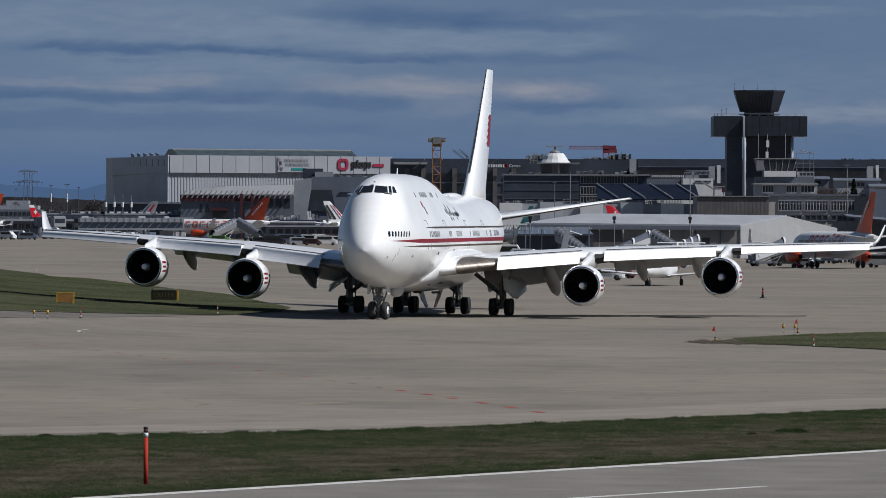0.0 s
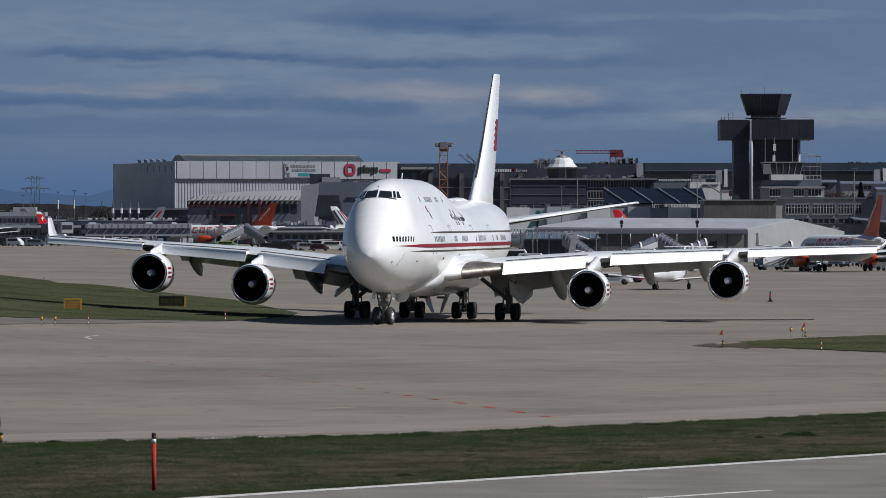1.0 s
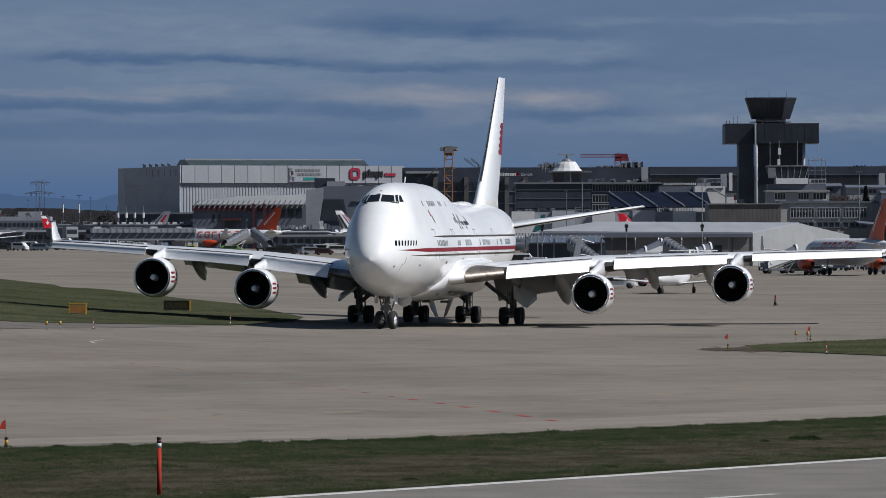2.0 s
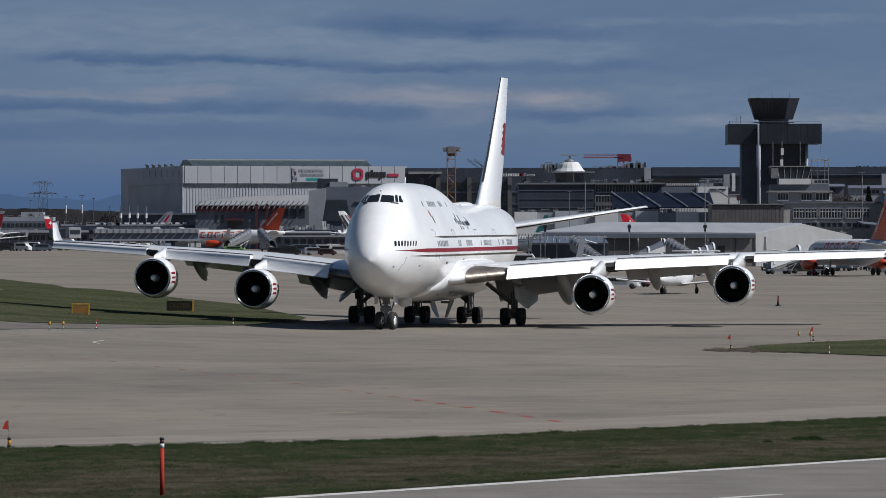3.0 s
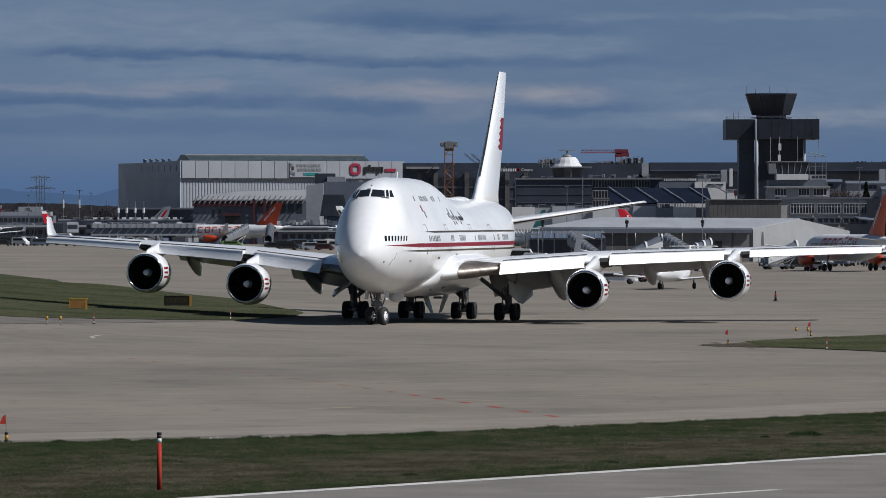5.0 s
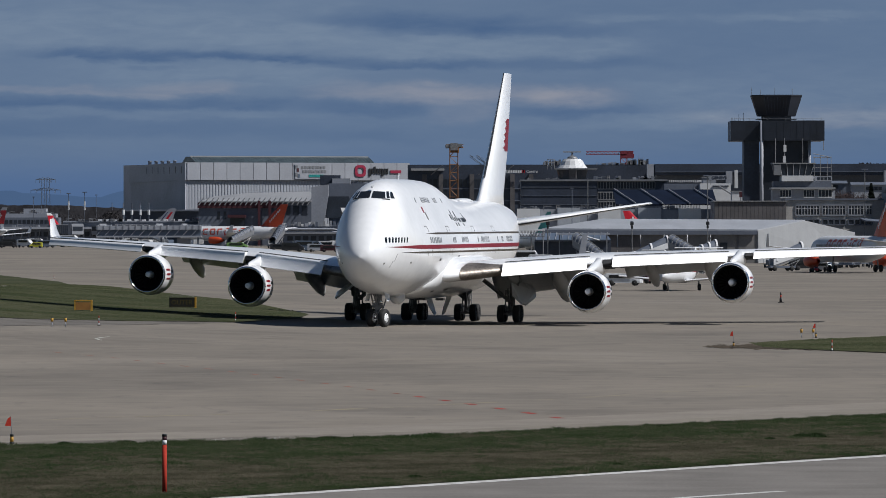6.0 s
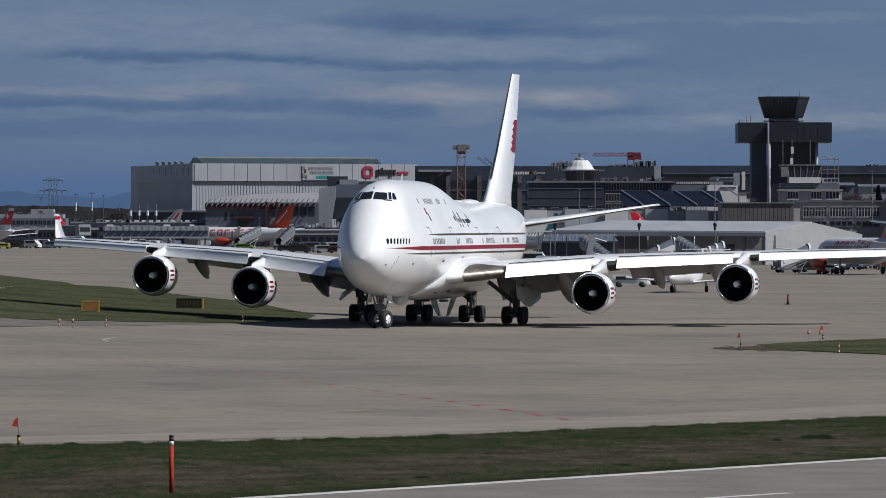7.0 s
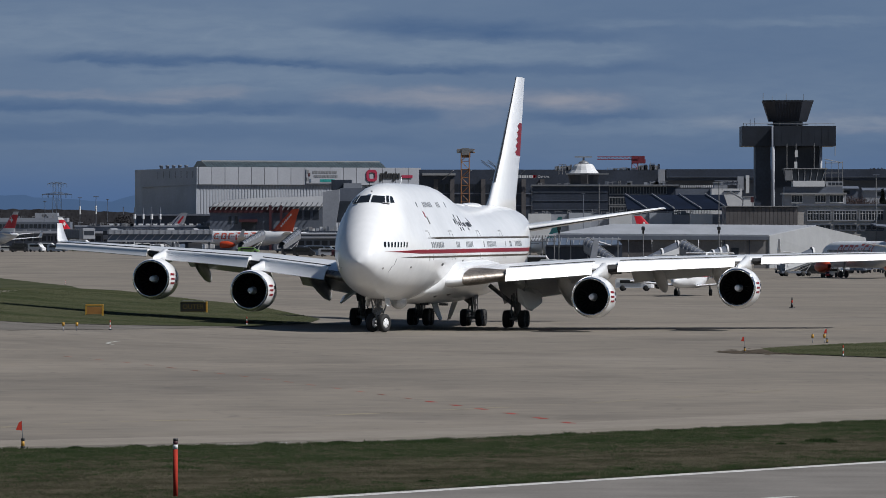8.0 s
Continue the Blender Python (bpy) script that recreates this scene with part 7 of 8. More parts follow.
def baggage_cart(label, mat, x, y, turn, covered=True):
    c = tagged(empty("baggage_cart"), label, "baggage cart", group="baggage carts")
    part("bed", boxes((-.8, .8, -1.5, 1.5, .5, .65), bevel=.03), WALL_MID, c)
    if covered:
        part("cover", boxes((-.78, .78, -1.4, 1.4, .65, 1.9), bevel=.12), mat, c)
    else:
        part("rack", tubes([((a, b, .65), (a, b, 1.7), .04) for a in (-.75, .75) for b in (-1.4, 1.4)] + [((-.75, -1.4, 1.7), (-.75, 1.4, 1.7), .04), ((.75, -1.4, 1.7), (.75, 1.4, 1.7), .04)], n=5), mat, c)
        part("load", boxes((-.6, .6, -1.1, .2, .65, 1.2), (-.5, .6, .25, 1.2, .65, 1.4), bevel=.05), BLUE_GREY, c)
    for sd in (-.7, .7):
        for yy in (-1.0, 1.0):
            bm = bmesh.new()
            turned(bm, [(-.08, .03), (-.08, .26), (.08, .26), (.08, .03)], (sd, yy, .26), (1, 0, 0), n=10)
            part("tyre", bm, RUBBER, c)
    c.matrix_world = pose(x, y, ground(x, y), 0, 0, turn)


def jet_bridge(label, x, y, length, turn, high=4.2):
    """A boarding bridge: cabin, ribbed tunnel, leg on wheels, roof vents."""
    b = tagged(empty("jet_bridge"), label, "boarding bridge", group="boarding bridges")
    part("tunnel", boxes((-1.4, 1.4, 0, length, high, high + 2.6), bevel=.12), WALL_MID, b)
    for i in range(int(length / 1.6)):
        part("tunnel_rib", boxes((-1.5, 1.5, .3 + i * 1.6, .5 + i * 1.6, high - .08, high + 2.7)), STEEL_GREY, b)
    part("cabin", boxes((-1.9, 1.9, -2.6, .2, high - .3, high + 2.9), bevel=.2), WALL_LIGHT, b)
    part("cabin_window", boxes((-1.5, 1.5, -2.66, -2.6, high + .9, high + 2.1)), FACADE_GLASS, b)
    part("leg", boxes((-1.0, -.7, 2.0, 2.4, 0, high), (.7, 1.0, 2.0, 2.4, 0, high), (-1.2, 1.2, 1.8, 2.6, .3, .7)), STRUT_METAL, b)
    part("service_stair", loft(bmesh.new(), [[Vector((1.5, 1, high)), Vector((2.2, 1, high)), Vector((2.2, 1.2, high + .2)), Vector((1.5, 1.2, high + .2))], [Vector((1.5, 5.2, 0)), Vector((2.2, 5.2, 0)), Vector((2.2, 5.5, .15)), Vector((1.5, 5.5, .15))]]), STEEL_GREY, b)
    b.matrix_world = pose(x, y, ground(x, y), 0, 0, turn)


for bx, by, bt in ((-108.72, 1760, 25), (-101.35, 1770, -50), (-87.03, 1765, 60), (-78.97, 1770, -30)):
    jet_bridge("grey ribbed boarding bridge at the pier", bx, by, 14, bt, 3.4)
cart_rnd = random.Random(21)
for bx0, bx1, by0, by1, count in ((-107.78, -71.24, 1670, 1740, 26), (-43.53, -20.29, 1520, 1600, 16), (16.37, 42.7, 1050, 1090, 12), (52.22, 73.64, 1030, 1080, 12)):
    for _ in range(count):
        shade, name = cart_rnd.choice(((WHITE_MATT, "white"), (PAINT_GREY, "grey"), (WALL_MID, "dark grey"), (BLUE_GREY, "blue-grey"), (WALL_LIGHT, "pale grey"), (BLACK, "black")))
        open_ = cart_rnd.random() < .35
        baggage_cart(name + (" open baggage cart standing on the apron" if open_ else " covered baggage cart standing on the apron"), shade, cart_rnd.uniform(bx0, bx1), cart_rnd.uniform(by0, by1), cart_rnd.uniform(0, 180), not open_)


def hoop_frame():
    s = tagged(empty("service_frame"), "pale bent-tube service frame by the pier", "frame")
    y = 1700
    x0, x1 = -94.27, -91.81
    z0, z1 = ground(x0, y), 7.9
    part("tube_frame", tubes([((x0, y, z0), (x0 + .5, y, z1), .14), ((x0 + .5, y, z1), (x1, y, z1 + .2), .14), ((x1, y, z1 + .2), (x1, y, z0), .14)], n=8), WHITE_MATT, s)
    part("platform", boxes((x0 + .3, x1, y - .5, y + .5, z0 + 1.4, z0 + 1.6)), STEEL_GREY, s)


hoop_frame()


def covered_walkway():
    """A raised glazed walkway before the orange-tailed jet's nose."""
    b = tagged(empty("covered_walkway"), "raised glazed boarding walkway with a pale ribbed roof", "walkway")
    y, x0, x1 = 1655, -96.5, -68.6
    slab(b, "roof", x0, x1, y, 4, 7.5, 8.6, HALL_LIGHT, "pale ribbed roof")
    for i in range(17):
        a = x0 + .4 + i * (x1 - x0 - 1) / 16
        slab(b, "roof_rib", a, a + .22, y - .12, 4.2, 7.45, 8.68, WALL_LIGHT)
    slab(b, "glazing", x0 + .2, x1 - .2, y + .5, 3, 5.9, 7.5, BLUE_GREY, "grey-blue glazing")
    for i in range(13):
        a = x0 + i * (x1 - x0 - .4) / 12
        part("strut", tubes([((a, y + .2, 5.9), (a + 1.5, y + .2, 7.5), .08)], n=5), HALL_LIGHT, b)
    slab(b, "floor_beam", x0, x1, y + .1, 3.6, 5.45, 5.9, WALL_LIGHT)
    for a in (x0 + 1, x0 + 9, x0 + 17, x1 - 1.2):
        slab(b, "leg", a, a + .5, y + 1, .6, 2.7, 5.45, WALL_MID)
    for a, w, h in ((x0 + 3, 3.2, 2.2), (x0 + 11.5, 2.6, 1.8), (x1 - 6.5, 3.6, 2.4)):
        slab(b, "plant_box", a, a + w, y + 2, 1.5, 2.7, 2.8 + h, WALL_LIGHT, "pale grey plant box")


covered_walkway()


def roof_clutter():
    """Cooling units and ducts on a low roof."""
    b = tagged(empty("plant_roof"), "low grey roof crowded with white ducts and plant", "building")
    Y = 1725
    slab(b, "wall", -50.16, -33.96, Y, 8, 3, 8.39, WALL_DARK)
    rnd = random.Random(11)
    for i in range(16):
        x = -49.85 + i * .98
        hgt = rnd.uniform(.5, 1.6)
        slab(b, "plant_unit", x, x + rnd.uniform(.5, .9), Y + rnd.uniform(0, 4), 1.5, 8.39, 8.39 + hgt, rnd.choice((ROOF_LIGHT, WALL_LIGHT, WALL_MID, WHITE_MATT)))
    part("duct", tubes([((-49.54, Y - .5, 7.61), (-34.9, Y - .5, 7.61), .35), ((-48.92, Y - .4, 6.83), (-33.96, Y - .4, 6.83), .25)], n=8), WALL_LIGHT, b)
    # low sheds between the roof and the vehicle row
    c = tagged(empty("apron_shed"), "row of low grey sheds on the apron", "shed")
    slab(c, "wall", -46.79, -21.46, 1650, 10, 2.8, 6.39, WALL_MID)
    slab(c, "roof", -47.09, -21.16, 1649, 12, 6.39, 6.69, WALL_LIGHT)
    window_row(c, -46.05, -27.42, 9, 1650, 4.6, 5.79, .3)


roof_clutter()


def lamp_mast(label, x, y, top, r=.16, head=1.4, white=None, box_at=None):
    m = tagged(empty("lamp_mast"), label, "lamp mast", group="apron lamp masts")
    g = ground(x, y)
    part("pole", tubes([((x, y, g), (x, y, top), r * .7)], n=8), STRUT_METAL if y < 1400 else WALL_MID, m)
    part("lamp_head", boxes((x - head * .34, x + head * .34, y - .3, y + .3, top - .06, top + .16), bevel=.05), WALL_MID, m)
    if white:
        part("white_sleeve", tubes([((x, y, white[0]), (x, y, white[1]), r * 1.9)], n=8), WHITE_MATT, m, "white sleeve")
    if box_at:
        part("signal_box", boxes((x - .32, x + .32, y - .3, y + .3, box_at + .1, box_at + .75), (x - .2, x + .2, y - .2, y + .2, box_at - .5, box_at + .1), bevel=.08), BLACK, m, "black lamp box")


lamp_mast("tall thin lamp mast behind the pier", -120.96, 1930, 18.86, .13, 1.9, (13.81, 16.42))
lamp_mast("tall thin lamp mast behind the pier", -116.0, 1930, 19.23, .13, 2.4, (13.82, 16.44))
lamp_mast("lamp mast behind the brushwood", -115.34, 1980, 18.68, .1, 1.4)
lamp_mast("thin grey mast behind the pier", -106.99, 1920, 15.89, .16, .4)
lamp_mast("thin grey lamp mast near the roof lights", -131.77, 1930, 17.78, .1, 1.4)
for lx in (-100.82, -98.29, -95.76, -93.22):
    lamp_mast("short mast with a white sleeve on the hall roof", lx, 1870, 15.5, .2, .5, (12.12, 13.64))
lamp_mast("tall apron lamp mast before the offices", 24.38, 1200, 16.83, .11, .3)
lamp_mast("apron lamp mast before the dark block", 26.69, 1500, 17.14, .13, 1.3)
lamp_mast("tall apron mast with black lamp boxes", 44.6, 1130, 16.7, .12, 2.4, None, 7.72)
lamp_mast("apron mast with a black lamp box", 30.92, 1130, 8.39, .12, .8, None, 7.67)
lamp_mast("tall lamp mast beside the beige offices", 85.24, 1320, 19.74, .12, 2.1)
lamp_mast("green lamp mast beside the hangar", 15.44, 1110, 8.2, .14, .7, None, 7.7)


def pylon(x, y, top):
    p = tagged(empty("power_pylon"), "grey lattice power pylon far behind the airport", "pylon", group="power pylons")
    g = ground(x, y)
    bm = bmesh.new()
    for a, b in ((-1, -1), (1, -1), (1, 1), (-1, 1)):
        tube(bm, (x + a * .95, y + b * .95, g), (x + a * .45, y + b * .45, top), .08, n=4)
    n = 9
    for i in range(n):
        t0, t1 = i / n, (i + 1) / n
        w0, w1 = .95 - .5 * t0, .95 - .5 * t1
        s = 1 if i % 2 else -1
        tube(bm, (x - s * w0, y - w0, g + (top - g) * t0), (x + s * w1, y - w1, g + (top - g) * t1), .05, n=4)
    # blue-grey on lattice and arms puts the distance haze into the colour
    part("lattice", bm, BLUE_GREY, p)
    for zz, half in ((top - .6, 2.6), (top - 4.4, 4.4)):
        bm = bmesh.new()
        tube(bm, (x - half, y, zz), (x + half, y, zz), .12, n=4)
        tube(bm, (x - half, y, zz), (x, y, zz + .7), .09, n=4)
        tube(bm, (x + half, y, zz), (x, y, zz + .7), .09, n=4)
        for q in (-half, -half * .5, half * .5, half):
            tube(bm, (x + q, y, zz), (x + q, y, zz - 1.2), .07, n=4)
        part("cross_arm", bm, BLUE_GREY, p)


pylon(-150.16, 2250, 26.6)
pylon(-149.65, 2270, 26.78)


def conifer(x, y, top):
    t = tagged(empty("conifer"), "dark narrow conifer among the roofs", "tree")
    g = ground(x, y)
    part("trunk", tubes([((x, y, g), (x, y, top), .18)], n=8), LEAF_DARK, t)
    rnd = random.Random(5)
    bm = bmesh.new()
    for i in range(3600):
        f = rnd.random() ** .8
        r = (1 - f) ** 1.25 * 4.8 * rnd.uniform(.3, 1.0) + .05
        a = rnd.uniform(0, 6.283)
        c = Vector((x + r * math.cos(a), y + r * math.sin(a), g + 2.5 + (top - g - 2.5) * f))
        s = .35
        bm.faces.new([bm.verts.new(c + Vector((rnd.uniform(-s, s), rnd.uniform(-s, s), rnd.uniform(-s, s * .5)))) for _ in range(3)])
    part("crown", bm, PINE, t)


conifer(107.6, 1640, 19.4)


def roof_cluster():
    """Pale houses among the trees beside the old control room."""
    for a, c, y, top, wall, panes in ((110.8, 123.6, 1770, 20.35, WALL_LIGHT, (114.6, 119.2)), (103.4, 109.8, 1782, 20.9, WALL_MID, (104.6, 107.4)), (120.4, 127.6, 1764, 18.7, WALL_BEIGE, (121.6, 125.0)), (97.6, 102.6, 1776, 20.3, WALL_MID, (98.6, 100.8))):
        h = tagged(empty("house"), "pale low house among bare trees", "house")
        part("wall", boxes((a, c, y, y + 8, 3, top - .5), bevel=.05), wall, h)
        part("roof", loft(bmesh.new(), [[Vector((q, y - .6, top - .5)), Vector((q, y - .6, top - .3)), Vector((q, y + 4, top + .4)), Vector((q, y + 8.4, top - .5))] for q in (a - .4, c + .4)]), WALL_MID, h)
        for k in range(4):
            x = panes[0] + (panes[1] - panes[0]) * (k + .5) / 4
            part("window", boxes((x - .5, x + .5, y - .06, y, top - 1.9, top - .9)), FACADE_GLASS, h)


roof_cluster()


def white_kiosks():
    """Small white buildings and boards between the tower and the terminal."""
    for label, a, c, y, top, mt in (("small white cabin beside the tower", 67.62, 70.44, 1560, 16.71, WHITE_MATT), ("pale low cabin beside the tower", 62.23, 65.72, 1610, 20.66, WALL_LIGHT)):
        h = tagged(empty("cabin"), label, "cabin")
        part("wall", boxes((a, c, y, y + 5, 3, top), bevel=.05), mt, h)
        part("roof", boxes((a - .15, c + .15, y - .2, y + 5.2, top, top + .2)), ROOF_LIGHT, h)
        part("door", boxes((a + .3, a + 1.2, y - .05, y, 3, 5)), WALL_DARK, h)
    b = tagged(empty("sign_board"), "red and white advertising board on posts", "sign")
    x = 69.23
    part("panel", boxes((x, x + .9, 1555, 1555.2, 15.3, 16.68)), RUST_RED, b, "dark red panel")
    part("post", boxes((x + .3, x + .5, 1555.2, 1555.4, 3, 16.68)), STEEL_GREY, b)
    # flat walkway roof on a truss beside the hangar
    w = tagged(empty("walkway_roof"), "white flat walkway roof on a lattice truss", "canopy")
    x0, x1, zt = 9.84, 14.67, 7.08
    part("roof", boxes((x0, x1, 1088, 1092, zt - .25, zt), bevel=.04), WHITE_MATT, w)
    bm = bmesh.new()
    tube(bm, (x0, 1088, zt - 1.2), (x1, 1088, zt - 1.2), .07, n=5)
    for i in range(9):
        a, c = x0 + (x1 - x0) * i / 9, x0 + (x1 - x0) * (i + 1) / 9
        tube(bm, (a, 1088, zt - 1.2), ((a + c) / 2, 1088, zt - .2), .05, n=4)
        tube(bm, ((a + c) / 2, 1088, zt - .2), (c, 1088, zt - 1.2), .05, n=4)
    part("truss", bm, STEEL_GREY, w)
    for a in (x0 + .3, (x0 + x1) / 2, x1 - .3):
        part("post", tubes([((a, 1090, ground(a, 1090)), (a, 1090, zt - .2), .09)], n=6), STEEL_GREY, w)


white_kiosks()


def roof_sign():
    b = tagged(empty("roof_sign"), "pale board with grey letters reading GENEVE on posts", "sign")
    x0, x1, z0, z1 = 62.59, 67.71, 19.79, 20.92
    part("panel", boxes((x0, x1, 1575, 1575.2, z0, z1)), WALL_LIGHT, b)
    for a in (x0 + .4, x1 - .4):
        part("post", boxes((a - .06, a + .06, 1575.2, 1575.35, z0 - 1.2, z1)), STEEL_GREY, b)
    c = bpy.data.curves.new("lettering", "FONT")
    c.body, c.size, c.align_x, c.align_y, c.extrude = "GENEVE", 1.05, "CENTER", "CENTER", .02
    c.materials.append(WALL_DARK)
    o = new("lettering", c)
    o.parent = b
    o.matrix_world = pose((x0 + x1) / 2, 1574.95, (z0 + z1) / 2, 90, 0, 0)


roof_sign()


# ---- signs, markers and lights along the taxiways ----
def delineator(x, y):
    d = tagged(empty("marker_post"), "orange-red plastic marker post with a white band in the grass", "marker post")
    g = ground(x, y)
    for name, z0, z1, r, mat in (("post", -.1, 1.2, .056, SIGNAL_RED), ("white_band", 1.2, 1.31, .058, WHITE_MATT), ("red_band", 1.31, 1.4, .056, RUST_RED), ("cap", 1.4, 1.46, .059, BLACK)):
        bm = bmesh.new()
        turned(bm, [(z0, 0.001), (z0, r), (z1, r), (z1, r * .8), (z1 + .004, .001)], (x, y, g), (0, 0, 1), n=20)
        part(name, smooth(bm), mat, d)


delineator(-7.25, 152.96)


def flag_marker(x, y, h=.95):
    f = tagged(empty("flag_marker"), "red flag on a yellow and black taxiway edge light", "marker flag", group="taxiway edge flags")
    g = ground(x, y)
    for name, z0, z1, r, mat in (("base", 0, .07, .075, BLACK), ("lamp_body", .07, .23, .055, SIGNAL_YELLOW), ("lens", .23, .31, .06, BLACK)):
        bm = bmesh.new()
        turned(bm, [(z0, .001), (z0, r), (z1, r * .9), (z1, .001)], (x, y, g), (0, 0, 1), n=16)
        part(name, smooth(bm), mat, f)
    part("stick", tubes([((x, y, g + .3), (x - .03, y, g + h), .012)], n=6), STEEL_GREY, f)
    bm = bmesh.new()
    plate(bm, [(x - .02, y, g + h), (x - .03, y, g + h - .3), (x - .21, y - .03, g + h - .28), (x - .12, y - .02, g + h - .06)], .012, (0, 1, 0))
    part("pennant", bm, SIGNAL_RED, f, "red pennant")


def edge_light(x, y, h=.54):
    f = tagged(empty("edge_light"), "yellow taxiway edge light on a short stem", "edge light", group="taxiway edge lights")
    g = ground(x, y)
    for name, z0, z1, r0, r1, mat in (("stem", 0, h * .6, .024, .024, HALL_LIGHT), ("head", h * .6, h, .075, .085, SIGNAL_YELLOW), ("lens", h, h + .05, .06, .03, BLACK)):
        bm = bmesh.new()
        turned(bm, [(z0, .001), (z0, r0), (z1, r1), (z1, .001)], (x, y, g), (0, 0, 1), n=16)
        part(name, smooth(bm), mat, f)


def pin(x, y, h=.62):
    p = tagged(empty("marker_pin"), "slim red and white marker pin on the pavement edge", "marker pin", group="marker pins")
    g = ground(x, y)
    n = 4
    for i in range(n):
        bm = bmesh.new()
        z0, z1, r = h * i / n, h * (i + 1) / n, .03 * (1.3 if i == 0 else 1)
        turned(bm, [(z0, .001), (z0, r), (z1, r * .9), (z1, .001)], (x, y, g), (0, 0, 1), n=12)
        part("band", smooth(bm), SIGNAL_RED if i % 2 else WHITE_MATT, p)
    part("foot", boxes((x - .1, x + .1, y - .1, y + .1, g, g + .05)), BLACK, p)


flag_marker(-13.59, 189.25, .84)
flag_marker(15.48, 355.2, .92)
flag_marker(22.24, 391.9, .9)
for q in ((-24.72, 378.31), (-24.04, 380.49), (21.3, 391.38), (22.06, 391.8)):
    edge_light(*q)
for q in ((-22.59, 390.47), (-15.56, 432.28), (20.24, 341.28), (-55.95, 860.55)):
    pin(*q)


def bollard(x, y):
    p = tagged(empty("traffic_cone"), "dark slim cone with an orange band on the apron", "cone")
    g = ground(x, y)
    for name, z0, z1, r0, r1, mat in (("base", 0, .08, .28, .26, BLACK), ("cone", .08, .5, .13, .09, BLACK), ("band", .5, .72, .09, .075, SIGNAL_RED), ("tip", .72, 1.0, .075, .05, BLACK)):
        bm = bmesh.new()
        turned(bm, [(z0, .001), (z0, r0), (z1, r1), (z1, .001)], (x, y, g), (0, 0, 1), n=16)
        part(name, smooth(bm), mat, p)


bollard(29.76, 581.97)


def taxi_sign(x, y):
    s = tagged(empty("taxiway_sign"), "black taxiway sign with yellow letters reading OUTER", "sign")
    g = ground(x, y)
    w, h0, h1 = 1.93, .12, .86
    part("face", boxes((x - w / 2, x + w / 2, y, y + .22, g + h0, g + h1), bevel=.02), SIGN_BLACK, s, "black sign face")
    part("end_panel", boxes((x + w / 2 + .003, x + w / 2 + .13, y - .02, y + .3, g + h0 - .05, g + h1 + .03)), SIGNAL_YELLOW, s, "yellow end panel")
    for dx in (-.7, .7):
        part("leg", boxes((x + dx - .04, x + dx + .04, y + .06, y + .14, g, g + h0)), STEEL_GREY, s)
    c = bpy.data.curves.new("lettering", "FONT")
    c.body, c.size, c.align_x, c.align_y, c.extrude = "OUTER", .5, "CENTER", "CENTER", .006
    t = new("lettering", c)
    t.data.materials.append(SIGN_YELLOW)
    t.matrix_world = pose(x, y - .012, g + (h0 + h1) / 2, 90, 0, 0)
    t.parent = s
    part("border", boxes((x - w / 2 + .04, x + w / 2 - .04, y - .008, y, g + h0 + .03, g + h0 + .05), (x - w / 2 + .04, x + w / 2 - .04, y - .008, y, g + h1 - .05, g + h1 - .03)), SIGN_YELLOW, s)
    part("lamp_bar", tubes([((x - w / 2 + .2, y - .05, g + h1 + .12), (x + w / 2 - .2, y - .05, g + h1 + .12), .02), ((x - w / 2 + .2, y - .05, g + h1 + .12), (x - w / 2 + .02, y + .1, g + h1), .02), ((x + w / 2 - .2, y - .05, g + h1 + .12), (x + w / 2 - .02, y + .1, g + h1), .02)], n=6), STRUT_METAL, s)


taxi_sign(-21.17, 474.85)


def yellow_stand(x, y):
    s = tagged(empty("yellow_stand"), "yellow painted steel stand with an ochre panel in the grass", "stand")
    g = ground(x, y)
    w, h = 1.27, .72
    part("top", boxes((x - w / 2, x + w / 2, y, y + .7, g + h, g + h + .09), bevel=.015), SIGNAL_YELLOW, s)
    for dx in (-w / 2 + .06, w / 2 - .06):
        for dy in (.06, .64):
            part("leg", boxes((x + dx - .05, x + dx + .05, y + dy - .05, y + dy + .05, g, g + h)), SIGNAL_YELLOW, s)
    part("panel", boxes((x - w / 2 + .12, x + w / 2 - .12, y + .015, y + .05, g + .12, g + h - .06)), OCHRE, s, "ochre panel")


yellow_stand(-26.58, 440.17)


# ---- painted lines ----
def sample(pts, n):
    """A smooth line through ground points."""
    out = []
    for i in range(n):
        t = i / (n - 1) * (len(pts) - 1)
        k = min(int(t), len(pts) - 2)
        f = t - k
        p0, p1, p2, p3 = (Vector((*pts[min(max(j, 0), len(pts) - 1)], 0)) for j in (k - 1, k, k + 1, k + 2))
        out.append(.5 * ((2 * p1) + (p2 - p0) * f + (2 * p0 - 5 * p1 + 4 * p2 - p3) * f * f + (3 * p1 - p0 - 3 * p2 + p3) * f**3))
    return out


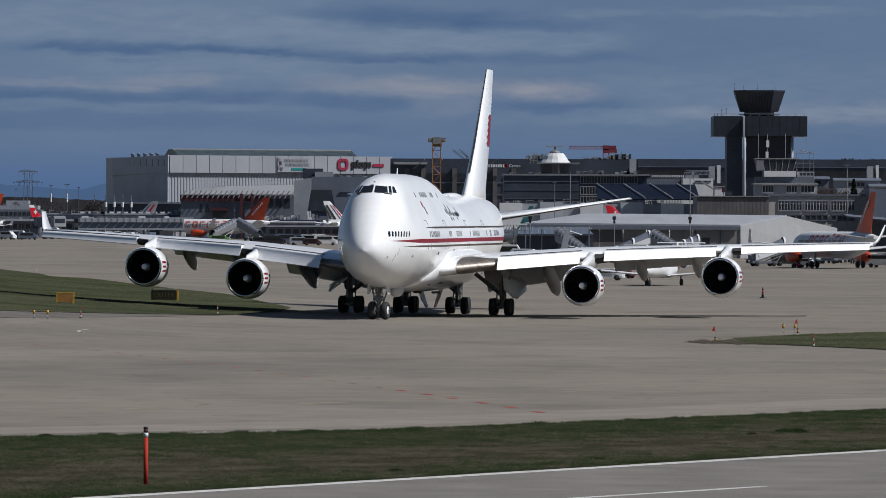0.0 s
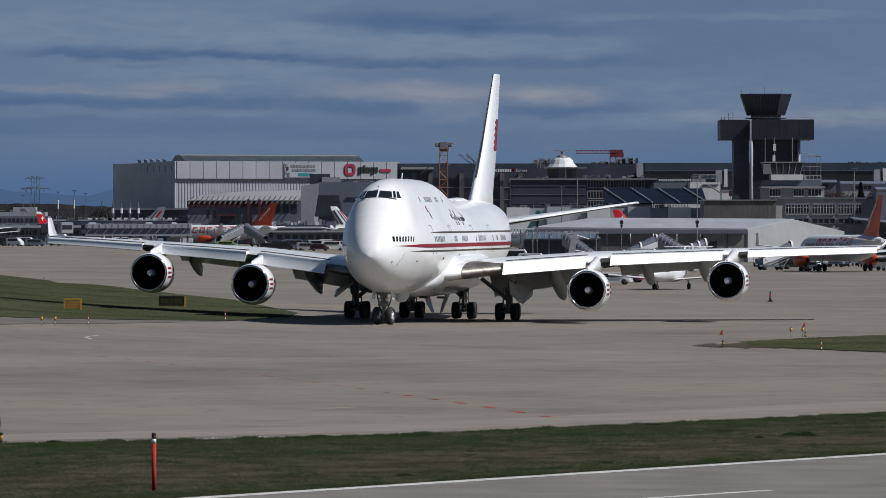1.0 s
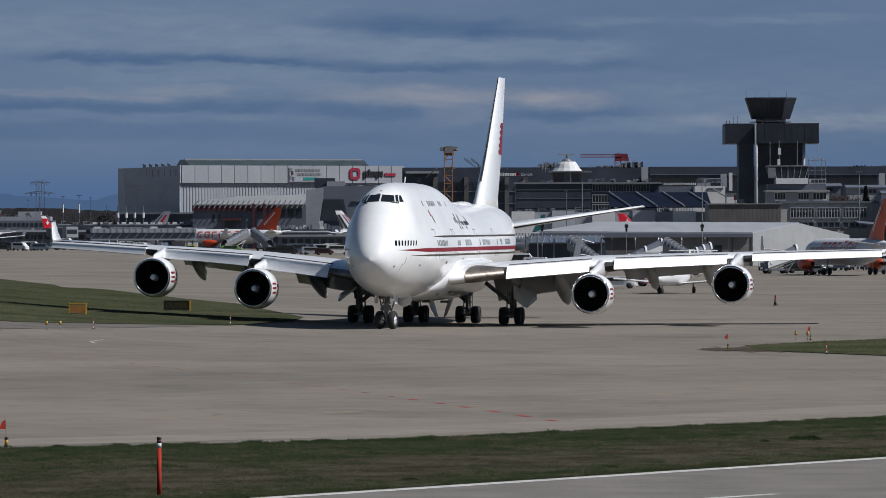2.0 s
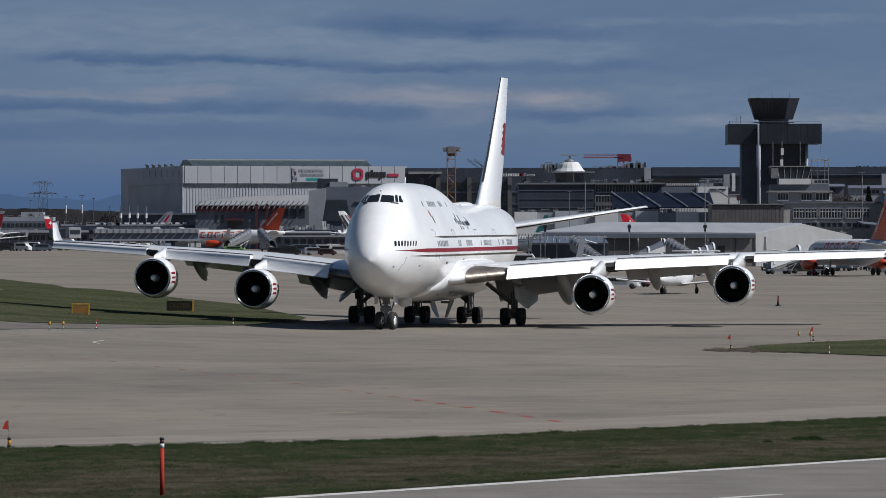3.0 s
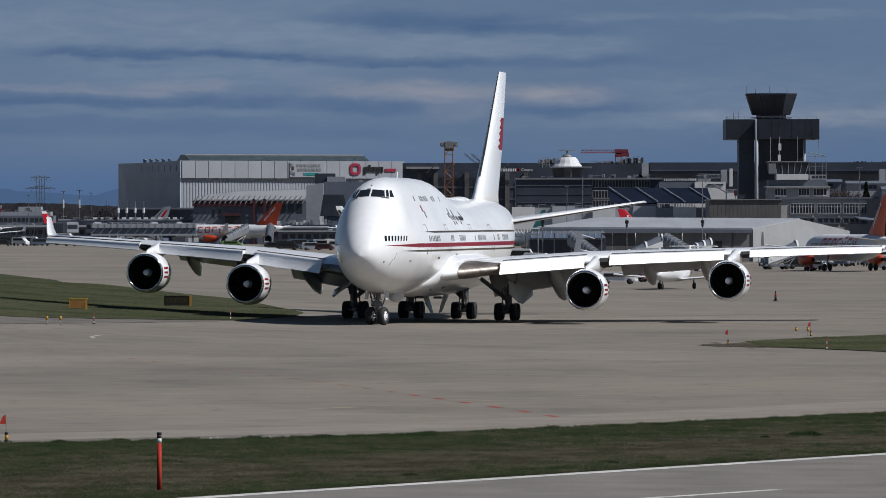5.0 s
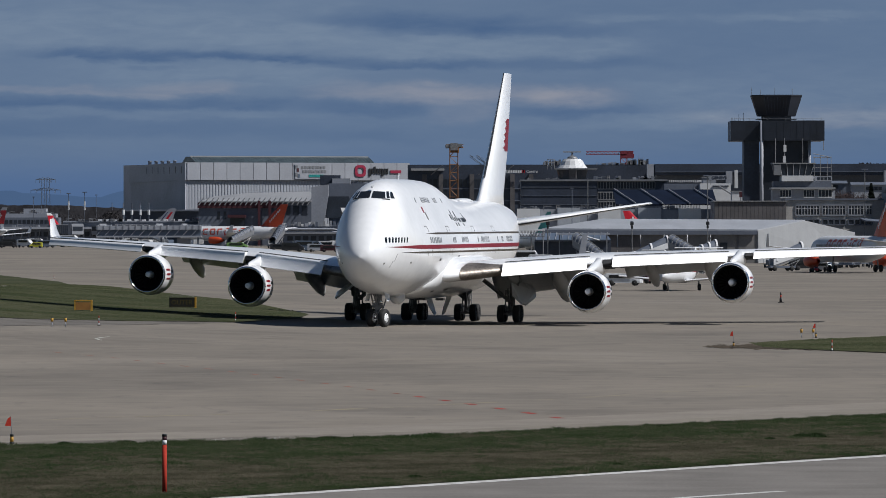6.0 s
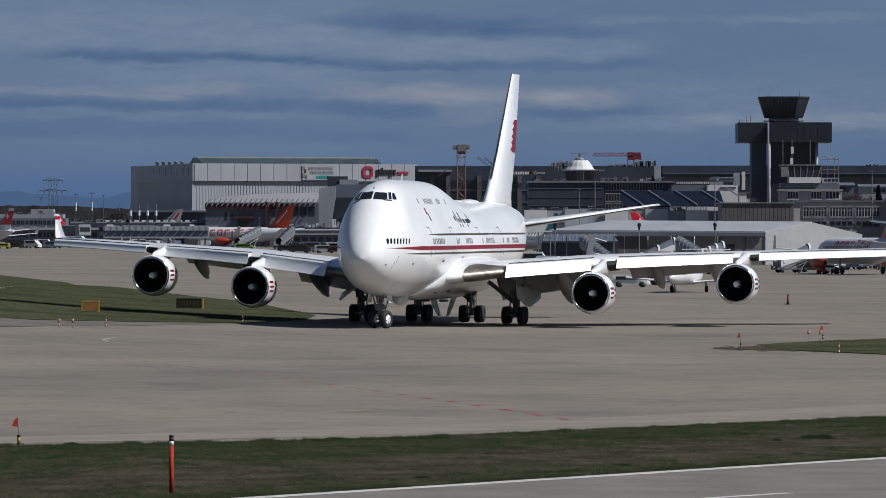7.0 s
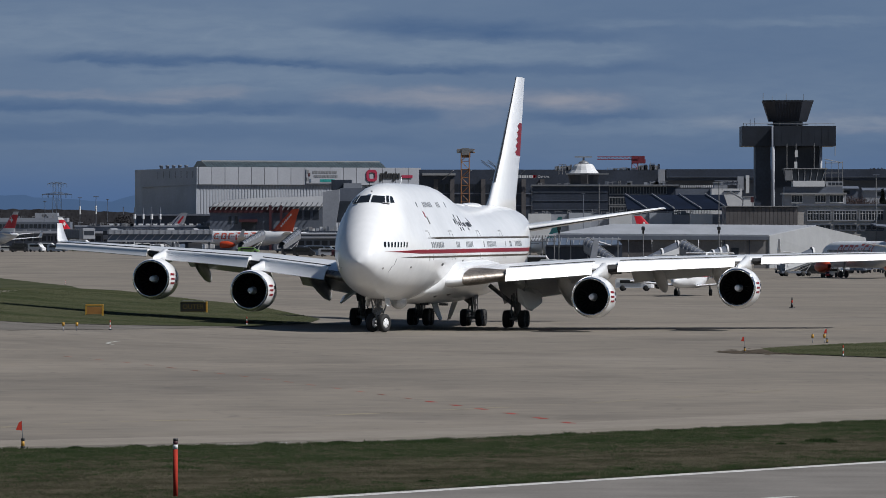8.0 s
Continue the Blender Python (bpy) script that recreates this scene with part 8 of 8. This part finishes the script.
def dashes():
    path = sample([(-21.5, 329.14), (-17.1, 316.42), (-10.96, 290.14), (-5.83, 265.55), (-2.02, 245.6), (1.53, 226.26), (3.95, 211.57)], 160)
    done, on_ = 0.0, True
    start = path[0]
    k = 0
    for a, b in zip(path, path[1:]):
        done += (b - a).length
        if done > (1.4 if on_ else 3.7):
            if on_:
                tagged(obj("red_dash", line(start[:2], b[:2], .21 if b.y > 243 else .3, .005, 4), LINE_RED if b.y > 243 else LINE_BRIGHT_RED), "faded red painted dash on concrete", "marking", group="red dashes", kind="structure")
            on_, done, start = not on_, 0.0, b
    path = sample([(-15.99, 210.08), (-12.56, 216.31), (-7.64, 220.95), (-1.73, 230.33), (4.74, 242.2), (12.14, 260.08), (22.45, 290.23)], 61)
    rnd = random.Random(17)
    for a, b in zip(path[:-1], path[1:]):
        if rnd.random() < .45:
            continue
        w = rnd.uniform(.3, .8)
        tagged(obj("yellow_line", line(a[:2], b[:2], w, .004, 3), LINE_YELLOW), "worn yellow taxi line on concrete", "marking", kind="structure")


dashes()
EDGE_X = (-40, -13.8, -9.3, -5.3, -1.0, 2.6, 9.3, 15.0, 40)
tagged(obj("pale_band", strip([(x, turf_end(x) + 3.5 + .12 * (x + 14)) for x in EDGE_X], [(x, turf_end(x) + 10.0 + .2 * (x + 14)) for x in EDGE_X], .003, n=60, m=2), PALE_CONCRETE), "paler worn concrete band along the turf", "marking", kind="structure")


def white_hook():
    path = sample([(-20.3, 360.9), (-20.58, 358.8), (-20.73, 355.51), (-20.26, 353.03)], 13)
    for a, b in zip(path, path[1:]):
        tagged(obj("white_hook", line(a[:2], b[:2], .2, .012, 2), LINE_WORN), "worn white painted curve", "marking", kind="structure")


white_hook()
tagged(obj("service_road", strip([(-120, 364), (-27.5, 373), (-21, 399), (-15.2, 426)], [(-120, 397), (-28.1, 398.3), (-21.0, 419.8), (-15.1, 428)], .02, n=60, m=4), DARK_ASPHALT), "dark asphalt shoulder beside the grass", "road", kind="structure")


# ---- turf of the near strip ----
def blades(name, mat, verts, faces, label):
    me = bpy.data.meshes.new(name)
    me.from_pydata(verts, [], faces)
    me.materials.append(mat)
    tagged(new(name, me), label, "grass", kind="stuff")


def blade(rnd, verts, faces, x, y, z, w, reach_, h):
    """One bent blade: it leans far over, so that the lawn takes the light from above."""
    a = rnd.uniform(.5, 2.64)  # bent by the wind
    c, s = math.cos(a), math.sin(a)
    n = len(verts)
    verts += [(x + s * w, y - c * w, z), (x + c * reach_, y + s * reach_, z + h), (x - s * w, y + c * w, z)]
    faces.append((n, n + 1, n + 2))


def turf(name, mat, count, seed, dry, label):
    rnd = random.Random(seed)
    verts, faces = [], []
    made = 0
    while made < count:
        x = rnd.uniform(-17, 19)
        lo = 146.9 + (x + 8.09) * (179.8 - 146.9) / (12.7 + 8.09)
        hi = turf_end(x) - .2
        y = rnd.uniform(lo, hi + .25)
        f = (y - lo) / (hi - lo)
        straw = 1.0 * math.exp(-((f - .36) / .24) ** 2) + .38 * noise.noise((x * .35, y * .1, 2.0)) + .45 * noise.noise((x * 1.9, y * .5, 5.0)) - .06
        if (rnd.random() < straw) != dry:
            continue
        made += 1
        tuft = max(0, noise.noise((x * .9, y * .3, 9.0)) - .1) + (max(0, noise.noise((x * 1.7, 3.0, 1.0))) * .7 if f > .95 else 0)
        h = rnd.uniform(.02, .045) + (.13 * tuft if not dry else .015) + (.05 * rnd.random() if f > .96 else 0) + (.03 if f < .04 else 0)
        z = ground(x, y) + .02
        for _ in range(3):
            blade(rnd, verts, faces, x + rnd.uniform(-.07, .07), y + rnd.uniform(-.07, .07), z, rnd.uniform(.016, .034), h * rnd.uniform(1.3, 2.8), h)
    blades(name, mat, verts, faces, label)


turf("green_turf", GRASS, 42000, 3, False, "short green grass blades in uneven tufts")
turf("dry_turf", DRY_GRASS, 34000, 4, True, "straw-coloured dry grass blades")


def island_turf(name, label, count, seed, inside, box_):
    """Coarser blades on a grass island, where inside(x, y) holds."""
    rnd = random.Random(seed)
    verts, faces = [], []
    while len(faces) < count:
        x, y = rnd.uniform(*box_[:2]), rnd.uniform(*box_[2:])
        if not inside(x, y):
            continue
        z = ground(x, y) + .03
        h = rnd.uniform(.02, .05) * (1 + 1.0 * max(0, noise.noise((x * .5, y * .1, 4.0))))
        blade(rnd, verts, faces, x, y, z + .02, rnd.uniform(.04, .08), h * rnd.uniform(2.0, 4.0), h)
    blades(name, ISLAND_GRASS, verts, faces, label)


def in_left(x, y):
    near = 397.9 + max(0, x + 28.1) * 3.05
    far = 470.0
    for (xa, ya), (xb, yb) in zip(LEFT_FAR, LEFT_FAR[1:]):
        if xa <= x <= xb:
            far = ya + (yb - ya) * (x - xa) / (xb - xa)
    return near + 1 < y < far - 1


def in_right(x, y):
    near = 352 - (x - 17) * 3.05 if x < 23.5 else 332 - (x - 23.5) * .88
    far = 369 + (x - 17.2) * 3.1 if x < 22 else 384 + (x - 22) * 2.4 if x < 27 else 396 + (x - 27) * .7
    return near < y < far


island_turf("island_turf", "green grass of the island beside the taxiway", 40000, 12, in_left, (-46, -12, 396, 640))
island_turf("bend_turf", "green grass of the island at the bend", 14000, 13, in_right, (17, 34, 318, 402))


def petals():
    """A few pale specks, litter or daisies, at the turf's far edge."""
    rnd = random.Random(6)
    verts, faces = [], []
    for _ in range(34):
        x = -7.4 + rnd.choice((0, .5, 1.3, 1.7, 2.4)) + rnd.gauss(0, .22)
        y = turf_end(x) - rnd.uniform(-.1, .8)
        z = ground(x, y) + rnd.uniform(.05, .12)
        n = len(verts)
        s = rnd.uniform(.005, .014)
        verts += [(x - s, y, z), (x + s, y, z), (x + s, y + .01, z + s), (x - s, y + .01, z + s)]
        faces.append((n, n + 1, n + 2, n + 3))
    me = bpy.data.meshes.new("daisies")
    me.from_pydata(verts, [], faces)
    me.materials.append(WHITE_MATT)
    tagged(new("daisies", me), "tiny white daisies at the edge of the turf", "flowers", kind="stuff")




def dark_tufts():
    """A few rank dark green clumps standing out of the short turf."""
    rnd = random.Random(31)
    verts, faces = [], []
    for cx, cy, r, tall in ((10.55, 193.66, .22, .2), (10.93, 193.69, .3, .22), (9.46, 191.45, .15, .12), (-11.94, 188.2, .2, .12), (-10.17, 189.8, .22, .1), (-4.08, 193.6, .3, .1), (4.2, 171.02, .2, .1), (-1.21, 162.28, .18, .1), (6.56, 204.9, .3, .1)):
        for _ in range(420):
            a, q = rnd.uniform(0, 2 * math.pi), r * math.sqrt(rnd.random())
            x, y = cx + q * math.cos(a) * 1.3, cy + q * math.sin(a) * 2.2
            h = tall * rnd.uniform(.4, 1.0) * (1 - .6 * (q / r) ** 2)
            blade(rnd, verts, faces, x, y, ground(x, y) + .02, rnd.uniform(.012, .025), h * .5, h)
    blades("dark_tufts", RANK_GRASS, verts, faces, "rank dark green clumps of grass")


dark_tufts()


def dirt_patch():
    """Brown soil washed over the concrete off the tip of the grass island."""
    rnd = random.Random(8)
    verts, faces = [], []
    for _ in range(900):
        t = rnd.random()
        x = 14.2 + 5.2 * t + rnd.uniform(-.3, .3)
        y = 357 + (t - .5) * 4 + rnd.gauss(0, 1.6 + 5.0 * t)
        s = rnd.uniform(.05, .2)
        z = ground(x, y) + .012 + rnd.uniform(0, .02)
        n = len(verts)
        verts += [(x - s * 1.6, y, z), (x, y - s * 3, z), (x + s * 1.6, y, z), (x + .1, y + s * 3, z), (x, y, z + .02)]
        faces += [(n, n + 1, n + 4), (n + 1, n + 2, n + 4), (n + 2, n + 3, n + 4), (n + 3, n, n + 4)]
    me = bpy.data.meshes.new("dirt")
    me.from_pydata(verts, [], faces)
    me.materials.append(DIRT)
    tagged(new("dirt", me), "brown dirt scattered over the concrete at the grass tip", "soil", kind="stuff")


dirt_patch()
petals()


# ---- what moves ----
# seconds, nose wheel x and y, heading off the camera's line
TAXI = [(0.0, -4.40, 430.00, 7.60), (0.5, -4.47, 429.53, 7.69), (1.0, -4.57, 429.05, 7.78), (1.5, -4.64, 428.56, 7.86), (3.0, -4.92, 426.99, 8.11), (3.5, -5.01, 426.44, 8.21),
        (4.0, -5.11, 425.86, 8.31), (4.5, -5.22, 425.28, 8.41), (6.0, -5.61, 423.45, 8.81), (6.5, -5.78, 422.81, 8.97), (7.0, -5.93, 422.15, 9.15), (7.5, -6.12, 421.49, 9.36), (8.0, -6.31, 420.80, 9.57)]


def motions():
    walk(JET, [(t, pose(x, y, ground(x, y) + .02, .23, 0.72, 0) @ pose(0, 0, 0, 0, 0, -h)) for t, x, y, h in TAXI])
    x, y = -106.48 - 27.6, 1500.0
    walk(TAXIING, [(t, pose(x - 3.6 * t, y, ground(x - 3.6 * t, y) + .02, 0, 0, 270)) for t in (0.0, 2.0, 4.0, 6.0, 8.0)])
    x, y = -48.2, 1620.0
    walk(CART, [(t, pose(x - 10.3 * t, y, ground(x - 10.3 * t, y), 0, 0, 270)) for t in (0.0, 2.0, 4.0, 6.0, 8.0)])
    x, y = -46.24, 1600.0
    walk(SWING, [(t, pose(x - .35 * t, y, ground(x, y), 0, 0, a)) for t, a in ((0.0, 42.0), (1.5, 36.0), (3.0, 22.0), (4.5, 4.0), (6.0, -14.0), (8.0, -28.0))])
    # the tyres roll as far as the nose wheel travels
    gone, turns = 0.0, []
    for k in range(17):
        t = k * .5
        q = max(i for i in range(len(TAXI) - 1) if TAXI[i][0] <= t)
        a, b = TAXI[q], TAXI[q + 1]
        f = (t - a[0]) / (b[0] - a[0])
        here = Vector((a[1] + (b[1] - a[1]) * f, a[2] + (b[2] - a[2]) * f))
        gone += (here - turns[-1][2]).length if turns else 0.0
        turns.append((t, math.degrees(gone / .62), here))
    for tyre, c in ROLLERS:
        walk(tyre, [(t, pose(c.x, c.y, c.z, a, 0, 0)) for t, a, _ in turns])
    walk(STEER, [(0.0, pose(0, 0, 0, 0, 0, -8)), (4.0, pose(0, 0, 0, 0, 0, -13)), (8.0, pose(0, 0, 0, 0, 0, -24))])


motions()
